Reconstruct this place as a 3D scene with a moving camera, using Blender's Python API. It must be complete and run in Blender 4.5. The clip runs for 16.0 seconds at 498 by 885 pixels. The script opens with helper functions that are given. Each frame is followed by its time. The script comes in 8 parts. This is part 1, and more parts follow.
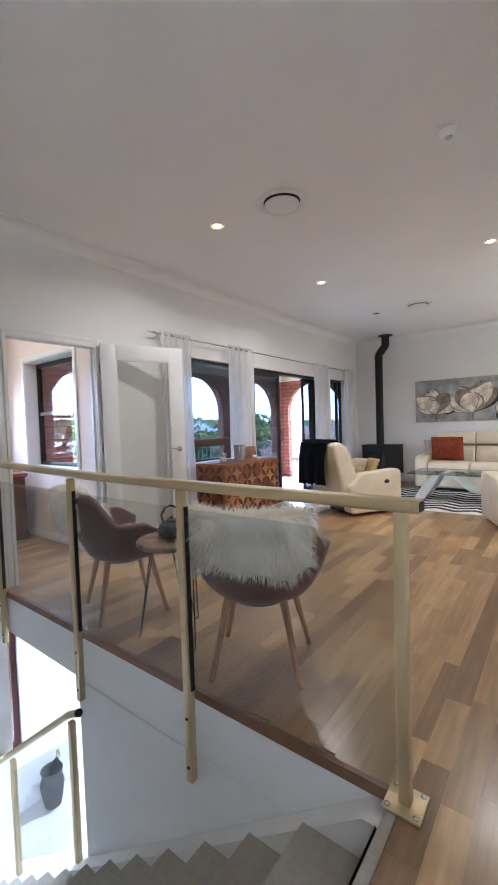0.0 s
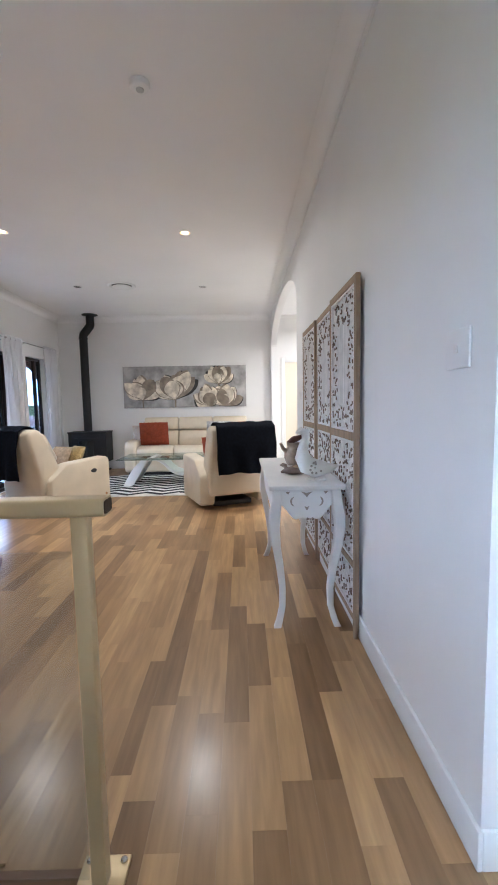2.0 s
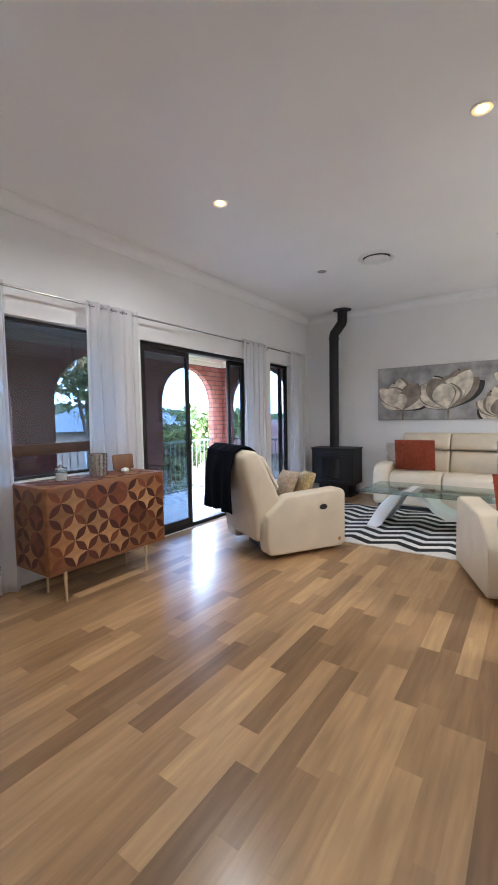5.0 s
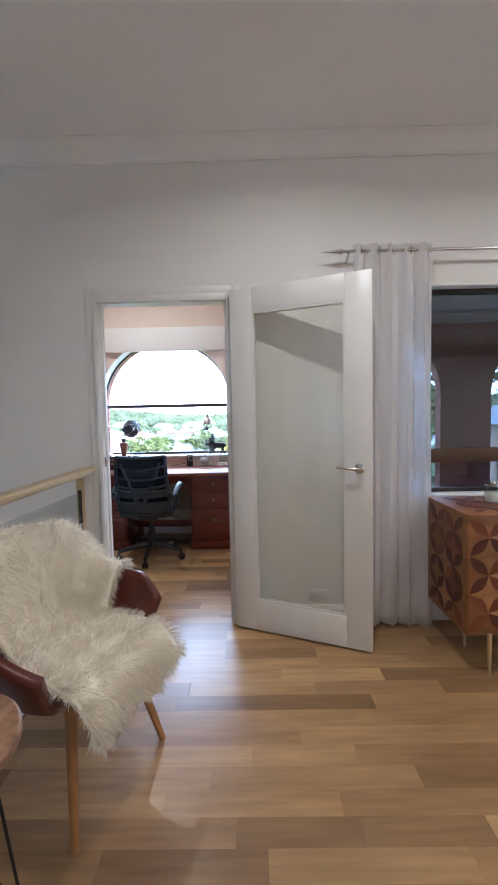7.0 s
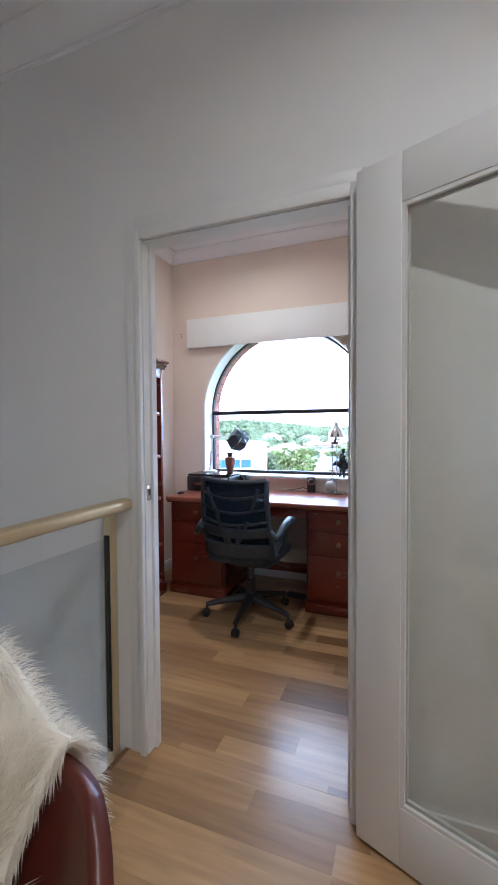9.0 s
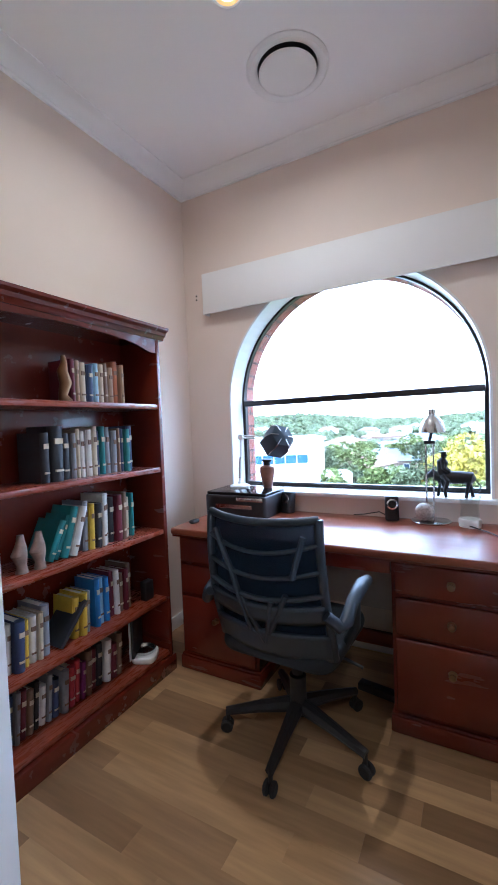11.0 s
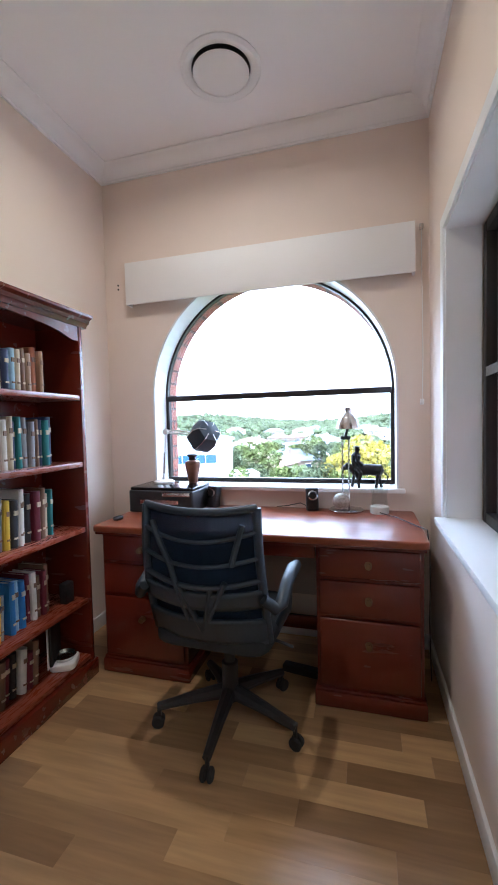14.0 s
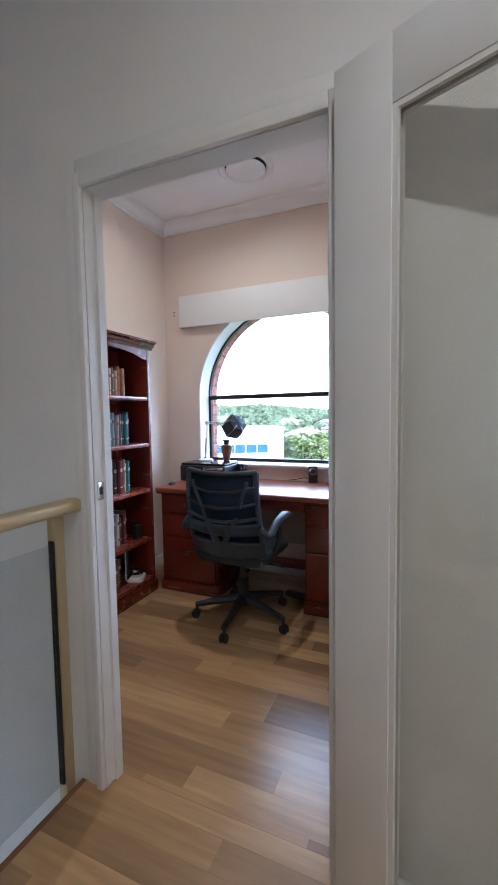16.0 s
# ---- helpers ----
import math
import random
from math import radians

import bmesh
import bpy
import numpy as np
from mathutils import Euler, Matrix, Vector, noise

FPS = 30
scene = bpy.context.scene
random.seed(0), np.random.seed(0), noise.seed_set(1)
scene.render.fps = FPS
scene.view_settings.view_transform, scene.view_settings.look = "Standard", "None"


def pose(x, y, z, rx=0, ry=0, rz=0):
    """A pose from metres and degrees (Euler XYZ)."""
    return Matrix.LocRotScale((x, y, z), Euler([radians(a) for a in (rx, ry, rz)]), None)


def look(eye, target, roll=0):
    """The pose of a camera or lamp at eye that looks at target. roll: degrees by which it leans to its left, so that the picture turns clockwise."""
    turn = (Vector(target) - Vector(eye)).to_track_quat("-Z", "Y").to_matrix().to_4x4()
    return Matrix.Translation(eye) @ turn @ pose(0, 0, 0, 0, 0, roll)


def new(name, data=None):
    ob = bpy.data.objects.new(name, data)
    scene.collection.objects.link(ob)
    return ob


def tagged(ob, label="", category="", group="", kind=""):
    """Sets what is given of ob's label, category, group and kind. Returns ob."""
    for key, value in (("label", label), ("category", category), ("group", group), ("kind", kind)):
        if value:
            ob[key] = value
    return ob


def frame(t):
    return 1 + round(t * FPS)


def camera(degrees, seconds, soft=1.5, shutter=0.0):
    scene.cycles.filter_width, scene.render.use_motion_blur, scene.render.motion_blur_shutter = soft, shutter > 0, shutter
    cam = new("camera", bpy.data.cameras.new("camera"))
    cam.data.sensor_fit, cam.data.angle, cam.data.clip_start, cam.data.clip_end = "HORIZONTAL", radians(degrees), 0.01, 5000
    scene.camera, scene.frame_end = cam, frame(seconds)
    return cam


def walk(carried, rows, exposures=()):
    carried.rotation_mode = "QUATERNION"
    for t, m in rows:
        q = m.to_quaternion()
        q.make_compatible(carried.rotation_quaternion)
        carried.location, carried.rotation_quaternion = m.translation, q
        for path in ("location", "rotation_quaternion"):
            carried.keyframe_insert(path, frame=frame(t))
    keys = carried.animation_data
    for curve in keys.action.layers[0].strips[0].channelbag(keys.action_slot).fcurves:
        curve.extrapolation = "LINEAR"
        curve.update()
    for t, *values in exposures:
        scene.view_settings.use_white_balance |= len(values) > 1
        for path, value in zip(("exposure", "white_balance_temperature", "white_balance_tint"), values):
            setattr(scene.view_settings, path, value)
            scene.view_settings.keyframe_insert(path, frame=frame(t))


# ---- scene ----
cam = camera(62.4, 16.0, soft=1.8)
PATH = [
    (0, (0.471, 0.445, 1.23), (-0.744, 2.031, 1.146), -1.9),
    (0.5, (0.503, 0.457, 1.218), (-0.305, 2.283, 1.106), -1.8),
    (1, (0.521, 0.492, 1.207), (0.193, 2.459, 1.058), -1.5),
    (1.5, (0.465, 0.615, 1.207), (0.447, 2.607, 1.034), -1.4),
    (2, (0.444, 0.798, 1.192), (0.477, 2.789, 1.011), -1.1),
    (2.5, (0.494, 1.066, 1.21), (0.309, 3.051, 1.05), -0.7),
    (3, (0.463, 1.367, 1.202), (0.198, 3.346, 1.088), -0.4),
    (3.2, (0.46, 1.492, 1.216), (0.194, 3.471, 1.106), -0.9),
    (5.3, (0.138, 2.517, 1.282), (-1.247, 3.953, 1.143), -0.7),
    (5.5, (0.107, 2.588, 1.296), (-1.436, 3.852, 1.149), -0.5),
    (6, (-0.034, 2.688, 1.288), (-1.85, 3.515, 1.15), -0.9),
    (6.5, (-0.279, 2.742, 1.294), (-2.232, 3.153, 1.176), -1.4),
    (7, (-0.506, 2.82, 1.301), (-2.502, 2.797, 1.174), -1.2),
    (7.5, (-0.75, 2.884, 1.286), (-2.718, 2.546, 1.17), -0.7),
    (8, (-1.058, 2.88, 1.263), (-2.992, 2.378, 1.174), -0.8),
    (8.5, (-1.36, 2.86, 1.26), (-3.263, 2.249, 1.189), -0.7),
    (9, (-1.69, 2.832, 1.276), (-3.559, 2.121, 1.217), -0.4),
    (9.5, (-2.002, 2.743, 1.283), (-3.864, 2.014, 1.246), -0.9),
    (10, (-2.287, 2.654, 1.296), (-4.12, 1.857, 1.252), -1.8),
    (10.2, (-2.403, 2.622, 1.302), (-4.215, 1.779, 1.246), -1.9),
    (12.3, (-2.997, 2.297, 1.252), (-4.728, 1.298, 1.173), -2.5),
    (12.5, (-2.984, 2.268, 1.263), (-4.786, 1.405, 1.18), -2.6),
    (13, (-2.911, 2.243, 1.272), (-4.835, 1.701, 1.187), -3.0),
    (13.5, (-2.825, 2.275, 1.266), (-4.776, 1.846, 1.189), -2.7),
    (14, (-2.698, 2.409, 1.259), (-4.619, 1.862, 1.169), -1.4),
    (14.5, (-2.557, 2.526, 1.271), (-4.422, 1.816, 1.14), -0.7),
    (15, (-2.364, 2.622, 1.259), (-4.194, 1.827, 1.121), -1.2),
    (15.5, (-2.17, 2.758, 1.276), (-3.959, 1.875, 1.141), -1.3),
    (16, (-2.0, 2.891, 1.28), (-3.832, 2.1, 1.148), -0.9),
]
walk(cam, [(t, look(eye, target, roll)) for t, eye, target, roll in PATH], [(0.0, 3.38, 5050, 10), (3.0, 3.5, 4950, 9), (5.5, 3.22, 5000, 9), (7.0, 3.1, 5100, 10), (9.0, 2.95, 4950, 9), (10.0, 2.9, 4800, 9), (12.3, 2.88, 5050, 10), (13.5, 2.88, 5250, 10), (14.5, 2.85, 5150, 9), (15.5, 2.75, 5000, 9), (16.0, 2.75, 5000, 9)])

# ---- light ----
world = bpy.data.worlds.new("sky")
scene.world = world
world.use_nodes = True
_wn = world.node_tree
_sky = _wn.nodes.new("ShaderNodeTexSky")
_sky.sky_type = "NISHITA"
_sky.sun_disc = False
_sky.sun_elevation = radians(48)
_sky.sun_rotation = radians(120)
_sky.air_density, _sky.dust_density = 1.0, 3.0
# bright haze and thin cloud over most of the sky
_tc, _cloud, _cover, _veil = (_wn.nodes.new(k) for k in ("ShaderNodeTexCoord", "ShaderNodeTexNoise", "ShaderNodeMapRange", "ShaderNodeMix"))
_cloud.inputs["Scale"].default_value, _cloud.inputs["Detail"].default_value = 2.2, 6
_cover.inputs["From Min"].default_value, _cover.inputs["From Max"].default_value = 0.3, 0.7
_cover.inputs["To Min"].default_value, _cover.inputs["To Max"].default_value = 0.6, 0.95
_veil.data_type = "RGBA"
_veil.inputs[7].default_value = (15.2, 16.6, 18.8, 1)
_wn.links.new(_tc.outputs["Generated"], _cloud.inputs["Vector"])
_wn.links.new(_cloud.outputs["Fac"], _cover.inputs["Value"])
_wn.links.new(_cover.outputs[0], _veil.inputs[0])
_wn.links.new(_sky.outputs[0], _veil.inputs[6])
_wn.links.new(_veil.outputs[2], _wn.nodes["Background"].inputs[0])
_wn.nodes["Background"].inputs[1].default_value = 0.15


def lamp(name, kind, m, power, colour=(1, 1, 1), **kw):
    data = bpy.data.lights.new(name, kind)
    data.energy, data.color = power, colour
    if "size" in kw:
        data.shape, data.size = "DISK", kw["size"]
    if "spread" in kw:
        data.spread = radians(kw["spread"])
    if "angle" in kw:
        data.angle = radians(kw["angle"])
    ob = new(name, data)
    ob.matrix_world = m
    return ob


# the sun stands behind the house, high over its far side
_az = Vector((0.70, -0.62, 0)).normalized()
_to_sun = Vector((_az.x * math.cos(radians(48)), _az.y * math.cos(radians(48)), math.sin(radians(48))))
lamp("sun", "SUN", look(_to_sun * 50, (0, 0, 0)), 1.2, (1.0, 0.95, 0.88), angle=2.0)


# ---- materials ----
def links(nt, *pairs):
    for a, b in pairs:
        nt.links.new(a, b)


def mat(name, col, rough=0.5, metal=0.0, var=0.12, scale=6.0, bump=0.08, bscale=90.0, stretch=(1, 1, 1), rand=0.0, island=0.0,
        col2=None, sheen=0.0, spec=0.5, coat=0.0):
    m = bpy.data.materials.new(name)
    m.use_nodes = True
    nt = m.node_tree
    p = nt.nodes["Principled BSDF"]
    tc = nt.nodes.new("ShaderNodeTexCoord")
    mp = nt.nodes.new("ShaderNodeMapping")
    mp.inputs["Scale"].default_value = stretch
    n1 = nt.nodes.new("ShaderNodeTexNoise")
    n1.inputs["Scale"].default_value = scale
    n1.inputs["Detail"].default_value = 6
    n2 = nt.nodes.new("ShaderNodeTexNoise")
    n2.inputs["Scale"].default_value = bscale
    n2.inputs["Detail"].default_value = 4
    links(nt, (tc.outputs["Object"], mp.inputs["Vector"]), (mp.outputs[0], n1.inputs["Vector"]), (mp.outputs[0], n2.inputs["Vector"]))
    ramp = nt.nodes.new("ShaderNodeValToRGB")
    lo = tuple(c * (1 - var) for c in col)
    hi = tuple(min(1, c * (1 + var)) for c in (col2 or col))
    ramp.color_ramp.elements[0].position, ramp.color_ramp.elements[1].position = 0.3, 0.7
    ramp.color_ramp.elements[0].color, ramp.color_ramp.elements[1].color = (*lo, 1), (*hi, 1)
    nt.links.new(n1.outputs["Fac"], ramp.inputs["Fac"])
    out = ramp.outputs["Color"]
    if rand or island:
        hsv = nt.nodes.new("ShaderNodeHueSaturation")
        mr = nt.nodes.new("ShaderNodeMapRange")
        amount = rand or island
        mr.inputs["To Min"].default_value, mr.inputs["To Max"].default_value = 1 - amount, 1 + amount
        if rand:
            src = nt.nodes.new("ShaderNodeObjectInfo").outputs["Random"]
        else:
            src = nt.nodes.new("ShaderNodeNewGeometry").outputs["Random Per Island"]
        links(nt, (src, mr.inputs["Value"]), (mr.outputs[0], hsv.inputs["Value"]), (out, hsv.inputs["Color"]))
        out = hsv.outputs["Color"]
    nt.links.new(out, p.inputs["Base Color"])
    mr2 = nt.nodes.new("ShaderNodeMapRange")
    mr2.inputs["To Min"].default_value, mr2.inputs["To Max"].default_value = max(0.02, rough - 0.08), min(1, rough + 0.08)
    links(nt, (n2.outputs["Fac"], mr2.inputs["Value"]), (mr2.outputs[0], p.inputs["Roughness"]))
    if bump:
        b = nt.nodes.new("ShaderNodeBump")
        b.inputs["Strength"].default_value, b.inputs["Distance"].default_value = bump, 0.004
        links(nt, (n2.outputs["Fac"], b.inputs["Height"]), (b.outputs[0], p.inputs["Normal"]))
    p.inputs["Metallic"].default_value = metal
    p.inputs["Specular IOR Level"].default_value = spec
    p.inputs["Coat Weight"].default_value = coat
    if sheen:
        p.inputs["Sheen Weight"].default_value = sheen
    return m


def glass(name, tint=(1, 1, 1), gloss=1.0, edge=0.5):
    m = bpy.data.materials.new(name)
    m.use_nodes = True
    nt = m.node_tree
    nt.nodes.remove(nt.nodes["Principled BSDF"])
    t, g, mix, f, pw, mr = (nt.nodes.new(k) for k in ("ShaderNodeBsdfTransparent", "ShaderNodeBsdfGlossy", "ShaderNodeMixShader", "ShaderNodeLayerWeight", "ShaderNodeMath", "ShaderNodeMapRange"))
    t.inputs["Color"].default_value = (*tint, 1)
    g.inputs["Roughness"].default_value = 0.02
    g.inputs["Color"].default_value = (gloss, gloss, gloss, 1)
    pw.operation = "POWER"
    pw.inputs[1].default_value = 4.0
    mr.inputs["To Min"].default_value, mr.inputs["To Max"].default_value = 0.035, edge
    links(nt, (f.outputs["Facing"], pw.inputs[0]), (pw.outputs[0], mr.inputs["Value"]), (mr.outputs[0], mix.inputs[0]), (t.outputs[0], mix.inputs[1]), (g.outputs[0], mix.inputs[2]),
          (mix.outputs[0], nt.nodes["Material Output"].inputs[0]))
    return m


def sheer(name, col, see=0.35, glow=0.4):
    """Thin woven or frosted sheets: part clear, part translucent, part diffuse."""
    m = bpy.data.materials.new(name)
    m.use_nodes = True
    nt = m.node_tree
    nt.nodes.remove(nt.nodes["Principled BSDF"])
    t, d, l, a, b = (nt.nodes.new(k) for k in ("ShaderNodeBsdfTransparent", "ShaderNodeBsdfDiffuse", "ShaderNodeBsdfTranslucent", "ShaderNodeMixShader", "ShaderNodeMixShader"))
    d.inputs["Color"].default_value = l.inputs["Color"].default_value = (*col, 1)
    tc, n = nt.nodes.new("ShaderNodeTexCoord"), nt.nodes.new("ShaderNodeTexNoise")
    n.inputs["Scale"].default_value = 900
    bp = nt.nodes.new("ShaderNodeBump")
    bp.inputs["Strength"].default_value, bp.inputs["Distance"].default_value = 0.2, 0.001
    a.inputs[0].default_value, b.inputs[0].default_value = glow, see
    links(nt, (tc.outputs["Object"], n.inputs["Vector"]), (n.outputs["Fac"], bp.inputs["Height"]), (bp.outputs[0], d.inputs["Normal"]),
          (d.outputs[0], a.inputs[1]), (l.outputs[0], a.inputs[2]), (a.outputs[0], b.inputs[1]), (t.outputs[0], b.inputs[2]),
          (b.outputs[0], nt.nodes["Material Output"].inputs[0]))
    return m


def emit(name, col, strength):
    m = bpy.data.materials.new(name)
    m.use_nodes = True
    p = m.node_tree.nodes["Principled BSDF"]
    p.inputs["Base Color"].default_value = (*col, 1)
    p.inputs["Emission Color"].default_value = (*col, 1)
    p.inputs["Emission Strength"].default_value = strength
    return m


def plank_material(name, rand):
    """Oak-look vinyl strips: straight grain along the strip, tone from strip to strip."""
    m = bpy.data.materials.new(name)
    m.use_nodes = True
    nt = m.node_tree
    p = nt.nodes["Principled BSDF"]
    tc, mp, mp2 = nt.nodes.new("ShaderNodeTexCoord"), nt.nodes.new("ShaderNodeMapping"), nt.nodes.new("ShaderNodeMapping")
    if rand:
        src = nt.nodes.new("ShaderNodeObjectInfo").outputs["Random"]
    else:
        src = nt.nodes.new("ShaderNodeNewGeometry").outputs["Random Per Island"]
    mp.inputs["Scale"].default_value = (13, 1.1, 1)
    mp2.inputs["Scale"].default_value = (7, 0.7, 1)
    shift = nt.nodes.new("ShaderNodeCombineXYZ")
    mul = nt.nodes.new("ShaderNodeMath")
    mul.operation = "MULTIPLY"
    mul.inputs[1].default_value = 37.0
    links(nt, (src, mul.inputs[0]), (mul.outputs[0], shift.inputs[0]), (mul.outputs[0], shift.inputs[1]),
          (shift.outputs[0], mp.inputs["Location"]), (shift.outputs[0], mp2.inputs["Location"]),
          (tc.outputs["Object"], mp.inputs["Vector"]), (tc.outputs["Object"], mp2.inputs["Vector"]))
    g, w = nt.nodes.new("ShaderNodeTexNoise"), nt.nodes.new("ShaderNodeTexNoise")
    g.inputs["Scale"].default_value, g.inputs["Detail"].default_value = 3.0, 8
    w.inputs["Scale"].default_value, w.inputs["Detail"].default_value = 1.5, 3
    links(nt, (mp.outputs[0], g.inputs["Vector"]), (mp2.outputs[0], w.inputs["Vector"]))
    tone = nt.nodes.new("ShaderNodeValToRGB")
    els = tone.color_ramp.elements
    els[0].position, els[0].color = 0.0, (0.220, 0.127, 0.056, 1)
    els[1].position, els[1].color = 1.0, (0.54, 0.345, 0.160, 1)
    for pos, c in ((0.22, (0.300, 0.179, 0.082)), (0.5, (0.390, 0.237, 0.108)), (0.75, (0.460, 0.288, 0.133))):
        e = els.new(pos)
        e.color = (*c, 1)
    nt.links.new(src, tone.inputs["Fac"])
    grain = nt.nodes.new("ShaderNodeMapRange")
    grain.inputs["From Min"].default_value, grain.inputs["From Max"].default_value = 0.25, 0.75
    grain.inputs["To Min"].default_value, grain.inputs["To Max"].default_value = 0.78, 1.16
    wide = nt.nodes.new("ShaderNodeMapRange")
    wide.inputs["To Min"].default_value, wide.inputs["To Max"].default_value = 0.75, 1.25
    m1, hsv = nt.nodes.new("ShaderNodeMath"), nt.nodes.new("ShaderNodeHueSaturation")
    m1.operation = "MULTIPLY"
    links(nt, (g.outputs["Fac"], grain.inputs["Value"]), (w.outputs["Fac"], wide.inputs["Value"]), (grain.outputs[0], m1.inputs[0]),
          (wide.outputs[0], m1.inputs[1]), (m1.outputs[0], hsv.inputs["Value"]), (tone.outputs[0], hsv.inputs["Color"]),
          (hsv.outputs[0], p.inputs["Base Color"]))
    b = nt.nodes.new("ShaderNodeBump")
    b.inputs["Strength"].default_value, b.inputs["Distance"].default_value = 0.06, 0.002
    links(nt, (g.outputs["Fac"], b.inputs["Height"]), (b.outputs[0], p.inputs["Normal"]))
    p.inputs["Roughness"].default_value = 0.30
    p.inputs["Coat Weight"].default_value, p.inputs["Coat Roughness"].default_value = 0.30, 0.20
    p.inputs["Specular IOR Level"].default_value = 0.38
    return m


def brick_material(name):
    m = bpy.data.materials.new(name)
    m.use_nodes = True
    nt = m.node_tree
    p = nt.nodes["Principled BSDF"]
    tc, sep, comb, add = (nt.nodes.new(k) for k in ("ShaderNodeTexCoord", "ShaderNodeSeparateXYZ", "ShaderNodeCombineXYZ", "ShaderNodeMath"))
    br, n = nt.nodes.new("ShaderNodeTexBrick"), nt.nodes.new("ShaderNodeTexNoise")
    n.inputs["Scale"].default_value = 40
    br.inputs["Scale"].default_value = 1.0
    br.inputs["Brick Width"].default_value, br.inputs["Row Height"].default_value = 0.24, 0.086
    br.inputs["Mortar Size"].default_value, br.inputs["Mortar Smooth"].default_value = 0.008, 0.2
    br.inputs["Color1"].default_value, br.inputs["Color2"].default_value = (0.34, 0.105, 0.07, 1), (0.42, 0.16, 0.11, 1)
    br.inputs["Mortar"].default_value = (0.13, 0.075, 0.06, 1)
    links(nt, (tc.outputs["Object"], sep.inputs[0]), (sep.outputs[0], add.inputs[0]), (sep.outputs[1], add.inputs[1]),
          (add.outputs[0], comb.inputs[0]), (sep.outputs[2], comb.inputs[1]), (comb.outputs[0], br.inputs["Vector"]),
          (tc.outputs["Object"], n.inputs["Vector"]))
    hsv, mr = nt.nodes.new("ShaderNodeHueSaturation"), nt.nodes.new("ShaderNodeMapRange")
    mr.inputs["To Min"].default_value, mr.inputs["To Max"].default_value = 0.8, 1.2
    b = nt.nodes.new("ShaderNodeBump")
    b.invert = True
    b.inputs["Strength"].default_value, b.inputs["Distance"].default_value = 0.8, 0.008
    links(nt, (n.outputs["Fac"], mr.inputs["Value"]), (mr.outputs[0], hsv.inputs["Value"]), (br.outputs["Color"], hsv.inputs["Color"]),
          (hsv.outputs[0], p.inputs["Base Color"]), (br.outputs["Fac"], b.inputs["Height"]), (b.outputs[0], p.inputs["Normal"]))
    p.inputs["Roughness"].default_value = 0.9
    return m


WALL = mat("wall_paint", (0.84, 0.83, 0.815), 0.6, var=0.02, scale=2, bump=0.05, bscale=160)
PEACH = mat("peach_wall_paint", (0.80, 0.685, 0.595), 0.65, var=0.025, scale=2, bump=0.05, bscale=160)
CREAM_WALL = mat("cream_wall_paint", (0.80, 0.72, 0.58), 0.6, var=0.02, scale=2, bump=0.05, bscale=160)
CEIL = mat("ceiling_paint", (0.88, 0.87, 0.86), 0.75, var=0.02, scale=1.5, bump=0.04, bscale=120)
GLOSS = mat("white_gloss_paint", (0.82, 0.815, 0.80), 0.32, var=0.02, scale=4, bump=0.03, bscale=60)
PLANK = plank_material("oak_strip", True)
PLANK_FAR = plank_material("oak_strip_joined", False)
JOINT = mat("strip_joint", (0.33, 0.21, 0.11), 0.6)
BRICK = brick_material("red_brick")
BRONZE = mat("dark_bronze_aluminium", (0.035, 0.03, 0.028), 0.4, 0.6, bump=0.02)
BROWN_BAR = mat("brown_aluminium", (0.09, 0.05, 0.03), 0.45, 0.3)
GLASS = glass("clear_glass", (0.95, 0.97, 0.96))
# grey tint added to hold back the bright view from the study
DIM_GLASS = glass("grey_dimming_glass", (0.83, 0.845, 0.855))
TINT = glass("tinted_glass", (0.32, 0.36, 0.41))
BAL_GLASS = glass("balustrade_glass", (0.90, 0.915, 0.92), 1.0, 0.35)
DOOR_GLASS = glass("clear_door_glass", (0.95, 0.955, 0.94), 0.9, 0.4)
SHEER = sheer("sheer_voile", (0.96, 0.95, 0.96), 0.30, 0.65)
GOLD = mat("champagne_gold_metal", (0.60, 0.48, 0.28), 0.38, 0.55, var=0.05, bump=0.02)
BLACK = mat("black_plastic", (0.015, 0.015, 0.017), 0.45, bump=0.05)
RUBBER = mat("black_rubber", (0.02, 0.02, 0.02), 0.8)
CHROME = mat("satin_chrome", (0.62, 0.62, 0.62), 0.22, 1.0, var=0.03, bump=0)
IRON = mat("black_cast_iron", (0.014, 0.014, 0.016), 0.55, 0.2, bump=0.15)
LEATHER = mat("cream_leather", (0.70, 0.61, 0.46), 0.48, var=0.06, scale=5, bump=0.18, bscale=240)
TAN_SHELL = mat("brown_leather", (0.115, 0.024, 0.016), 0.34, var=0.15, scale=6, bump=0.10, bscale=220)
BEECH = mat("honey_wood", (0.42, 0.21, 0.075), 0.4, var=0.18, scale=3, stretch=(14, 14, 1.2), bump=0.06, bscale=40)
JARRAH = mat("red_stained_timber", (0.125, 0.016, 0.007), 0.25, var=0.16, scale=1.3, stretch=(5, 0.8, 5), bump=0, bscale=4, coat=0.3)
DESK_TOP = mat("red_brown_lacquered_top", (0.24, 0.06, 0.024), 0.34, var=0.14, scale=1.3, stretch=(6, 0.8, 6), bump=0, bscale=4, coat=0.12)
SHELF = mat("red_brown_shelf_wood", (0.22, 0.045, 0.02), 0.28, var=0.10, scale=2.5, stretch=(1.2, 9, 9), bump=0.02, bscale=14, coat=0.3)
FLEECE = sheer("sheepskin_hair", (0.94, 0.90, 0.81), 0.0, 0.5)
FUR = mat("white_sheepskin", (0.90, 0.85, 0.74), 0.9, var=0.06, scale=14, bump=0.2, island=0.08)
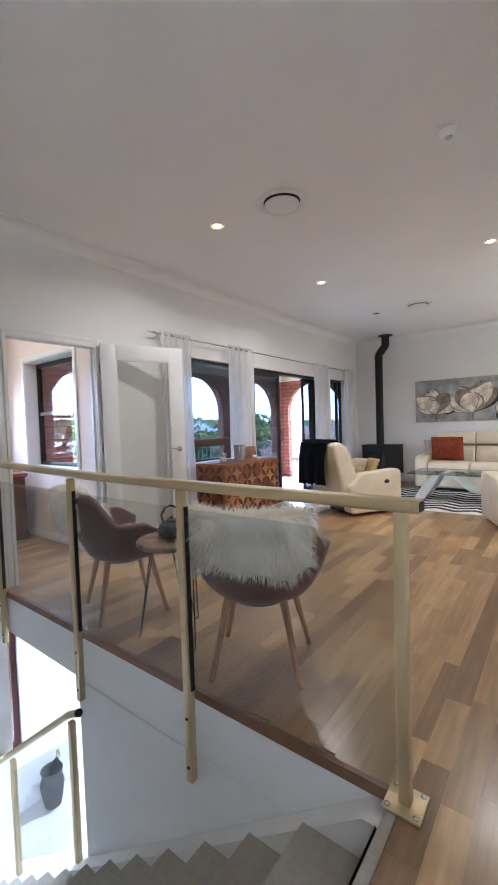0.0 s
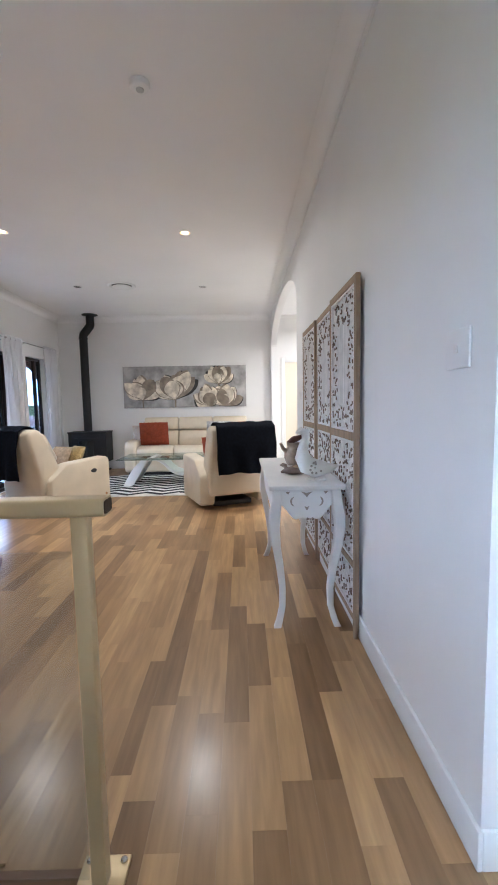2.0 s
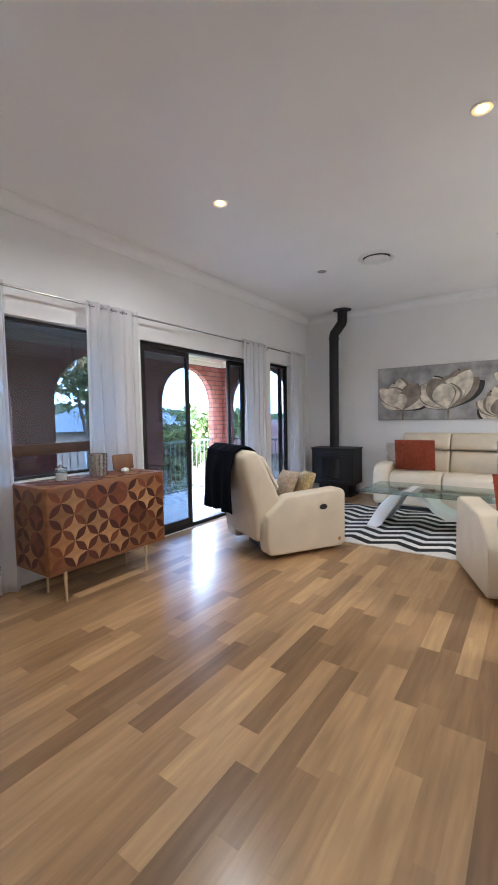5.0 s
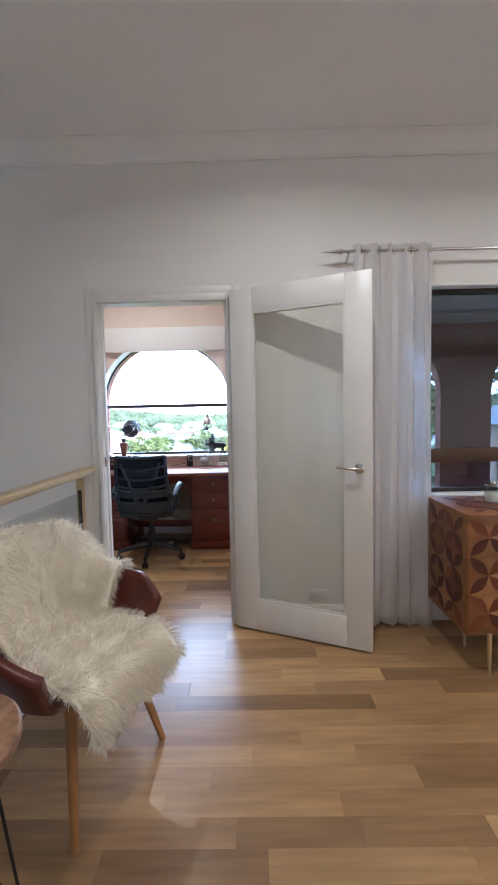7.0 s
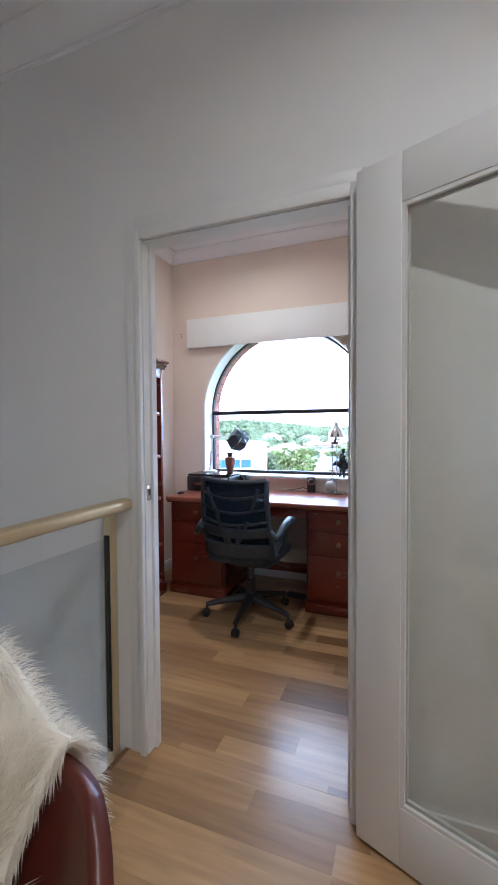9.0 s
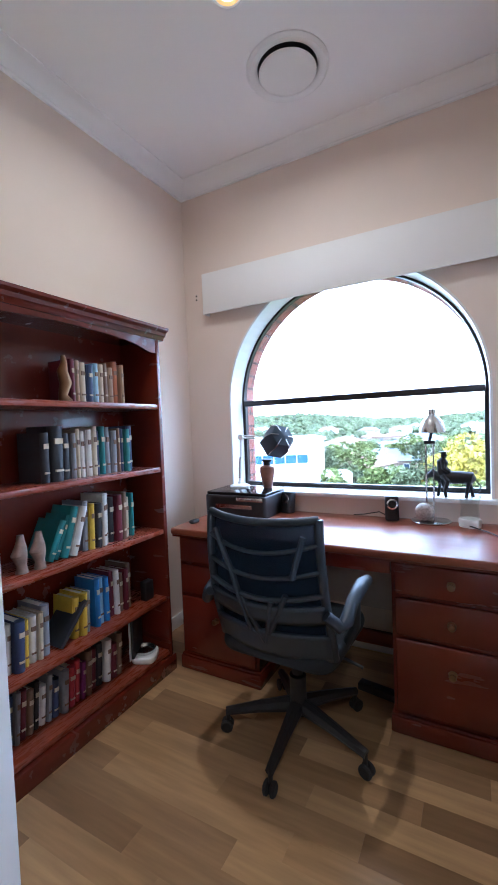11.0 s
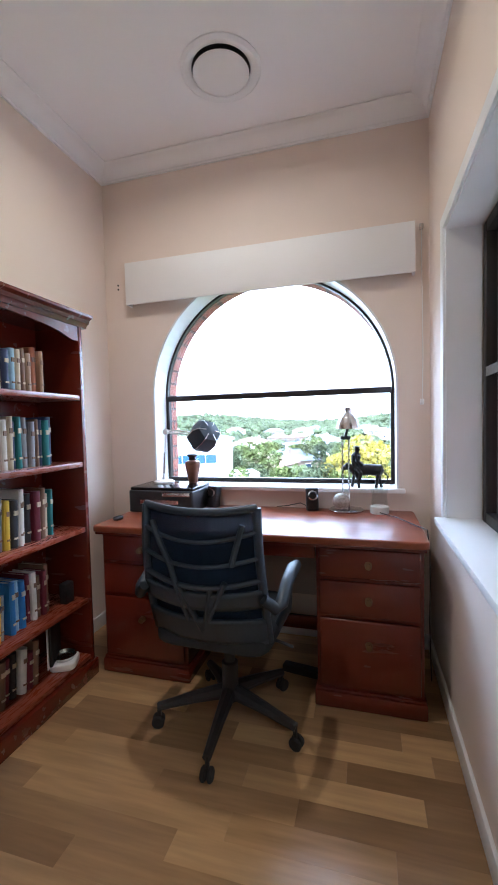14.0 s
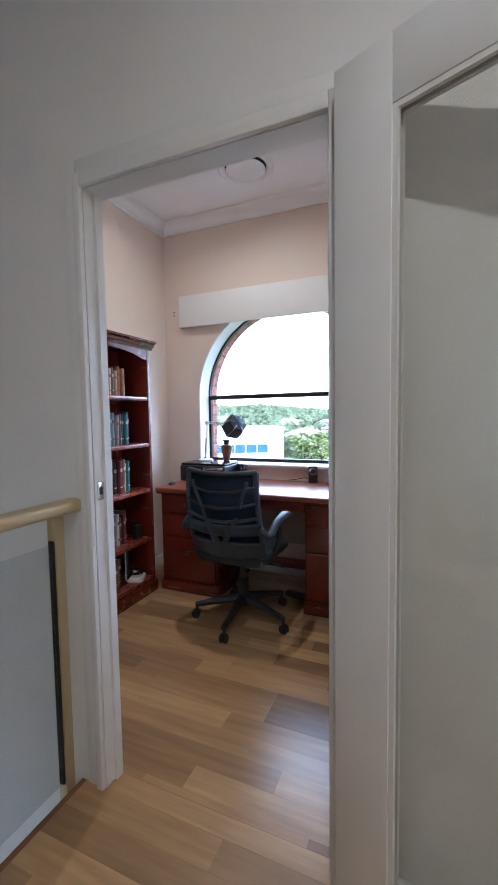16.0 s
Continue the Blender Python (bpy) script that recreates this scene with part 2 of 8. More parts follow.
RUST = mat("rust_shag", (0.33, 0.065, 0.022), 0.95, var=0.2, scale=20, island=0.3)
NAVY = mat("black_wool_throw", (0.005, 0.006, 0.010), 1.0, var=0.3, scale=30, bump=0.4, bscale=300, spec=0.1)
WHITE_WOOD = mat("white_painted_wood", (0.80, 0.78, 0.75), 0.4, var=0.04, scale=6, bump=0.05, bscale=50)
CARVED = mat("whitewashed_carving", (0.80, 0.77, 0.74), 0.75, var=0.1, scale=14, bump=0.2, island=0.10)
CARVED_DARK = mat("brown_carving", (0.22, 0.165, 0.13), 0.85, var=0.25, scale=14, bump=0.2)
RAW_WOOD = mat("limed_brown_wood", (0.34, 0.24, 0.15), 0.7, var=0.2, scale=3, stretch=(9, 9, 1), bump=0.15, bscale=40)
CARPET = mat("beige_stair_carpet", (0.42, 0.38, 0.32), 0.95, var=0.08, scale=40, bump=0.5, bscale=500)
RUG_W = mat("white_rug_wool", (0.74, 0.72, 0.68), 0.95, var=0.08, scale=30, bump=0.4, bscale=350)
RUG_B = mat("black_rug_wool", (0.012, 0.012, 0.013), 0.95, var=0.2, scale=30, bump=0.4, bscale=350)
MESH_BLACK = mat("black_mesh_fabric", (0.012, 0.017, 0.023), 0.75, bump=0.4, bscale=500)
PLASTIC_GREY = mat("charcoal_plastic", (0.021, 0.032, 0.044), 0.45, bump=0.05)
TILE = mat("pale_porch_tile", (0.66, 0.63, 0.60), 0.4, var=0.06, scale=3)
GROUND = mat("grass_and_soil", (0.045, 0.058, 0.028), 0.95, var=0.45, scale=0.05, bump=0.3, bscale=1.2, col2=(0.075, 0.082, 0.038), spec=0.0)
# lightened and greyed, with the far hills' haze put into the colour
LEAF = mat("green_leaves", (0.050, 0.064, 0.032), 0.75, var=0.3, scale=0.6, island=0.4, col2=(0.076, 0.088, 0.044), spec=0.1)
LEAF_Y = mat("yellow_leaves", (0.30, 0.24, 0.025), 0.7, var=0.2, scale=0.6, island=0.35)
LEAF_O = mat("autumn_leaves", (0.17, 0.18, 0.055), 0.7, var=0.3, scale=0.5, island=0.45, col2=(0.40, 0.22, 0.07))
# brighter copy of LEAF: sunlight on the leaves is put into the colour
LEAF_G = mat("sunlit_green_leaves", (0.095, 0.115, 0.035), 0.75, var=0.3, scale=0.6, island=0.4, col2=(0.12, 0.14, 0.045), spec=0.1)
BARK = mat("bark", (0.12, 0.085, 0.06), 0.9, var=0.3, scale=5, bump=0.5, bscale=20)
RENDERED = mat("white_render", (0.80, 0.79, 0.77), 0.8, var=0.04, scale=0.6)
ROOF_RED = mat("terracotta_roof", (0.13, 0.062, 0.042), 0.8, var=0.2, scale=1.5)
ROOF_GREY = mat("grey_blue_roof", (0.12, 0.14, 0.165), 0.7, var=0.15, scale=1.5)
HOUSE_WALL = mat("pale_brick_house", (0.26, 0.19, 0.14), 0.85, var=0.12, scale=2)
DARK_PANE = mat("dark_window_pane", (0.05, 0.07, 0.10), 0.15)
SOLAR = mat("solar_panel", (0.03, 0.07, 0.18), 0.2, var=0.2)
LED = emit("lit_downlight_lens", (1.0, 0.86, 0.62), 0.6)
# orange glow given to the ring to imitate the halo round the lens
LED_HALO = emit("halo_glow_ring", (1.0, 0.52, 0.16), 0.13)


# ---- building helpers ----
def box(bm, x0, y0, z0, x1, y1, z1, r=0.0, seg=2, rot=None):
    made = bmesh.ops.create_cube(bm, size=1.0)["verts"]
    for v in made:
        v.co = Vector(((x0 + x1) / 2 + v.co.x * (x1 - x0), (y0 + y1) / 2 + v.co.y * (y1 - y0), (z0 + z1) / 2 + v.co.z * (z1 - z0)))
    if r:
        edges = list({e for v in made for e in v.link_edges})
        made = bmesh.ops.bevel(bm, geom=edges, offset=r, segments=seg, affect="EDGES", profile=0.5)["verts"]
    if rot is not None:
        bmesh.ops.transform(bm, matrix=rot, verts=made)
    return made


def B(x0, y0, z0, x1, y1, z1, r=0.0, seg=2):
    bm = bmesh.new()
    box(bm, x0, y0, z0, x1, y1, z1, r, seg)
    return bm


def prism(bm, pts, axis, a, b):
    """A polygon in the plane across the axis, given a thickness from a to b."""
    def at(p, h):
        return {"x": (h, p[0], p[1]), "y": (p[0], h, p[1]), "z": (p[0], p[1], h)}[axis]
    lo, hi = [bm.verts.new(at(p, a)) for p in pts], [bm.verts.new(at(p, b)) for p in pts]
    n = len(pts)
    faces = [bm.faces.new(lo[::-1]), bm.faces.new(hi)]
    faces += [bm.faces.new((lo[i], lo[(i + 1) % n], hi[(i + 1) % n], hi[i])) for i in range(n)]
    bmesh.ops.recalc_face_normals(bm, faces=faces)
    return lo + hi


def P(pts, axis, a, b):
    bm = bmesh.new()
    prism(bm, pts, axis, a, b)
    return bm


def tube(bm, pts, r, n=10, caps=True):
    pts = [Vector(p) for p in pts]
    rs = r if isinstance(r, (list, tuple)) else [r] * len(pts)
    rings = []
    side = None
    for i, p in enumerate(pts):
        d = (pts[min(i + 1, len(pts) - 1)] - pts[max(i - 1, 0)]).normalized()
        if side is None:
            side = d.orthogonal().normalized()
        side = (side - d * side.dot(d)).normalized()
        up = d.cross(side)
        rings.append([bm.verts.new(p + (side * math.cos(2 * math.pi * k / n) + up * math.sin(2 * math.pi * k / n)) * rs[i]) for k in range(n)])
    for a, b in zip(rings, rings[1:]):
        for k in range(n):
            bm.faces.new((a[k], a[(k + 1) % n], b[(k + 1) % n], b[k]))
    if caps:
        bm.faces.new(rings[0][::-1])
        bm.faces.new(rings[-1])


def T(pts, r, n=10):
    bm = bmesh.new()
    tube(bm, pts, r, n)
    return bm


def lathe(profile, n=28, at=(0, 0, 0), bm=None, caps=True):
    bm = bm or bmesh.new()
    rings = [[bm.verts.new((at[0] + r * math.cos(2 * math.pi * k / n), at[1] + r * math.sin(2 * math.pi * k / n), at[2] + z)) for k in range(n)] for r, z in profile]
    for a, b in zip(rings, rings[1:]):
        for k in range(n):
            bm.faces.new((a[k], a[(k + 1) % n], b[(k + 1) % n], b[k]))
    if caps:
        bm.faces.new(rings[0][::-1])
        bm.faces.new(rings[-1])
    return bm


def surface(f, nu, nv, bm=None):
    """A sheet f(u, v) with u and v from 0 to 1."""
    bm = bm or bmesh.new()
    g = [[bm.verts.new(f(i / nu, j / nv)) for j in range(nv + 1)] for i in range(nu + 1)]
    for i in range(nu):
        for j in range(nv):
            bm.faces.new((g[i][j], g[i + 1][j], g[i + 1][j + 1], g[i][j + 1]))
    return bm


def mesh_of(name, bm, material, smooth=True):
    me = bpy.data.meshes.new(name)
    bm.normal_update()
    bm.to_mesh(me)
    bm.free()
    me.materials.append(material)
    if smooth:
        me.polygons.foreach_set("use_smooth", [True] * len(me.polygons))
        me.set_sharp_from_angle(angle=radians(38))
    return me


def part(name, bm, material, parent, label="", solid=0.0, kind=""):
    ob = new(name, mesh_of(name, bm, material))
    ob.parent = parent
    if solid:
        s = ob.modifiers.new("thickness", "SOLIDIFY")
        s.thickness, s.offset = solid, 0
    return tagged(ob, label, kind=kind)


def thing(name, label, category, m=None, group=""):
    ob = new(name)
    ob.empty_display_size = 0.1
    if m is not None:
        ob.matrix_world = m
    return tagged(ob, label, category, group)


def single(name, bm, material, label, category, m=None, group="", solid=0.0):
    ob = new(name, mesh_of(name, bm, material))
    if m is not None:
        ob.matrix_world = m
    if solid:
        s = ob.modifiers.new("thickness", "SOLIDIFY")
        s.thickness, s.offset = solid, 0
    return tagged(ob, label, category, group)


def structure(name, bm, material, label="", category="", parent=None):
    ob = new(name, mesh_of(name, bm, material))
    ob.parent = parent
    return tagged(ob, label, category, kind="structure" if parent is None else "")


def wall_with(bm, axis, f0, f1, u0, u1, z0, z1, openings=(), n=20):
    """A wall across the axis from f0 to f1, along u, with openings (ua, ub, sill, head, rise of the arch)."""
    def put(ua, ub, za, zb):
        if ub - ua > 1e-4 and zb - za > 1e-4:
            if axis == "x":
                box(bm, f0, ua, za, f1, ub, zb)
            else:
                box(bm, ua, f0, za, ub, f1, zb)
    u = u0
    for ua, ub, za, zb, rise in sorted(openings):
        put(u, ua, z0, z1)
        put(ua, ub, z0, za)
        if rise:
            c, h = (ua + ub) / 2, (ub - ua) / 2
            us = [c - h * math.cos(math.pi * k / n) for k in range(n + 1)]
            zs = [zb + rise * math.sqrt(max(0, 1 - ((q - c) / h) ** 2)) for q in us]
            for k in range(n):
                prism(bm, [(us[k], zs[k]), (us[k + 1], zs[k + 1]), (us[k + 1], z1), (us[k], z1)], axis, f0, f1)
        else:
            put(ua, ub, zb, z1)
        u = ub
    put(u, u1, z0, z1)
    return bm


def cove(bm, axis, face, sign, u0, u1, top, s=0.09):
    """A plaster cornice along a wall: fillet, hollow cove, stepped lip; sign: which way it stands out from the wall's face."""
    c = s - 0.022
    pts = [(0.0, 0.0), (0.0, -s), (0.012, -s), (0.012, -s + 0.014)]
    pts += [(0.016 + c * (1 - math.cos(a)), -s + 0.014 + (c - 0.002) * math.sin(a)) for a in [math.pi / 2 * k / 8 for k in range(9)]]
    pts += [(s + 0.004, -0.006), (s + 0.008, -0.006), (s + 0.008, 0.0)]
    prism(bm, [(face + sign * d, top + h) for d, h in pts], axis, u0, u1)


# ---- the setting ----
XW, XR, YF, ZC = -3.03, 1.03, 8.85, 2.905        # facade wall, screen wall, end wall, ceiling
YS = 1.74                                         # hall boundary


def well_edge(x):
    """Line of the floor's edge along the stair well."""
    return 1.772 + 0.030 * (0.06 - x) / 3.09


OX0, OX1, OY0, OY1 = -5.08, -3.10, 0.78, 2.74     # the study's inner faces

# facade wall: study door, window, sliding door, narrow window
W1, SL, W3 = (3.72, 4.88, 0.78, 2.07), (5.17, 7.10, 0.0, 2.05), (7.60, 8.22, 0.10, 2.06)
DOOR = (1.868, 2.69, -0.012, 2.02)
bm = bmesh.new()
wall_with(bm, "x", -3.10, XW, 0.45, 2.85, -0.32, ZC, [(*DOOR, 0)])
structure("wall_west_study", bm, WALL, "smooth white plaster wall with the study doorway", "wall")
bm = bmesh.new()
wall_with(bm, "x", -3.16, XW, 2.85, YF, -0.32, ZC, [(*W1, 0), (*SL, 0), (*W3, 0)])
structure("wall_west", bm, WALL, "smooth white plaster wall with windows to the porch", "wall")
bm = bmesh.new()
wall_with(bm, "y", YF, YF + 0.2, -3.24, 4.2, -0.32, ZC)
structure("wall_north", bm, WALL, "smooth white plaster end wall", "wall")
bm = bmesh.new()
wall_with(bm, "x", XR, XR + 0.11, YS, YF, -0.32, ZC, [(5.12, 8.72, 0.0, 2.28, 0.46)], 36)
structure("wall_east", bm, WALL, "smooth white plaster wall with a wide arched opening", "wall")
bm = bmesh.new()
wall_with(bm, "y", YS, YS + 0.11, XR + 0.11, 2.9, -0.32, ZC)
structure("wall_hall_north", bm, CREAM_WALL, "cream painted hall wall", "wall")
bm = bmesh.new()
wall_with(bm, "x", 2.9, 3.0, -1.9, YS, -0.32, ZC)
wall_with(bm, "y", -2.0, -1.9, 0.04, 3.0, -0.32, ZC)
structure("wall_hall", bm, WALL, "white plaster hall walls", "wall")
bm = bmesh.new()
wall_with(bm, "y", 0.45, 0.55, OX0, 0.04, -2.7, ZC)
# the x wall's opening is made for the added hall window
wall_with(bm, "x", -0.06, 0.04, -1.9, 0.45, -2.7, ZC, [(-1.6, 0.2, 0.9, 2.2, 0)])
structure("wall_stair_south", bm, WALL, "white plaster wall beside the stair", "wall")

# ceilings
structure("ceiling", B(-3.24, 0.45, ZC, XR + 0.11, YF + 0.2, ZC + 0.2), CEIL, "white plaster ceiling", "ceiling")
structure("ceiling_hall", B(0.04, -2.0, ZC + 0.001, 3.0, 0.45, ZC + 0.2), CEIL, "white plaster hall ceiling", "ceiling")
structure("ceiling_hall_side", B(XR + 0.11, 0.45, ZC + 0.001, 3.0, YS + 0.11, ZC + 0.2), CEIL, "white plaster hall ceiling", "ceiling")
structure("ceiling_study", B(OX0 - 0.22, OY0 - 0.12, ZC, -3.15, OY1 + 0.14, ZC + 0.2), CEIL, "white plaster study ceiling", "ceiling")
bm = bmesh.new()
cove(bm, "y", XW, 1, 0.55, YF, ZC, 0.10)
cove(bm, "x", YF, -1, XW, XR, ZC, 0.10)
cove(bm, "y", XR, -1, YS, YF, ZC, 0.10)
structure("trim_cornice", bm, CEIL, "white coved plaster cornice", "cornice")
bm = bmesh.new()
cove(bm, "y", OX0, 1, OY0, OY1, ZC, 0.085)
cove(bm, "x", OY0, 1, OX0, OX1, ZC, 0.085)
cove(bm, "x", OY1, -1, OX0, OX1, ZC, 0.085)
cove(bm, "y", OX1, -1, OY0, OY1, ZC, 0.085)
structure("trim_cornice_study", bm, CEIL, "white coved plaster cornice of the study", "cornice")

# floors
structure("floor", P([(-3.24, well_edge(-3.24)), (0.06, well_edge(0.06)), (0.06, YS), (XR + 0.11, YS), (XR + 0.11, YF + 0.2), (-3.24, YF + 0.2)], "z", -0.32, -0.008), JOINT, "oak-look strip floor in mixed honey and brown tones", "floor")
structure("floor_hall", B(0.04, -1.9, -0.32, 2.9, YS, -0.008), JOINT, "oak-look strip floor of the hall", "floor")
structure("floor_study", B(OX0 - 0.22, OY0 - 0.12, -0.32, -3.24, OY1 + 0.25, -0.008), JOINT, "oak-look strip floor of the study", "floor")
structure("floor_sill_study", B(-3.24, 0.6, -0.32, -3.1015, 1.798, -0.009), WALL, "wall under the study", "wall")
bm = P([(-3.03, well_edge(-3.03) - 0.022), (0.06, well_edge(0.06) - 0.022), (0.06, well_edge(0.06) - 0.001), (-3.03, well_edge(-3.03) - 0.001)], "z", -0.045, -0.001)
structure("trim_floor_nosing", bm, mat("brown_nosing", (0.20, 0.10, 0.05), 0.4, var=0.2), "brown timber nosing along the floor's edge", "trim")
structure("trim_stair_nosing", B(0.02, 0.55, -0.04, 0.0595, 1.749, 0.0, 0.008), CARPET, "beige carpeted edge at the head of the stair", "trim")

# baseboards
bm = bmesh.new()
for y0, y1 in ((2.75, 5.10), (7.14, YF)):
    box(bm, XW, y0, 0.0, XW + 0.014, y1, 0.11, 0.004)
box(bm, XW + 0.014, YF - 0.014, 0.0, XR, YF, 0.11, 0.004)
for y0, y1 in ((YS - 0.014, 5.12), (8.72, YF - 0.014)):
    box(bm, XR - 0.014, y0, 0.0, XR, y1, 0.11, 0.004)
box(bm, XR, YS - 0.014, 0.0, 2.9, YS, 0.11, 0.004)
structure("baseboard", bm, GLOSS, "white gloss skirting board", "skirting")
bm = bmesh.new()
box(bm, OX0, OY1 - 0.014, 0.0, OX1, OY1, 0.085, 0.004)
box(bm, OX0, OY0, 0.0, OX1, OY0 + 0.014, 0.085, 0.004)
box(bm, OX0, OY0 + 0.014, 0.0, OX0 + 0.014, OY1 - 0.014, 0.085, 0.004)
structure("baseboard_study", bm, GLOSS, "white gloss skirting board of the study", "skirting")

# study walls: arched window, side window to the porch
AW = (1.10, 2.58, 0.87, 1.44, 0.74)
SW = (-4.62, -3.52, 0.83, 2.06)
bm = bmesh.new()
wall_with(bm, "x", -5.273, OX0, OY0 - 0.12, OY1 + 0.14, -0.02, ZC, [AW], 32)
structure("wall_study_west", bm, PEACH, "pale peach plaster wall with an arched window", "wall")
bm = bmesh.new()
wall_with(bm, "x", -5.37, -5.274, OY0 - 0.12, OY1 + 0.14, -0.34, ZC + 0.2, [(1.122, 2.558, 0.86, 1.44, 0.718)], 32)
structure("wall_study_outer", bm, BRICK, "red brick outer wall with an arched window", "wall")
bm = bmesh.new()
wall_with(bm, "y", OY1, OY1 + 0.19, OX0, OX1, -0.02, ZC, [(*SW, 0)])
structure("wall_study_north", bm, PEACH, "pale peach plaster wall with a window to the porch", "wall")
bm = bmesh.new()
wall_with(bm, "y", OY1 + 0.1905, OY1 + 0.24, -5.10, -3.24, -0.02, ZC, [(SW[0] + 0.03, SW[1] - 0.03, SW[2] - 0.02, SW[3] - 0.02, 0)])
structure("wall_study_porch", bm, BRICK, "red brick wall of the study on the porch", "wall")
bm = bmesh.new()
wall_with(bm, "y", OY0 - 0.12, OY0, OX0, OX1, -0.02, ZC)
structure("wall_study_south", bm, PEACH, "pale peach plaster wall behind the bookcase", "wall")
bm = bmesh.new()
wall_with(bm, "x", -3.106, -3.1005, OY0, OY1, 0, ZC, [(DOOR[0] - 0.02, DOOR[1] + 0.02, 0, DOOR[3] + 0.02, 0)])
structure("wall_study_east", bm, PEACH, "pale peach plaster wall at the study door", "wall")

# porch: floor, ceiling and brick arcade
ARCHES = (4.17, 6.05, 7.94)
structure("floor_porch", B(-5.14, OY1 + 0.24, -0.30, -3.162, 9.06, -0.05), TILE, "pale tiled porch floor", "floor")
structure("ceiling_porch", B(-5.30, OY1 + 0.24, 2.36, -3.162, 9.10, 2.5), mat("porch_ceiling", (0.62, 0.55, 0.46), 0.8), "pale boarded porch ceiling", "ceiling")
bm = bmesh.new()
wall_with(bm, "x", -5.10, -4.97, OY1 + 0.24, 9.03, -3.0, 2.7, [(c - 0.67, c + 0.67, -0.05, 1.50, 0.67) for c in ARCHES], 24)
structure("wall_porch_west", bm, BRICK, "red brick arcade of the porch", "arcade")
bm = bmesh.new()
wall_with(bm, "y", 8.90, 9.03, -4.97, -3.24, -3.0, 2.7, [(-4.79, -3.45, -0.05, 1.50, 0.67)], 24)
structure("wall_porch_north", bm, BRICK, "red brick end wall of the porch with an arch", "arcade")
bm = bmesh.new()
wall_with(bm, "x", -3.24, -3.162, OY1 + 0.24, 8.90, -0.3, 2.7, [(W1[0] - 0.02, W1[1] + 0.02, W1[2] - 0.02, W1[3] + 0.02, 0), (SL[0] - 0.02, SL[1] + 0.02, -0.05, SL[3] + 0.02, 0), (W3[0] - 0.02, 8.52, W3[2] - 0.02, W3[3] + 0.02, 0)])
structure("wall_porch_east", bm, BRICK, "red brick house wall on the porch", "wall")
bm = bmesh.new()
for d, z0, z1 in ((0.03, 2.24, 2.27), (0.055, 2.27, 2.32), (0.09, 2.32, 2.359)):
    box(bm, -4.97, OY1 + 0.24, z0, -4.97 + d, 8.90, z1)
    box(bm, -4.97 + d, 8.90 - d, z0, -3.24, 8.90, z1)
structure("trim_porch_cornice", bm, CREAM_WALL, "cream stepped cornice under the porch ceiling", "cornice")
# slab out of view that blocks the sun, cut back beside the hall window
bm = bmesh.new()
box(bm, -5.9, 0.2, 3.12, 4.8, 10.9, 3.3)
box(bm, -0.5, -2.6, 3.12, 4.8, 0.2, 3.3)
structure("roof", bm, ROOF_RED, "unseen roof slab over the house, blocking the sun", "roof")

# next room through the arched opening
bm = bmesh.new()
wall_with(bm, "x", 4.1, 4.2, 3.9, YF, -0.32, ZC)
wall_with(bm, "y", 3.9, 4.0, XR + 0.11, 4.1, -0.32, ZC)
structure("wall_kitchen", bm, WALL, "white walls of the next room", "wall")
structure("floor_kitchen", B(XR + 0.11, 4.0, -0.32, 4.1, YF, -0.006), TILE, "pale tiled floor of the next room", "floor")
structure("ceiling_kitchen", B(XR + 0.11, 3.9, ZC, 4.2, YF + 0.2, ZC + 0.2), CEIL, "white ceiling of the next room", "ceiling")

# stair well, lower hall
structure("wall_stair_west", B(-3.10, 0.551, -1.3, -3.031, 1.78, -0.3205), WALL, "white plaster wall at the head of the lower hall", "wall")
bm = bmesh.new()
wall_with(bm, "y", 1.756, 1.86, -1.93, 0.02, -2.7, -0.321)
structure("wall_stair_north", bm, WALL, "white plaster wall under the floor's edge", "wall")
structure("wall_slab_edge", P([(-3.03, well_edge(-3.03) - 0.020), (0.02, well_edge(0.02) - 0.020), (0.02, well_edge(0.02) - 0.0005), (-3.03, well_edge(-3.03) - 0.0005)], "z", -0.3205, -0.046), WALL, "white plastered slab edge", "wall")
structure("floor_lower", B(-5.3, 0.45, -2.8, 0.6, 5.0, -2.62), TILE, "pale tiled floor of the lower hall", "floor")
bm = bmesh.new()
wall_with(bm, "x", -4.05, -3.9, 0.55, 5.0, -2.7, -0.33, [(0.75, 2.20, -1.95, -0.5, 0)])
wall_with(bm, "y", 4.9, 5.0, -3.9, 0.04, -2.7, -0.33)
wall_with(bm, "x", -0.06, 0.04, 1.861, 4.9, -2.7, -0.33)
structure("wall_lower", bm, WALL, "white walls of the lower hall", "wall")
structure("wall_lower_lintel", B(-4.05, 0.55, -0.33, -3.24, 2.85, -0.321), WALL)
STEPS, GO, RI = 13, 0.248, 0.187
prof = [(0.0, -0.04)]
for k in range(1, STEPS + 1):
    prof += [(-GO * (k - 1), -RI * k), (-GO * k - 0.02, -RI * k), (-GO * k - 0.02, -RI * k - 0.02), (-GO * k, -RI * k - 0.03)]
prof += [(-GO * STEPS, -RI * STEPS - 0.18), (-GO * (STEPS - 1), -RI * STEPS - 0.18), (0.0, -0.36)]
structure("stair_flight", P(prof, "y", 0.55, 1.65), CARPET, "beige carpeted stair going down", "stair")
structure("trim_stringer", P([(0.02, -0.05), (0.02, -0.30), (-2.0, -0.30 - 2.02 * RI / GO), (-2.0, -0.03 - 1.98 * RI / GO), (-0.05, -0.05)], "y", 1.651, 1.7485),
          WHITE_WOOD, "white painted stair stringer", "stringer")

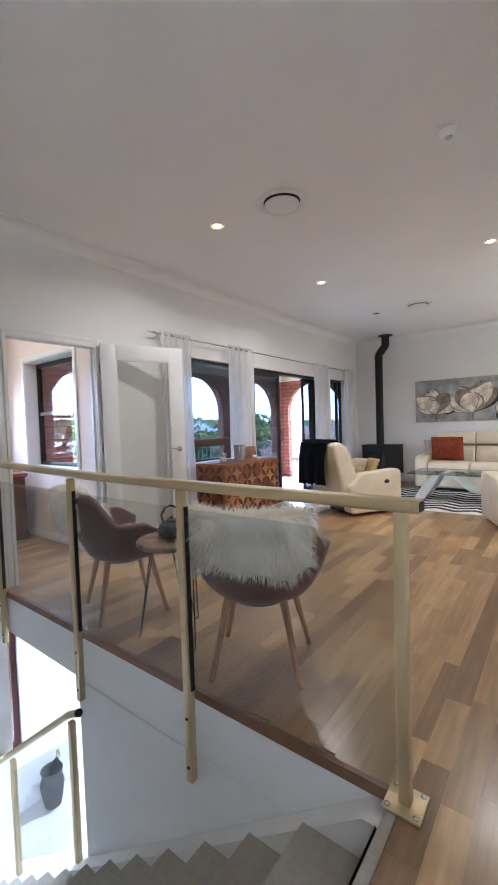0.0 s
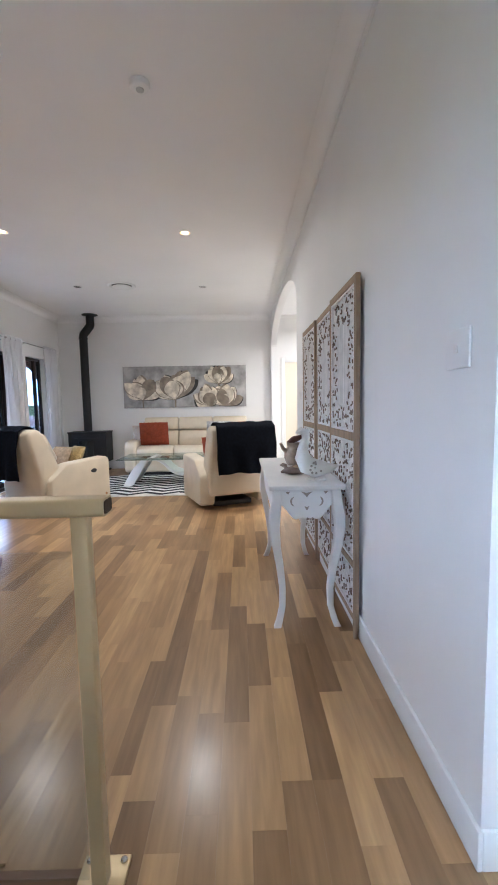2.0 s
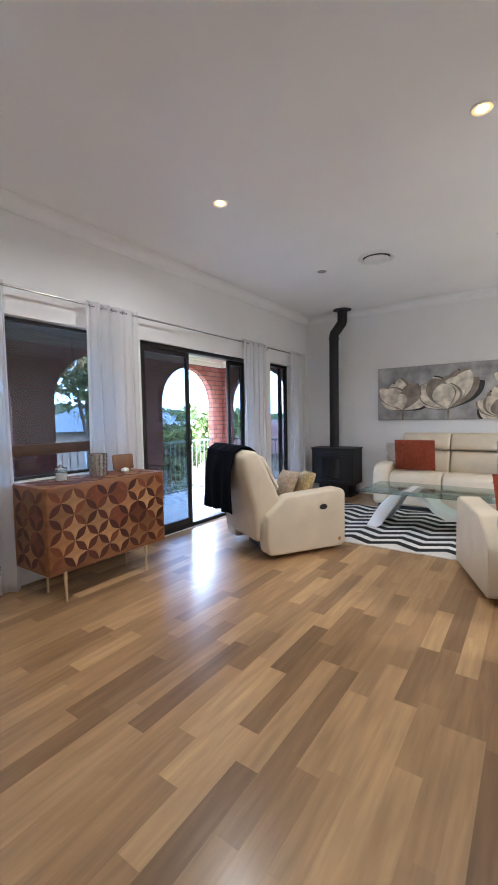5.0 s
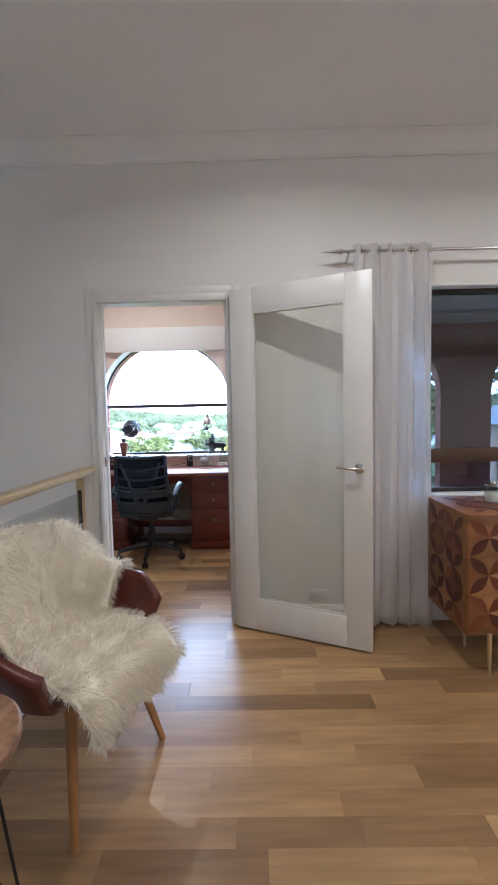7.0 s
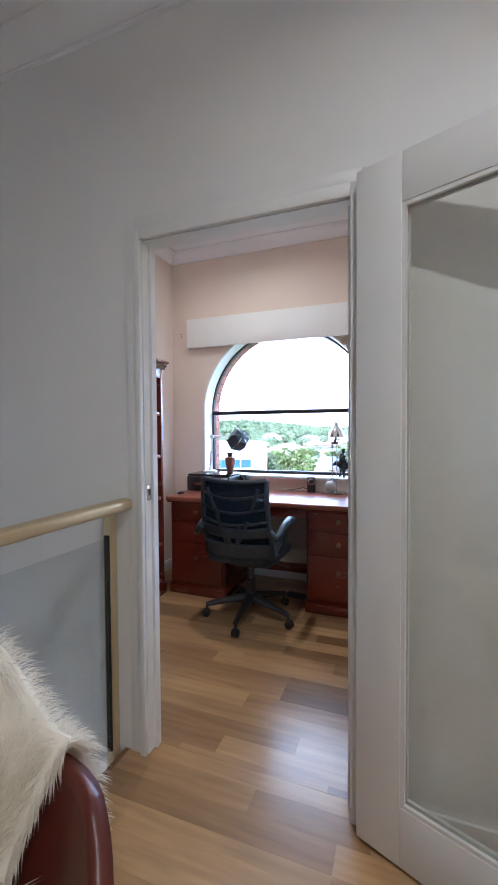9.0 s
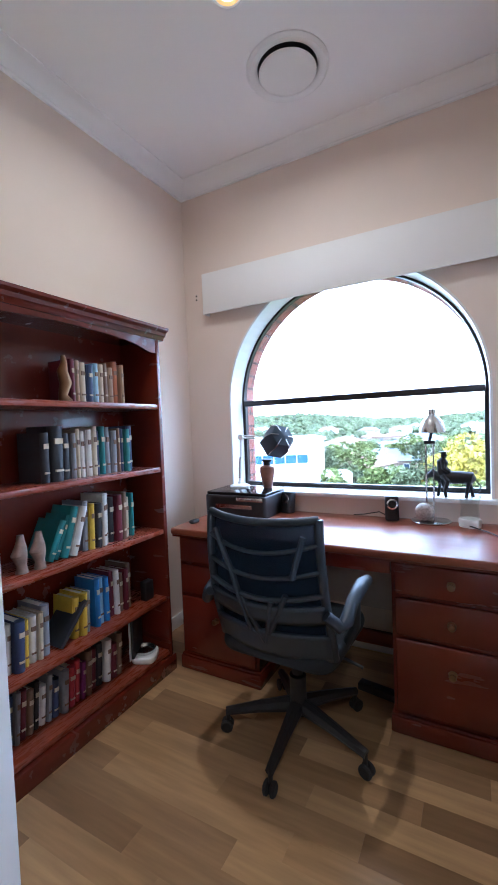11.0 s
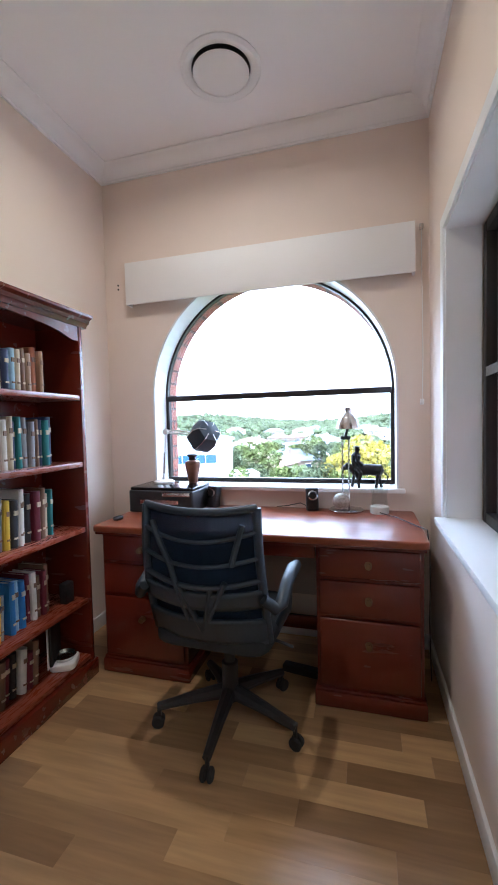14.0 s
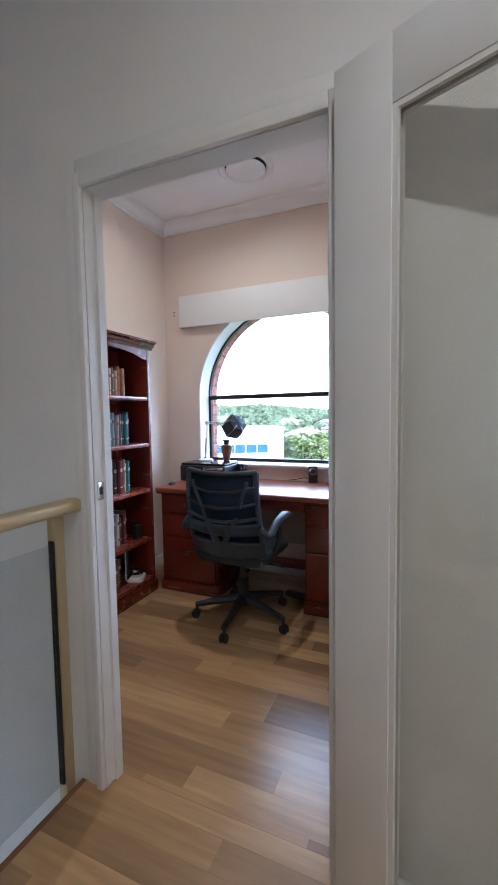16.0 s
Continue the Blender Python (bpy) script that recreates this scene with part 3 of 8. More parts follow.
# ---- lamps and ceiling fittings ----
def downlight(x, y, z=ZC, lit=True, power=1.6, tone=(1.0, 0.84, 0.64), spread=160):
    ob = thing("downlight", "round recessed ceiling downlight, lit warm" if lit else "small round recessed ceiling downlight, unlit", "downlight", pose(x, y, z), "ceiling downlights")
    part("rim", lathe([(0.050, 0.0), (0.062, 0.0), (0.062, -0.004), (0.055, -0.008), (0.050, -0.004)], caps=False), GLOSS, ob)
    part("lens", lathe([(0.001, -0.0035), (0.034, -0.0035), (0.034, -0.0005), (0.001, -0.0005)]), LED if lit else CHROME, ob, "glowing lens" if lit else "")
    part("reflector", lathe([(0.034, -0.002), (0.051, -0.0036), (0.051, -0.0005), (0.034, -0.0005)], caps=False), LED_HALO if lit else CHROME, ob, "ring glowing orange for the lamp's warm halo" if lit else "")
    if lit:
        lamp("downlight_lamp", "AREA", pose(x, y, z - 0.012), power, tone, size=0.07, spread=spread)


for x, y in ((-1.83, 3.11), (-1.83, 4.97), (-0.08, 5.05)):
    downlight(x, y)
for x, y in ((-1.84, 6.83), (-0.08, 6.91)):
    downlight(x, y, lit=False)
downlight(-4.16, 1.72, power=1.6)
downlight(1.7, 0.6, power=0.6)
downlight(1.7, -0.9, power=0.6)
# pair added out of view to brighten the next room
downlight(2.4, 5.6, power=6)
downlight(2.4, 7.6, power=6)
# unseen cool lamp added in place of the lower hall's daylight
downlight(-3.2, 3.4, -0.33, power=9, tone=(0.92, 0.96, 1.0))


def ceiling_vent(x, y, r=0.19):
    ob = thing("ceiling_vent", "round white ceiling air vent with a domed centre disc", "air vent", pose(x, y, ZC), "ceiling vents")
    part("outer_ring", lathe([(r, 0.0), (r, -0.006), (r * 0.93, -0.016), (r * 0.80, -0.013), (r * 0.74, -0.004), (r * 0.72, 0.0)], 48, caps=False), GLOSS, ob)
    # flat black disc that stands for the shade in the throat
    part("throat", lathe([(0.002, -0.0012), (r * 0.75, -0.0012), (r * 0.75, -0.0004), (0.002, -0.0004)], 32), BLACK, ob, "black disc in place of the throat's shade")
    part("centre_disc", lathe([(0.001, -0.034), (r * 0.55, -0.031), (r * 0.68, -0.024), (r * 0.70, -0.019), (r * 0.66, -0.016), (0.001, -0.016)], 40), GLOSS, ob)


ceiling_vent(-1.22, 3.16)
ceiling_vent(-1.21, 6.81)
ceiling_vent(-4.585, 1.78, 0.188)
ob = thing("smoke_detector", "small round white smoke detector on the ceiling", "smoke detector", pose(-0.06, 3.15, ZC))
part("body", lathe([(0.052, 0.0), (0.055, -0.012), (0.048, -0.028), (0.03, -0.036), (0.001, -0.036)]), GLOSS, ob)
part("sounder", lathe([(0.022, -0.036), (0.020, -0.040), (0.001, -0.041)], 18), mat("grey_plastic", (0.45, 0.45, 0.45), 0.5), ob, "grey centre button")


# ---- study door ----
bm = bmesh.new()
d0, d1, dz = DOOR[0], DOOR[1], DOOR[3]
for y0, y1 in ((d0 - 0.006, d0 + 0.020), (d1 - 0.020, d1 + 0.012)):
    box(bm, XW, y0, 0.0, XW + 0.018, y1, dz + 0.022, 0.004)
box(bm, XW, d0 + 0.020, dz - 0.020, XW + 0.018, d1 - 0.020, dz + 0.022, 0.004)
box(bm, XW, d0 - 0.052, 0.0, XW + 0.007, d0 - 0.006, dz + 0.068, 0.003)
box(bm, XW, d1 + 0.012, 0.0, XW + 0.007, d1 + 0.058, dz + 0.068, 0.003)
box(bm, XW, d0 - 0.006, dz + 0.022, XW + 0.007, d1 + 0.012, dz + 0.068, 0.003)
structure("trim_door_architrave", bm, GLOSS, "white gloss architrave round the study door", "architrave")
bm = bmesh.new()
for y0, y1 in ((d0, d0 + 0.022), (d1 - 0.022, d1)):
    box(bm, -3.112, y0, 0.0, XW - 0.001, y1, dz - 0.022)
box(bm, -3.112, d0, dz - 0.022, XW - 0.001, d1, dz)
box(bm, -3.10, d0 + 0.022, 0.0, -3.07, d0 + 0.034, dz - 0.022)
box(bm, -3.10, d1 - 0.034, 0.0, -3.07, d1 - 0.022, dz - 0.022)
structure("trim_door_jamb", bm, GLOSS, "white gloss door jamb with its stop", "door jamb")
ob = thing("strike_plate", "small chrome strike plate on the door jamb", "strike plate", pose(-3.055, d0 + 0.0235, 1.035))
part("plate", B(-0.014, -0.0015, -0.03, 0.014, 0.0015, 0.03, 0.001), CHROME, ob)
# no hole is cut: a black block gives its shade
part("latch_hole", B(-0.007, 0.0008, -0.012, 0.007, 0.0022, 0.012), BLACK, ob, "black block in place of the latch hole's shade")

DW, DT = 0.809, 0.038
leaf_yaw = math.degrees(math.atan2(0.747, 0.31))
door = thing("door_1", "open white panel door with one large clear glass pane", "door", pose(-2.986, 2.700, 0.012, 0, 0, leaf_yaw))
tagged(door, kind="structure")
ST, TOPR, BOTR, DH = 0.138, 0.138, 0.176, 2.028
for nm, a in (("stile", (0, 0, 0, ST, DT, DH)), ("stile", (DW - ST, 0, 0, DW, DT, DH)), ("top_rail", (ST, 0.0005, DH - TOPR, DW - ST, DT - 0.0005, DH)), ("bottom_rail", (ST, 0.0005, 0, DW - ST, DT - 0.0005, BOTR))):
    part(nm, B(a[0], a[1] - DT / 2, a[2], a[3], a[4] - DT / 2, a[5], 0.002), GLOSS, door)
bm = bmesh.new()
for s in (-1, 1):
    y0, y1 = sorted((s * 0.006, s * 0.016))
    box(bm, ST, y0, BOTR, ST + 0.012, y1, DH - TOPR)
    box(bm, DW - ST - 0.012, y0, BOTR, DW - ST, y1, DH - TOPR)
    box(bm, ST + 0.012, y0, BOTR, DW - ST - 0.012, y1, BOTR + 0.012)
    box(bm, ST + 0.012, y0, DH - TOPR - 0.012, DW - ST - 0.012, y1, DH - TOPR)
part("glazing_bead", bm, GLOSS, door)
part("pane", B(ST - 0.004, -0.0035, BOTR - 0.004, DW - ST + 0.004, 0.0035, DH - TOPR + 0.004), DOOR_GLASS, door, "clear glass pane")
for s in (-1, 1):
    h = part("door_handle", lathe([(0.001, 0), (0.027, 0), (0.027, 0.006), (0.022, 0.010), (0.011, 0.012), (0.010, 0.045), (0.001, 0.045)], 20), CHROME, door, "chrome lever handle")
    h.matrix_local = pose(DW - 0.065, s * DT / 2, 1.0, -90 * s, 0, 0)
    lv = part("lever", T([(0, 0, 0.040), (-0.02, 0.0, 0.046), (-0.06, 0.004, 0.048), (-0.115, 0.008, 0.044)], [0.010, 0.010, 0.008, 0.006]), CHROME, h)
    part("pin", lathe([(0.001, 0.01), (0.006, 0.01), (0.006, 0.013), (0.001, 0.013)], 10), CHROME, h)
for z in (0.22, 1.05, 1.80):
    part("hinge", T([(-0.006, DT / 2 + 0.004, z - 0.045), (-0.006, DT / 2 + 0.004, z + 0.045)], 0.006, 8), CHROME, door)


# ---- windows ----
def frame_bars(win, axis, f0, f1, u0, u1, z0, z1, w, material, name="window_frame"):
    bm = bmesh.new()
    for a in ((u0, u0 + w, z0, z1), (u1 - w, u1, z0, z1), (u0 + w, u1 - w, z0, z0 + w), (u0 + w, u1 - w, z1 - w, z1)):
        if axis == "x":
            box(bm, f0, a[0], a[2], f1, a[1], a[3], 0.003)
        else:
            box(bm, a[0], f0, a[2], a[1], f1, a[3], 0.003)
    part(name, bm, material, win)


win = tagged(new("window_1"), "dark framed sash window, tinted glass, brown cross rail", "window", kind="structure")
y0, y1, z0, z1 = W1
frame_bars(win, "x", -3.15, -3.10, y0, y1, z0, z1, 0.042, BRONZE)
part("sash_rail", B(-3.145, y0 + 0.042, 0.985, -3.095, y1 - 0.042, 1.072, 0.004), BROWN_BAR, win, "brown sash rail")
part("pane", B(-3.128, y0 + 0.04, 1.07, -3.122, y1 - 0.04, z1 - 0.04), TINT, win, "tinted upper pane").visible_shadow = False
part("pane", B(-3.118, y0 + 0.04, z0 + 0.04, -3.112, y1 - 0.04, 0.987), TINT, win).visible_shadow = False
part("window_sill", B(-3.10, y0, z0 - 0.002, XW + 0.03, y1, z0 + 0.02, 0.004), GLOSS, win, "white sill board")
part("reveal_head", B(-3.10, y0, z1 - 0.016, XW + 0.004, y1, z1 - 0.001, 0.003), GLOSS, win)

win = tagged(new("window_2"), "dark bronze sliding glass door, standing half open to the porch", "sliding door", kind="structure")
y0, y1, z0, z1 = SL
frame_bars(win, "x", -3.17, -3.07, y0, y1, -0.002, z1, 0.045, BRONZE, "door_frame")
part("track", B(-3.17, y0 + 0.045, 0.0, -3.07, y1 - 0.045, 0.016, 0.003), BRONZE, win)


def sliding_panel(ya, yb, x):
    p = part("sliding_panel", B(x - 0.015, ya, 0.044, x + 0.015, ya + 0.05, z1 - 0.046, 0.003), BRONZE, win)
    bm = bmesh.new()
    box(bm, x - 0.015, yb - 0.05, 0.044, x + 0.015, yb, z1 - 0.046, 0.003)
    box(bm, x - 0.015, ya + 0.05, 0.044, x + 0.015, yb - 0.05, 0.11, 0.003)
    box(bm, x - 0.015, ya + 0.05, z1 - 0.10, x + 0.015, yb - 0.05, z1 - 0.046, 0.003)
    part("panel_frame", bm, BRONZE, p)
    part("pane", B(x - 0.003, ya + 0.045, 0.10, x + 0.003, yb - 0.045, z1 - 0.095), TINT, p, "tinted glass").visible_shadow = False


sliding_panel(5.215, 5.92, -3.095)
sliding_panel(6.70, 7.055, -3.14)
part("door_handle", T([(-3.068, 5.895, 0.95), (-3.045, 5.895, 0.97), (-3.045, 5.895, 1.13), (-3.068, 5.895, 1.15)], 0.008, 8), BLACK, win, "black pull handle")

win = tagged(new("window_3"), "narrow dark framed window in two lights beside the curtain", "window", kind="structure")
y0, y1, z0, z1 = W3
frame_bars(win, "x", -3.15, -3.10, y0, y1, z0, z1, 0.042, BRONZE)
part("mullion", B(-3.148, 8.005, z0 + 0.042, -3.098, 8.05, z1 - 0.042, 0.003), BRONZE, win)
part("pane", B(-3.127, y0 + 0.04, z0 + 0.04, -3.121, 8.007, z1 - 0.04), TINT, win, "tinted glass").visible_shadow = False
part("pane", B(-3.127, 8.048, z0 + 0.04, -3.121, y1 - 0.04, z1 - 0.04), TINT, win).visible_shadow = False

win = tagged(new("window_4"), "arched study window with a slim dark frame and transom", "window", kind="structure")
ca, ra = 1.84, 0.735
bm = bmesh.new()
n = 40
for k in range(n):
    a0, a1 = math.pi * k / n, math.pi * (k + 1) / n
    prism(bm, [(ca - ra * math.cos(a0), 1.44 + ra * math.sin(a0)), (ca - ra * math.cos(a1), 1.44 + ra * math.sin(a1)),
               (ca - (ra - 0.018) * math.cos(a1), 1.44 + (ra - 0.018) * math.sin(a1)), (ca - (ra - 0.018) * math.cos(a0), 1.44 + (ra - 0.018) * math.sin(a0))], "x", -5.270, -5.235)
box(bm, -5.270, ca - ra, 0.885, -5.235, ca - ra + 0.026, 1.44)
box(bm, -5.270, ca + ra - 0.026, 0.885, -5.235, ca + ra, 1.44)
box(bm, -5.270, ca - ra + 0.026, 0.885, -5.235, ca + ra - 0.026, 0.912)
part("window_frame", bm, BRONZE, win)
part("transom", B(-5.272, ca - ra + 0.02, 1.422, -5.230, ca + ra - 0.02, 1.458, 0.003), BRONZE, win, "dark transom bar")
pts = [(ca - (ra - 0.02) * math.cos(math.pi * k / 32), 1.44 + (ra - 0.02) * math.sin(math.pi * k / 32)) for k in range(33)]
part("pane", P([(ca - ra + 0.02, 1.45), *pts[1:-1], (ca + ra - 0.02, 1.45)], "x", -5.255, -5.250), DIM_GLASS, win).visible_shadow = False
part("pane", B(-5.255, ca - ra + 0.02, 0.905, -5.250, ca + ra - 0.02, 1.43), DIM_GLASS, win).visible_shadow = False
bm = bmesh.new()
ri = 0.742
for k in range(n):
    a0, a1 = math.pi * k / n, math.pi * (k + 1) / n
    prism(bm, [(ca - ri * math.cos(a0), 1.44 + ri * math.sin(a0)), (ca - ri * math.cos(a1), 1.44 + ri * math.sin(a1)),
               (ca - (ri - 0.012) * math.cos(a1), 1.44 + (ri - 0.012) * math.sin(a1)), (ca - (ri - 0.012) * math.cos(a0), 1.44 + (ri - 0.012) * math.sin(a0))], "x", -5.235, OX0 + 0.003)
box(bm, -5.235, ca - ri, 0.885, OX0 + 0.003, ca - ri + 0.012, 1.44)
box(bm, -5.235, ca + ri - 0.012, 0.885, OX0 + 0.003, ca + ri, 1.44)
part("reveal_lining", bm, GLOSS, win, "white painted reveal")
part("window_sill", B(-5.235, ca - ri - 0.03, 0.862, OX0 + 0.035, ca + ri + 0.03, 0.886, 0.005), GLOSS, win, "white sill board")

win = tagged(new("window_5"), "dark framed double-hung window in a deep white reveal", "window", kind="structure")
x0, x1, z0, z1 = SW
frame_bars(win, "y", 2.875, 2.92, x0 + 0.025, x1 - 0.025, z0, z1 - 0.02, 0.045, BRONZE)
part("meeting_rail", B(x0 + 0.07, 2.872, 1.425, x1 - 0.07, 2.915, 1.465, 0.003), CHROME, win, "grey meeting rail")
part("pane", B(x0 + 0.06, 2.895, z0 + 0.03, x1 - 0.06, 2.90, z1 - 0.05), DIM_GLASS, win).visible_shadow = False
bm = bmesh.new()
box(bm, x0, OY1 - 0.002, z0, x0 + 0.014, 2.874, z1)
box(bm, x1 - 0.014, OY1 - 0.002, z0, x1, 2.874, z1)
box(bm, x0 + 0.014, OY1 - 0.002, z1 - 0.014, x1 - 0.014, 2.874, z1)
part("reveal_lining", bm, GLOSS, win, "white painted reveal")
bm = bmesh.new()
box(bm, x0 - 0.05, OY1 - 0.014, z0 - 0.0, x0 + 0.004, OY1 - 0.0005, z1 + 0.05, 0.003)
box(bm, x1 - 0.004, OY1 - 0.014, z0 - 0.0, x1 + 0.05, OY1 - 0.0005, z1 + 0.05, 0.003)
box(bm, x0 + 0.004, OY1 - 0.014, z1 - 0.004, x1 - 0.004, OY1 - 0.0005, z1 + 0.05, 0.003)
part("architrave", bm, GLOSS, win)
part("window_sill", B(x0 + 0.001, OY1 - 0.05, z0 - 0.022, x1 - 0.001, 2.874, z0 + 0.006, 0.005), GLOSS, win, "white sill board")

win = tagged(new("window_6"), "large dark red framed window of the lower hall", "window", kind="structure")
frame_bars(win, "x", -3.99, -3.93, 0.75, 2.20, -1.95, -0.5, 0.06, mat("dark_red_frame", (0.10, 0.02, 0.018), 0.4))
part("pane", B(-3.965, 0.80, -1.90, -3.96, 2.15, -0.55), GLASS, win).visible_shadow = False

# unseen window, added so that daylight brightens the east wall
win = tagged(new("window_7_added"), "white framed window added out of view for light on the east wall", "window", kind="structure")
frame_bars(win, "x", -0.04, 0.02, -1.6, 0.2, 0.9, 2.2, 0.05, GLOSS)
part("pane", B(-0.013, -1.55, 0.95, -0.008, 0.15, 2.15), GLASS, win).visible_shadow = False


# ---- curtains ----
def rod(y0, y1, tip=False):
    ob = thing("curtain_rod", "slim satin metal curtain rod on wall brackets", "curtain rod", pose(0, 0, 0), "curtain rods")
    part("pole", T([(-2.95, y0, 2.238), (-2.95, y1, 2.238)], 0.0095, 12), CHROME, ob)
    for y in (y0 + 0.03, y1 - 0.03):
        part("bracket", T([(XW, y, 2.20), (-2.99, y, 2.205), (-2.955, y, 2.228)], 0.006, 8), CHROME, ob)
    if tip:
        part("finial", lathe([(0.0095, 0), (0.016, 0.008), (0.015, 0.03), (0.007, 0.07), (0.001, 0.13)], 14), CHROME, ob).matrix_local = pose(-2.95, y0, 2.238, 90, 0, 0)
    part("end_knob", lathe([(0.001, -0.014), (0.012, -0.009), (0.015, 0.0), (0.012, 0.009), (0.001, 0.014)], 14), CHROME, ob).matrix_local = pose(-2.95, y1, 2.238, -90, 0, 0)


rod(3.36, 6.93, True)
rod(7.40, 8.30)


def curtain(y0, y1, folds, seed, spread=1.12, name="sheer voile eyelet curtain hanging in soft folds"):
    rnd = random.Random(seed)
    ph = [rnd.uniform(-0.5, 0.5) for _ in range(8)]
    c, w = (y0 + y1) / 2, (y1 - y0) / 2

    def f(u, v):
        z = 2.275 - v * 2.262
        k = 1 + (spread - 1) * v ** 1.5
        a = u * folds * 2 * math.pi + ph[0] + 0.5 * math.sin(3 * u + 2.2 * v + ph[1])
        amp = 0.034 * (0.75 + 0.4 * v) * (0.8 + 0.3 * math.sin(7 * u + ph[2]))
        return (-2.95 + amp * math.sin(a) + 0.008 * math.sin(2.3 * a + 5 * v + ph[3]), c + (2 * u - 1) * w * k + 0.010 * math.sin(2 * a + ph[4]), z + 0.010 * math.sin(5 * u + ph[5]) * v)
    ob = thing("curtain", name, "curtain", pose(0, 0, 0), "sheer curtains")
    part("voile", surface(f, folds * 14, 30), SHEER, ob, solid=0.0012)
    for k in range(int(folds)):
        y = y0 + (y1 - y0) * (k + 0.5) / folds
        e = part("eyelet", lathe([(0.014, -0.002), (0.022, -0.002), (0.022, 0.002), (0.014, 0.002)], 18, caps=False), CHROME, ob)
        e.matrix_local = pose(-2.95, y, 2.238, 90, 0, 25 if k % 2 else -25)


curtain(3.42, 3.88, 5, 1)
curtain(4.51, 5.07, 5, 2, 1.10)
curtain(6.82, 7.37, 4, 3)
curtain(8.10, 8.56, 4, 4, 1.05)

# pelmet over the arched window
ob = thing("pelmet", "long pale boxed pelmet over the arched window", "pelmet", pose(0, 0, 0))
part("front_board", B(OX0 + 0.052, 0.965, 2.025, OX0 + 0.064, 2.665, 2.283, 0.002), WALL, ob)
part("end_board", B(OX0, 0.965, 2.025, OX0 + 0.0515, 0.977, 2.283), WALL, ob)
part("end_board", B(OX0, 2.653, 2.025, OX0 + 0.0515, 2.665, 2.283), WALL, ob)
part("top_board", B(OX0, 0.978, 2.270, OX0 + 0.0515, 2.652, 2.283), WALL, ob)


# ---- balustrade ----
def post(bal, x, y, z0, z1, plate=False):
    p = part("post", B(x - 0.019, y - 0.019, z0, x + 0.019, y + 0.019, z1, 0.004), GOLD, bal)
    if plate:
        q = part("base_plate", B(x - 0.06, y - 0.06, 0.0, x + 0.06, y + 0.06, 0.010, 0.003), GOLD, p)
        for dx in (-0.044, 0.044):
            for dy in (-0.044, 0.044):
                part("bolt", lathe([(0.009, 0.010), (0.009, 0.014), (0.005, 0.017), (0.001, 0.017)], 10, (x + dx, y + dy, 0)), CHROME, p)
    else:
        for z in (z0 + 0.07, z0 + 0.30):
            bo = part("bolt", lathe([(0.008, 0), (0.008, 0.003), (0.004, 0.006), (0.001, 0.006)], 10), BLACK, p, "dark bolt head")
            bo.matrix_local = pose(x, y - 0.019, z, 90, 0, 0)
    if not plate:
        part("glazing_channel", B(x + 0.0195, y - 0.006, max(z0, 0.03), x + 0.027, y + 0.014, 0.875), RUBBER, p, "black glazing gasket")
    return p


bal = thing("balustrade", "champagne gold metal balustrade with clear glass panels", "balustrade", pose(0, 0, 0))
post(bal, 0.068, 1.735, 0.0, 0.947, True)
for x, y in ((-0.895, 1.712), (-1.855, 1.724), (-2.985, 1.756)):
    post(bal, x, y, -0.40, 0.950)
def flat_rail(pts, w, h, r=0.012, n=4):
    """A box-section rail with rounded edges along a level line of points."""
    ring = [(sx * (w - r) + r * math.cos(a), sz * (h - r) + r * math.sin(a)) for sx, sz, a0 in ((1, 1, 0), (-1, 1, 90), (-1, -1, 180), (1, -1, 270))
            for a in [radians(a0 + 90 * k / n) for k in range(n + 1)]]
    bm = bmesh.new()
    loops = [[bm.verts.new((x, y + a, z + b)) for a, b in ring] for x, y, z in pts]
    m_ = len(ring)
    for p, q in zip(loops, loops[1:]):
        for k in range(m_):
            bm.faces.new((p[k], p[(k + 1) % m_], q[(k + 1) % m_], q[k]))
    bm.faces.new(loops[0][::-1])
    bm.faces.new(loops[-1])
    bmesh.ops.recalc_face_normals(bm, faces=bm.faces)
    return bm


part("handrail", flat_rail([(0.130, 1.735, 0.968), (0.0, 1.732, 0.968), (-1.5, 1.740, 0.970), (-2.9, 1.795, 0.988), (XW, 1.805, 0.990)], 0.031, 0.021), GOLD, bal)
# solid end piece whose dark brown stands for the shade inside the tube
part("rail_end", flat_rail([(0.1295, 1.735, 0.968), (0.1325, 1.735, 0.968)], 0.025, 0.015, 0.008), mat("rail_hollow_shade", (0.05, 0.028, 0.014), 0.6), bal, "dark brown end piece in place of the shaded hollow")
for xa, xb, ya, yb in ((0.045, -0.872, 1.720, 1.722), (-0.918, -1.832, 1.722, 1.730), (-1.878, -2.962, 1.732, 1.764)):
    part("glass_panel", P([(xa, ya - 0.004), (xb, yb - 0.004), (xb, yb + 0.004), (xa, ya + 0.004)], "z", 0.035, 0.865), BAL_GLASS, bal, "clear toughened glass panel").visible_shadow = False
bal2 = thing("stair_balustrade", "champagne gold stair rail with glass panels below", "balustrade", pose(0, 0, 0))
SLOPE = RI / GO
for x in (-1.975, -2.89):
    zb = (x - 0.02) * SLOPE + 0.02
    part("post", B(x - 0.019, 1.70, zb - 0.02, x + 0.019, 1.738, zb + 0.90, 0.004), GOLD, bal2)
part("handrail", T([(-1.90, 1.719, -0.50), (-2.0, 1.719, -0.55), (-3.3, 1.719, -0.55 - 1.3 * SLOPE)], 0.022, 14), GOLD, bal2)
part("end_cap", T([(-1.895, 1.719, -0.497), (-1.88, 1.719, -0.49)], 0.0235, 14), BLACK, bal2, "black end cap")
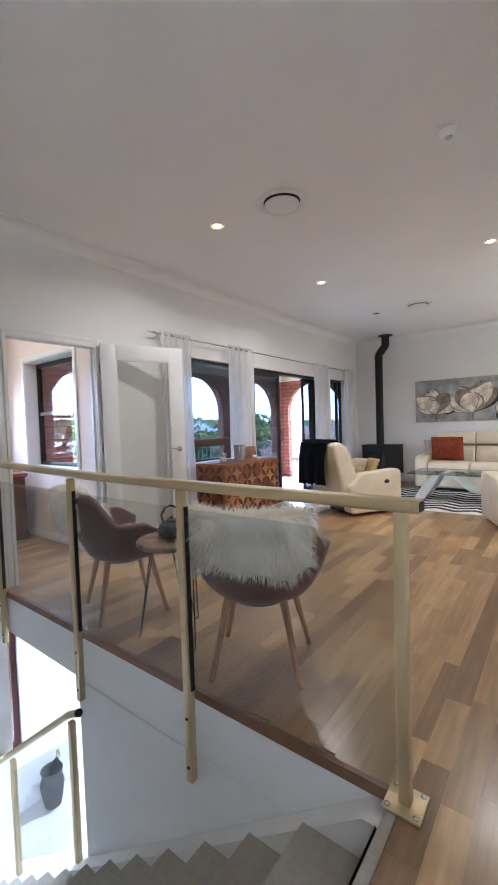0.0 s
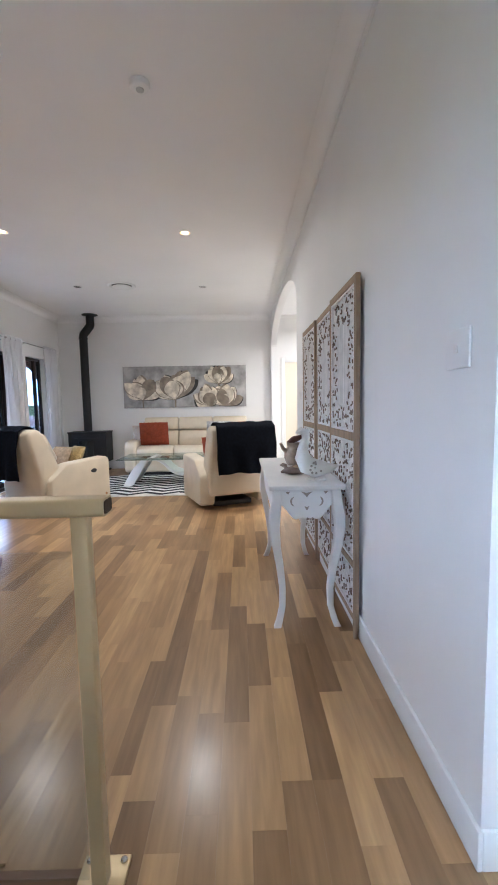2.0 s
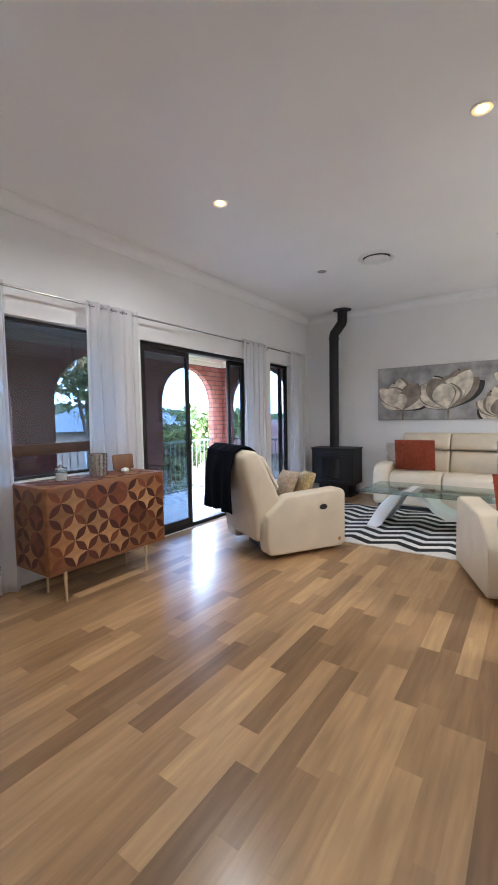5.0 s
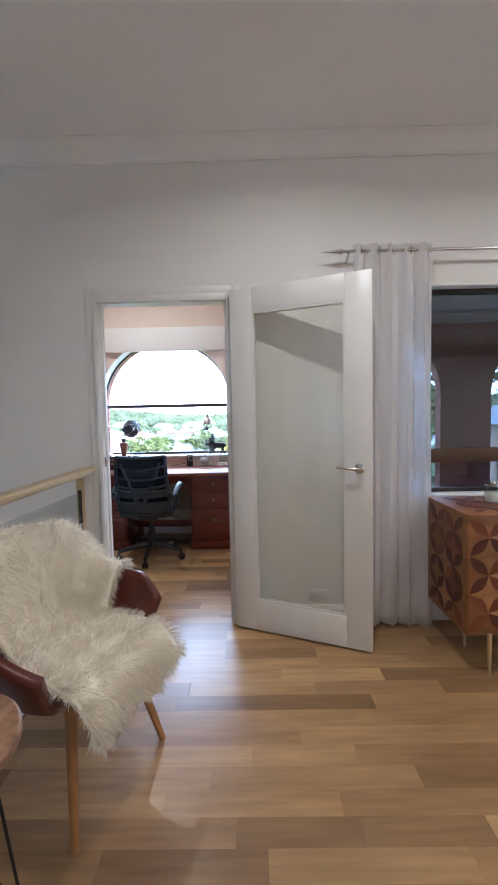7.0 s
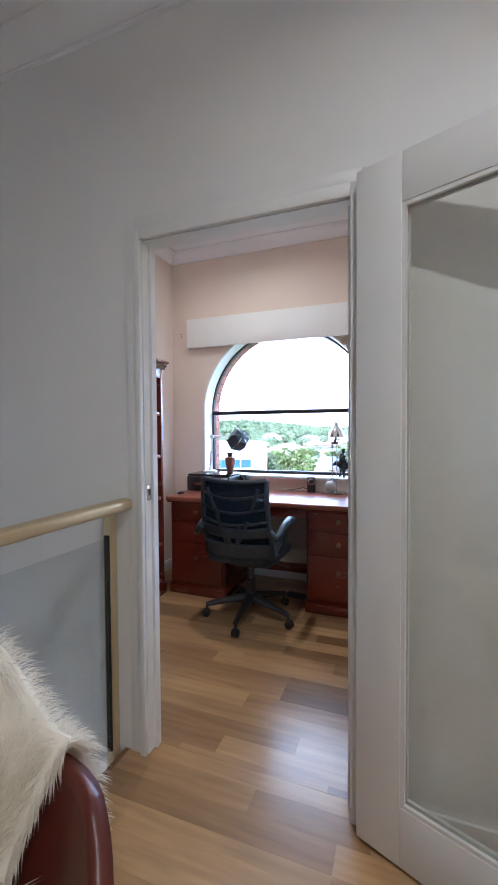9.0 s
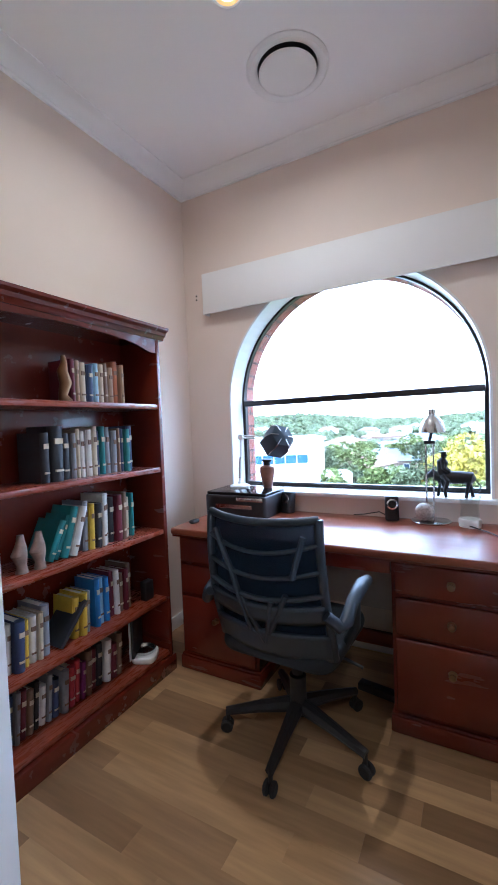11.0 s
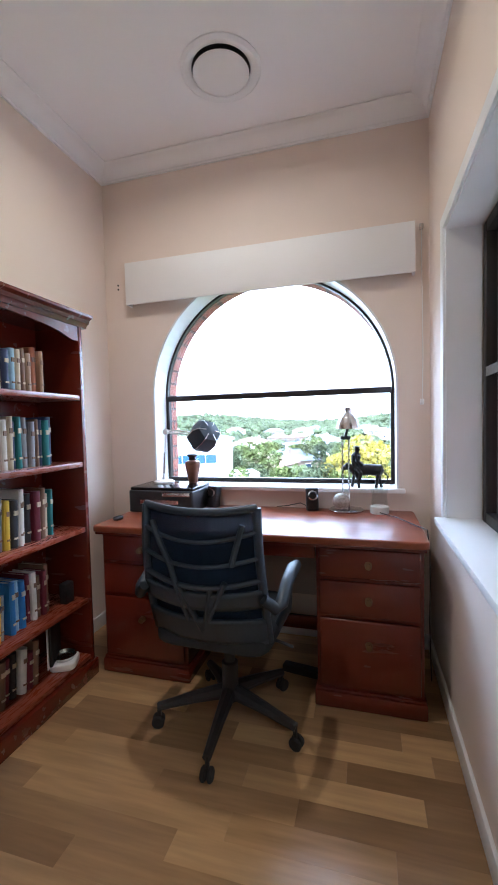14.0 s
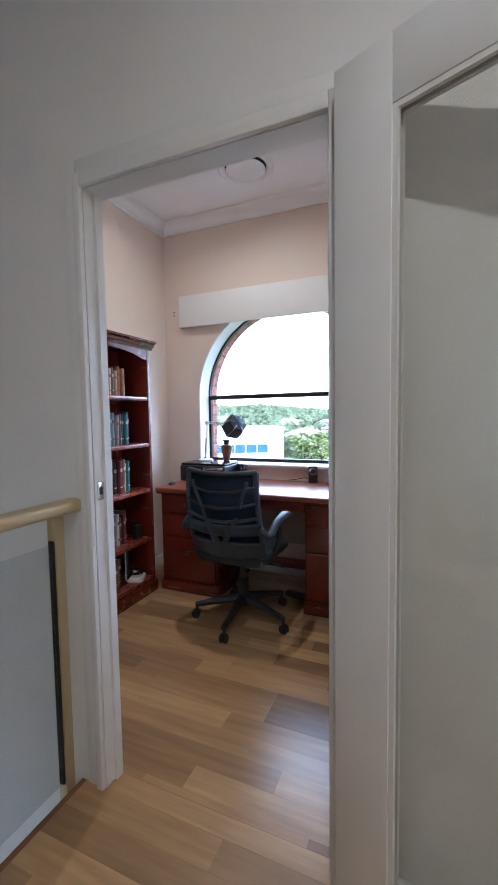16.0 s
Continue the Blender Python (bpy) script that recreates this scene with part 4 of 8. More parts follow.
part("glass_panel", P([(-2.0, -1.42), (-2.86, -1.42 - 0.86 * SLOPE), (-2.86, -0.70 - 0.86 * SLOPE), (-2.0, -0.70)], "y", 1.715, 1.722), BAL_GLASS, bal2).visible_shadow = False

ob = thing("umbrella_stand", "dark vase with a folded umbrella on the lower hall floor", "umbrella stand", pose(-3.74, 2.40, -2.62) @ Matrix.Diagonal((0.9, 0.9, 0.7, 1)))
part("vase", lathe([(0.001, 0), (0.09, 0), (0.11, 0.12), (0.13, 0.32), (0.10, 0.46), (0.12, 0.52), (0.10, 0.52), (0.08, 0.46), (0.001, 0.44)]), IRON, ob)
part("umbrella", T([(0.02, 0, 0.3), (0.05, 0.02, 0.55), (0.07, 0.03, 0.72)], [0.035, 0.07, 0.012]), NAVY, ob)
part("crook", T([(0.07, 0.03, 0.70), (0.08, 0.03, 0.82), (0.11, 0.03, 0.86), (0.14, 0.03, 0.82), (0.14, 0.03, 0.78)], 0.009, 8), BEECH, ob)

# porch railing in each arch
def porch_rail(axis, f, u0, u1):
    ob = thing("porch_railing", "pale green metal railing with upright balusters in an arch", "railing", pose(0, 0, 0), "porch railings")
    paint = PORCH_GREEN
    for z in (0.05, 0.84):
        part("rail", T([(f, u0, z), (f, u1, z)] if axis == "x" else [(u0, f, z), (u1, f, z)], 0.018, 8), paint, ob)
    n = int((u1 - u0) / 0.105)
    me = None
    for k in range(1, n):
        u = u0 + (u1 - u0) * k / n
        if me is None:
            first = part("baluster", T([(0, 0, 0.06), (0, 0, 0.83)], 0.008, 6), paint, ob)
            me = first.data
        else:
            first = new("baluster", me)
            first.parent = ob
        first.location = (f, u, 0) if axis == "x" else (u, f, 0)


PORCH_GREEN = mat("pale_green_metal", (0.45, 0.52, 0.45), 0.5)
for c in ARCHES:
    porch_rail("x", -5.035, c - 0.67, c + 0.67)
porch_rail("y", 8.965, -4.79, -3.45)

# ---- living room ----
def rounded(pts, r=0.05, seg=4):
    """Corners of a polygon made round."""
    out = []
    n = len(pts)
    for i in range(n):
        a, b, c = Vector(pts[i - 1]), Vector(pts[i]), Vector(pts[(i + 1) % n])
        d = min(r, (a - b).length * 0.45, (c - b).length * 0.45)
        p, q = b + (a - b).normalized() * d, b + (c - b).normalized() * d
        for k in range(seg + 1):
            t = k / seg
            v = p * (1 - t) ** 2 + b * 2 * t * (1 - t) + q * t * t
            out.append((v.x, v.y))
    return out


def soft_prism(pts, axis, a, b, r=0.03, bev=0.02):
    bm = bmesh.new()
    prism(bm, rounded(pts, r), axis, a, b)
    rim = [e for e in bm.edges if len(e.link_faces) == 2 and any(len(f.verts) > 4 for f in e.link_faces)]
    bmesh.ops.bevel(bm, geom=rim, offset=bev, segments=3, affect="EDGES", profile=0.5)
    return bm


def cushion(w, h, d, n=14, pinch=0.12):
    """A stuffed square cushion standing on its edge, thick in the middle."""
    bm = bmesh.new()
    for s in (-1, 1):
        def f(u, v, s=s):
            x, z = 2 * u - 1, 2 * v - 1
            k = ((1 - x * x) * (1 - z * z)) ** 0.45
            sx = 1 - pinch * z * z * (1 - abs(x)) * 0.5
            sz = 1 - pinch * x * x * (1 - abs(z)) * 0.5
            return (x * w / 2 * sx, s * d / 2 * k, h / 2 + z * h / 2 * sz)
        surface(f, n, n, bm)
    bmesh.ops.remove_doubles(bm, verts=bm.verts, dist=0.0005)
    bmesh.ops.recalc_face_normals(bm, faces=bm.faces)
    return bm


def strands(points, length, width, rnd, droop=0.5, curl=0.4, bm=None):
    """Many bent hairs rooted at (place, normal)."""
    bm = bm or bmesh.new()
    for p, nrm in points:
        p, nrm = Vector(p), Vector(nrm)
        d = (nrm + Vector((rnd.uniform(-1, 1), rnd.uniform(-1, 1), rnd.uniform(-1, 1))) * curl).normalized()
        L = length * rnd.uniform(0.6, 1.25)
        side = d.cross(Vector((rnd.uniform(-1, 1), rnd.uniform(-1, 1), rnd.uniform(-1, 1)))).normalized() * width * rnd.uniform(0.7, 1.3)
        a = p
        b = a + d * L * 0.5
        c = b + (d + Vector((0, 0, -droop))).normalized() * L * 0.5
        v = [bm.verts.new(q) for q in (a - side, a + side, b + side * 0.8, b - side * 0.8, c)]
        bm.faces.new((v[0], v[1], v[2], v[3]))
        bm.faces.new((v[3], v[2], v[4]))
    return bm


def shag_cushion(parent_label, material, m, w=0.45, h=0.43, d=0.15, seed=3, count=900, name="cushion"):
    ob = thing(name, parent_label, "cushion", m, "scatter cushions")
    part("cover", cushion(w, h, d), material, ob)
    rnd = random.Random(seed)
    pts = []
    for _ in range(count):
        x, z, s = rnd.uniform(-0.97, 0.97), rnd.uniform(-0.97, 0.97), rnd.choice((-1, 1))
        k = ((1 - x * x) * (1 - z * z)) ** 0.45
        pts.append(((x * w / 2, s * d / 2 * k, h / 2 + z * h / 2), Vector((x * 0.6, s, z * 0.6)).normalized()))
    part("pile", strands(pts, 0.035, 0.003, rnd, 0.6), material, ob, kind="stuff")
    return ob


# recliner armchairs
def armchair(m, label):
    ob = thing("armchair", label, "armchair", m, "recliner armchairs")
    part("glide_base", B(-0.24, -0.24, 0.0, 0.24, 0.24, 0.06, 0.012), BLACK, ob, "black base")
    side = [(-0.37, 0.05), (0.43, 0.035), (0.455, 0.07), (0.455, 0.545), (0.41, 0.585), (-0.16, 0.56), (-0.38, 0.40), (-0.39, 0.20)]
    for s in (-1, 1):
        a, b = sorted((s * 0.27, s * 0.44))
        q = part("arm", soft_prism(side, "x", a, b, 0.045, 0.022), LEATHER, ob)
        if s > 0:
            cup = part("release_handle", lathe([(0.001, 0.0), (0.030, 0.0), (0.030, 0.004), (0.001, 0.004)], 20), BLACK, q, "black recliner handle cup")
            cup.matrix_local = pose(0.4405, 0.20, 0.43, 0, 90, 0) @ Matrix.Diagonal((0.85, 1.4, 1, 1))
            tag = part("badge", lathe([(0.001, 0.0), (0.016, 0.0), (0.016, 0.003), (0.001, 0.003)], 14), BEECH, q)
            tag.matrix_local = pose(0.4405, 0.38, 0.11, 0, 90, 0)
        part("seam", T([(s * 0.441, -0.385, 0.08), (s * 0.441, -0.38, 0.39), (s * 0.441, -0.17, 0.55)], 0.003, 6), LEATHER, q)
    part("seat", soft_prism([(-0.30, 0.16), (0.43, 0.14), (0.47, 0.24), (0.46, 0.43), (0.38, 0.47), (-0.30, 0.40)], "x", -0.27, 0.27, 0.06, 0.03), LEATHER, ob)
    part("footrest_panel", soft_prism([(0.415, 0.07), (0.465, 0.07), (0.468, 0.24), (0.41, 0.24)], "x", -0.268, 0.268, 0.02, 0.012), LEATHER, ob)
    back = [(-0.44, 0.14), (-0.20, 0.30), (-0.16, 0.44), (-0.36, 0.88), (-0.43, 0.965), (-0.50, 0.975), (-0.575, 0.93), (-0.56, 0.80), (-0.46, 0.45)]
    part("backrest", soft_prism(back, "x", -0.355, 0.355, 0.07, 0.04), LEATHER, ob)
    part("headrest_roll", soft_prism([(-0.22, 0.58), (-0.18, 0.62), (-0.33, 0.91), (-0.40, 0.93), (-0.40, 0.85)], "x", -0.31, 0.31, 0.05, 0.03), LEATHER, ob)
    return ob


A1 = pose(-1.87, 5.88, 0, 0, 0, -29)
A2 = pose(0.235, 5.90, 0, 0, 0, 21)
armchair(A1, "cream leather recliner armchair with a dark throw over its back")
armchair(A2, "cream leather recliner armchair seen beside the console table")


def throw(m, x0, x1, drop, front, seed, label):
    """A heavy blanket over an armchair's back: it runs up the front, over the top and down behind."""
    rnd = random.Random(seed)
    ph = [rnd.uniform(0, 6) for _ in range(4)]
    line = [(-0.165 - 0.0, 0.45), (-0.19, 0.55), (-0.30, 0.80), (-0.385, 0.955), (-0.44, 0.995), (-0.51, 1.003), (-0.595, 0.955), (-0.61, 0.85)]
    line = line[front:] + [(-0.625, 0.85 - drop * k / 5) for k in range(1, 6)]

    def f(u, v):
        s = v * (len(line) - 1)
        i = min(int(s), len(line) - 2)
        t = s - i
        y = line[i][0] * (1 - t) + line[i + 1][0] * t
        z = line[i][1] * (1 - t) + line[i + 1][1] * t
        behind = max(0.0, v - 0.55) * 2
        y -= 0.018 * behind * (1 + math.sin(u * 17 + ph[0])) + 0.006 * math.sin(u * 9 + v * 8 + ph[1])
        z += 0.05 * behind * (math.sin(u * 4 + ph[2]) * 0.5 - u * 0.3) + 0.004 * math.sin(u * 21 + v * 7)
        return (x0 + (x1 - x0) * u + 0.015 * math.sin(v * 6 + ph[3]) * behind, y, z)
    ob = thing("throw_blanket", label, "blanket", m, "throws on the armchairs")
    part("cloth", surface(f, 40, 44), NAVY, ob, solid=0.012)
    return ob


throw(A1, -0.40, 0.22, 0.44, 0, 1, "dark navy wool throw over the armchair back")
throw(A2, -0.30, 0.40, 0.42, 3, 2, "black wool throw over the back of the armchair")
SHAG_TAN = mat("tan_cushion_cloth", (0.40, 0.30, 0.20), 0.9, var=0.3, scale=30)
GOLDBEADS = mat("gold_sequin_cloth", (0.42, 0.30, 0.12), 0.4, 0.3, var=0.6, scale=60, bump=0.6, bscale=120)
for k, (dx, dy, rz) in enumerate(((-0.02, 0.02, 4), (0.10, 0.14, -12))):
    c = thing("cushion", "small gold beaded cushion on the armchair seat", "cushion", A1 @ pose(dx, dy, 0.465, -28, 0, rz), "scatter cushions")
    part("cover", cushion(0.30, 0.28, 0.12), (SHAG_TAN if k == 0 else GOLDBEADS), c)
c = shag_cushion("rust red shag cushion on the armchair seat", RUST, A2 @ pose(-0.05, 0.02, 0.47, -24, 0, 0), 0.42, 0.36, 0.14, 8, 700)

# sofa
SOFA = pose(-0.43, 8.36, 0, 0, 0, 180)
sofa = thing("sofa", "cream leather three-seat recliner sofa against the wall", "sofa", SOFA)
SWH = 1.19
for s in (-1, 1):
    a, b = sorted((s * (SWH - 0.22), s * SWH))
    part("arm", soft_prism([(-0.40, 0.05), (0.44, 0.05), (0.45, 0.50), (0.36, 0.60), (-0.36, 0.62)], "x", a, b, 0.09, 0.05), LEATHER, sofa)
part("base", B(-SWH + 0.22, -0.40, 0.05, SWH - 0.22, 0.38, 0.28, 0.02), LEATHER, sofa)
part("plinth", B(-SWH + 0.06, -0.36, 0.0, SWH - 0.06, 0.36, 0.05, 0.006), BLACK, sofa)
w = (SWH - 0.22) * 2 / 3
for k in range(3):
    xa = -SWH + 0.22 + k * w + 0.004
    part("seat_cushion", soft_prism([(-0.22, 0.28), (0.43, 0.28), (0.46, 0.36), (0.44, 0.47), (0.30, 0.51), (-0.22, 0.46)], "x", xa, xa + w - 0.008, 0.06, 0.03), LEATHER, sofa)
    part("footrest_panel", soft_prism([(0.38, 0.07), (0.43, 0.07), (0.435, 0.27), (0.38, 0.27)], "x", xa, xa + w - 0.008, 0.02, 0.012), LEATHER, sofa)
    part("back_cushion", soft_prism([(-0.40, 0.30), (-0.16, 0.44), (-0.14, 0.56), (-0.20, 0.74), (-0.32, 0.76), (-0.40, 0.76)], "x", xa, xa + w - 0.008, 0.07, 0.035), LEATHER, sofa)
    part("headrest", soft_prism([(-0.42, 0.765), (-0.19, 0.765), (-0.18, 0.83), (-0.25, 0.98), (-0.34, 1.0), (-0.42, 0.95)], "x", xa, xa + w - 0.008, 0.06, 0.03), LEATHER, sofa)
SHAGW = mat("off_white_shag", (0.66, 0.58, 0.50), 0.95, var=0.1, scale=30, island=0.2)
ZIG = mat("grey_white_knit", (0.60, 0.58, 0.56), 0.95, var=0.5, scale=26, stretch=(1, 1, 3), bump=0.5)
shag_cushion("rust red shag cushion leaning on the sofa back", RUST, pose(-1.13, 8.22, 0.51, 14, 0, 4), 0.50, 0.42, 0.16, 4, 1200)
shag_cushion("off-white shag cushion in the corner of the sofa", SHAGW, pose(-1.33, 8.30, 0.51, 12, 0, -18), 0.40, 0.36, 0.14, 5, 800)
c = thing("cushion", "grey and white zigzag knitted cushion on the sofa", "cushion", pose(0.04, 8.24, 0.51, 14, 0, -3), "scatter cushions")
part("cover", cushion(0.44, 0.42, 0.16), ZIG, c)
shag_cushion("rust red shag cushion behind the knitted cushion on the sofa", RUST, pose(0.34, 8.28, 0.51, 12, 0, 6), 0.44, 0.40, 0.15, 6, 800)
shag_cushion("cream shag cushion beside the sofa's arm", SHAGW, pose(0.54, 8.33, 0.51, 10, 0, 14), 0.36, 0.36, 0.13, 7, 500)

# rug with black chevrons
rug = thing("rug", "black and white chevron rug under the coffee table", "rug", pose(0, 0, 0))
RX0, RX1, RY0, RY1 = -2.02, 0.45, 6.24, 7.95
part("rug_body", B(RX0, RY0, 0.0, RX1, RY1, 0.010, 0.003), RUG_W, rug)
per, amp, band, step = 0.44, 0.135, 0.095, 0.188
k = 0
y = RY0 + 0.035
while y + band < RY1 - 0.02:
    nz = int(round((RX1 - RX0) / (per / 2)))
    low = [(RX0 + (RX1 - RX0) * i / nz, y + amp * (i % 2)) for i in range(nz + 1)]
    bm = P([(a, min(b, RY1 - 0.006)) for a, b in low] + [(a, min(b + band, RY1 - 0.004)) for a, b in low[::-1]], "z", 0.0095, 0.0125)
    part("chevron", bm, RUG_B, rug, "black zigzag band")
    y += step

# coffee table
ct = thing("coffee_table", "glass topped coffee table on a white wave-shaped base", "coffee table", pose(-0.66, 7.15, 0))
part("top", B(-0.74, -0.40, 0.408, 0.74, 0.40, 0.420, 0.004), glass("greenish_table_glass", (0.62, 0.70, 0.68)), ct, "clear glass top")
wave = [(-0.62, 0.0), (-0.54, 0.12), (-0.46, 0.28), (-0.34, 0.385), (-0.20, 0.395), (-0.08, 0.33), (0.02, 0.23), (0.14, 0.17), (0.27, 0.20), (0.40, 0.31), (0.52, 0.385), (0.66, 0.40)]
fine = []
for i in range(len(wave) - 1):
    for s in range(4):
        t = s / 4
        p0, p1, p2, p3 = (wave[max(0, min(len(wave) - 1, i + o))] for o in (-1, 0, 1, 2))
        fine.append(tuple(0.5 * ((2 * p1[c]) + (-p0[c] + p2[c]) * t + (2 * p0[c] - 5 * p1[c] + 4 * p2[c] - p3[c]) * t * t + (-p0[c] + 3 * p1[c] - 3 * p2[c] + p3[c]) * t ** 3) for c in (0, 1)))
fine.append(wave[-1])
bm = bmesh.new()
for (xa, za), (xb, zb) in zip(fine, fine[1:]):
    d = Vector((xb - xa, zb - za)).normalized() * 0.022
    prism(bm, [(xa - d.y, max(0.010, za + d.x)), (xb - d.y, zb + d.x), (xb + d.y, max(0.010, zb - d.x)), (xa + d.y, max(0.010, za - d.x))], "y", -0.20, 0.20)
part("wave_base", bm, WHITE_WOOD, ct, "white wave-shaped base")
part("foot", soft_prism([(-0.70, 0.0), (-0.55, 0.0), (-0.36, 0.30), (-0.30, 0.405), (-0.40, 0.405), (-0.55, 0.25)], "y", -0.24, -0.19, 0.04, 0.008), WHITE_WOOD, ct)
part("foot", soft_prism([(-0.70, 0.0), (-0.55, 0.0), (-0.36, 0.30), (-0.30, 0.405), (-0.40, 0.405), (-0.55, 0.25)], "y", 0.19, 0.24, 0.04, 0.008), WHITE_WOOD, ct)
part("foot", soft_prism([(0.50, 0.0), (0.68, 0.0), (0.72, 0.40), (0.60, 0.40)], "y", -0.20, 0.20, 0.04, 0.008), WHITE_WOOD, ct)
ct.location.z = 0.0125

# gas stove and flue
st = thing("gas_stove", "black freestanding gas log stove in the corner", "stove", pose(-2.41, 8.40, 0))
part("pedestal", B(-0.25, 0.05, 0.0, 0.25, 0.36, 0.20, 0.01), IRON, st)
part("hearth_foot", B(-0.30, 0.0, 0.0, 0.30, 0.38, 0.03, 0.006), IRON, st)
body = []
for k in range(13):
    a = k / 12
    x = -0.345 + 0.69 * a
    body.append((x, -0.07 * (1 - (2 * a - 1) ** 2)))
bm = bmesh.new()
prism(bm, body + [(0.345, 0.38), (-0.345, 0.38)], "z", 0.19, 0.735)
part("body", bm, IRON, st)
bm = bmesh.new()
prism(bm, [(x * 1.03, y - 0.012) for x, y in body] + [(0.355, 0.39), (-0.355, 0.39)], "z", 0.735, 0.757)
part("top_plate", bm, IRON, st)
bm = bmesh.new()
prism(bm, [(x * 0.80, y - 0.006) for x, y in body] + [(x * 0.80, y + 0.006) for x, y in body[::-1]], "z", 0.30, 0.60)
part("glass_front", bm, mat("smoked_stove_glass", (0.008, 0.008, 0.009), 0.25, var=0.1, bump=0), st, "dark curved glass front")
for k in range(4):
    bm = bmesh.new()
    prism(bm, [(x * 0.9, y - 0.010) for x, y in body] + [(x * 0.9, y + 0.004) for x, y in body[::-1]], "z", 0.635 + 0.022 * k, 0.645 + 0.022 * k)
    part("grille_bar", bm, BLACK, st)
bm = bmesh.new()
prism(bm, [(x * 0.92, y - 0.012) for x, y in body] + [(x * 0.92, y + 0.004) for x, y in body[::-1]], "z", 0.235, 0.255)
part("lower_trim", bm, BLACK, st)
part("flue_pipe", T([(-0.045, 0.20, 0.75), (-0.045, 0.20, 2.52), (-0.04, 0.20, 2.545), (0.09, 0.20, 2.70), (0.095, 0.20, 2.72), (0.095, 0.20, 2.905)], 0.073, 24), IRON, st, "black cranked flue pipe")
part("ceiling_plate", lathe([(0.14, 2.903), (0.14, 2.895), (0.085, 2.880), (0.075, 2.880), (0.075, 2.903)], 28, (0.095, 0.20, 0), caps=False), IRON, st)
part("collar", lathe([(0.074, 2.46), (0.080, 2.46), (0.080, 2.49), (0.074, 2.49)], 24, (-0.045, 0.20, 0), caps=False), IRON, st)

# flower canvas
pic = thing("flower_painting", "wide grey canvas painting of three cream flowers", "painting", pose(-0.64, YF - 0.035, 1.57))
PW, PH = 1.18, 0.395
GREY_C = mat("silver_grey_canvas", (0.34, 0.33, 0.32), 0.8, var=0.35, scale=5, bump=0.2, bscale=300, col2=(0.40, 0.39, 0.385))
part("canvas", B(-PW, 0.0, -PH, PW, 0.033, PH, 0.003), GREY_C, pic)
PET_L = mat("cream_petal_paint", (0.62, 0.54, 0.42), 0.75, var=0.35, scale=9, col2=(0.74, 0.68, 0.57), bump=0.2)
PET_M = mat("taupe_petal_paint", (0.26, 0.215, 0.165), 0.75, var=0.4, scale=8, bump=0.2)
PET_D = mat("charcoal_petal_paint", (0.035, 0.033, 0.032), 0.75, var=0.4, scale=8, bump=0.2)


def petal(cx, cz, ang, L, W, layer, material, bend=0.0):
    pts = []
    for k in range(17):
        t = k / 16
        wv = W * math.sin(math.pi * t ** 1.35) ** 0.72
        pts.append((t, wv))
    out = [(t, w) for t, w in pts] + [(t, -w) for t, w in pts[::-1][1:-1]]
    ca_, sa_ = math.cos(ang), math.sin(ang)
    poly = []
    for t, w in out:
        x, z = t * L, w + bend * t * t
        px_, pz_ = cx + x * ca_ - z * sa_, cz + x * sa_ + z * ca_
        poly.append((max(-PW + 0.004, min(PW - 0.004, px_)), max(-PH + 0.004, min(PH - 0.004, pz_))))
    return P(poly, "y", -0.0015 - 0.0010 * layer, 0.001)


def flower(cx, cz, size, lean, seed, count=9):
    rnd = random.Random(seed)
    part("stem", P([(cx - 0.012, -PH + 0.005), (cx + 0.014, -PH + 0.005), (cx + 0.016 + lean * 0.02, cz), (cx - 0.016 + lean * 0.02, cz)], "y", -0.002, 0.001), PET_M, pic, "painted stem")
    layer = 1
    for ring, (spread, scale_) in enumerate(((1.9, 0.95), (1.25, 1.0), (0.7, 0.9), (0.35, 0.62))):
        m_ = max(2, count // 2 - ring)
        for k in range(m_):
            a = math.pi / 2 + lean * 0.3 + spread * (k / (m_ - 1) - 0.5) + rnd.uniform(-0.1, 0.1)
            L = size * scale_ * rnd.uniform(0.85, 1.1)
            W = size * 0.25 * rnd.uniform(0.8, 1.2)
            part("petal", petal(cx, cz, a, L, W * 1.06, layer, PET_D, rnd.uniform(-0.05, 0.05)), (PET_D if ring == 0 else PET_M), pic, "dark petal edge")
            part("petal", petal(cx, cz + 0.006, a + 0.03, L * 0.975, W * 0.96, layer + 1, None, rnd.uniform(-0.03, 0.03)), rnd.choice((PET_L, PET_L, PET_M)), pic, "cream petal")
            layer += 2


flower(-0.81, -0.25, 0.45, 0.0, 1, 9)
flower(-0.19, -0.25, 0.57, 0.2, 2, 9)
flower(0.66, 0.04, 0.36, -0.2, 3, 11)
flower(0.52, -0.39, 0.42, 0.9, 5, 8)
flower(0.74, -0.39, 0.42, -0.7, 6, 8)

# ---- sideboard with inlaid star pattern ----
sb = thing("sideboard", "wooden sideboard inlaid with stars and petals on brass legs", "sideboard", pose(0, 0, 0))
SX0, SX1, SY0, SY1, SZ0, SZ1 = -2.93, -2.475, 3.845, 4.905, 0.20, 0.805
CARC = mat("warm_brown_timber", (0.24, 0.10, 0.035), 0.4, var=0.25, scale=3, stretch=(6, 1.5, 6), bump=0.08, bscale=40)
part("carcass", soft_prism([(SX0, SY0), (SX1, SY0), (SX1, SY1), (SX0, SY1)], "z", SZ0, SZ1, 0.018, 0.006), CARC, sb)
for x, y in ((-2.47, 3.96), (-2.45, 4.66), (-2.73, 3.97), (-2.71, 4.66)):
    part("leg", T([(x - 0.005, y, SZ0 + 0.01), (x, y, 0.0)], [0.013, 0.008], 10), GOLD, sb, "slim brass leg")
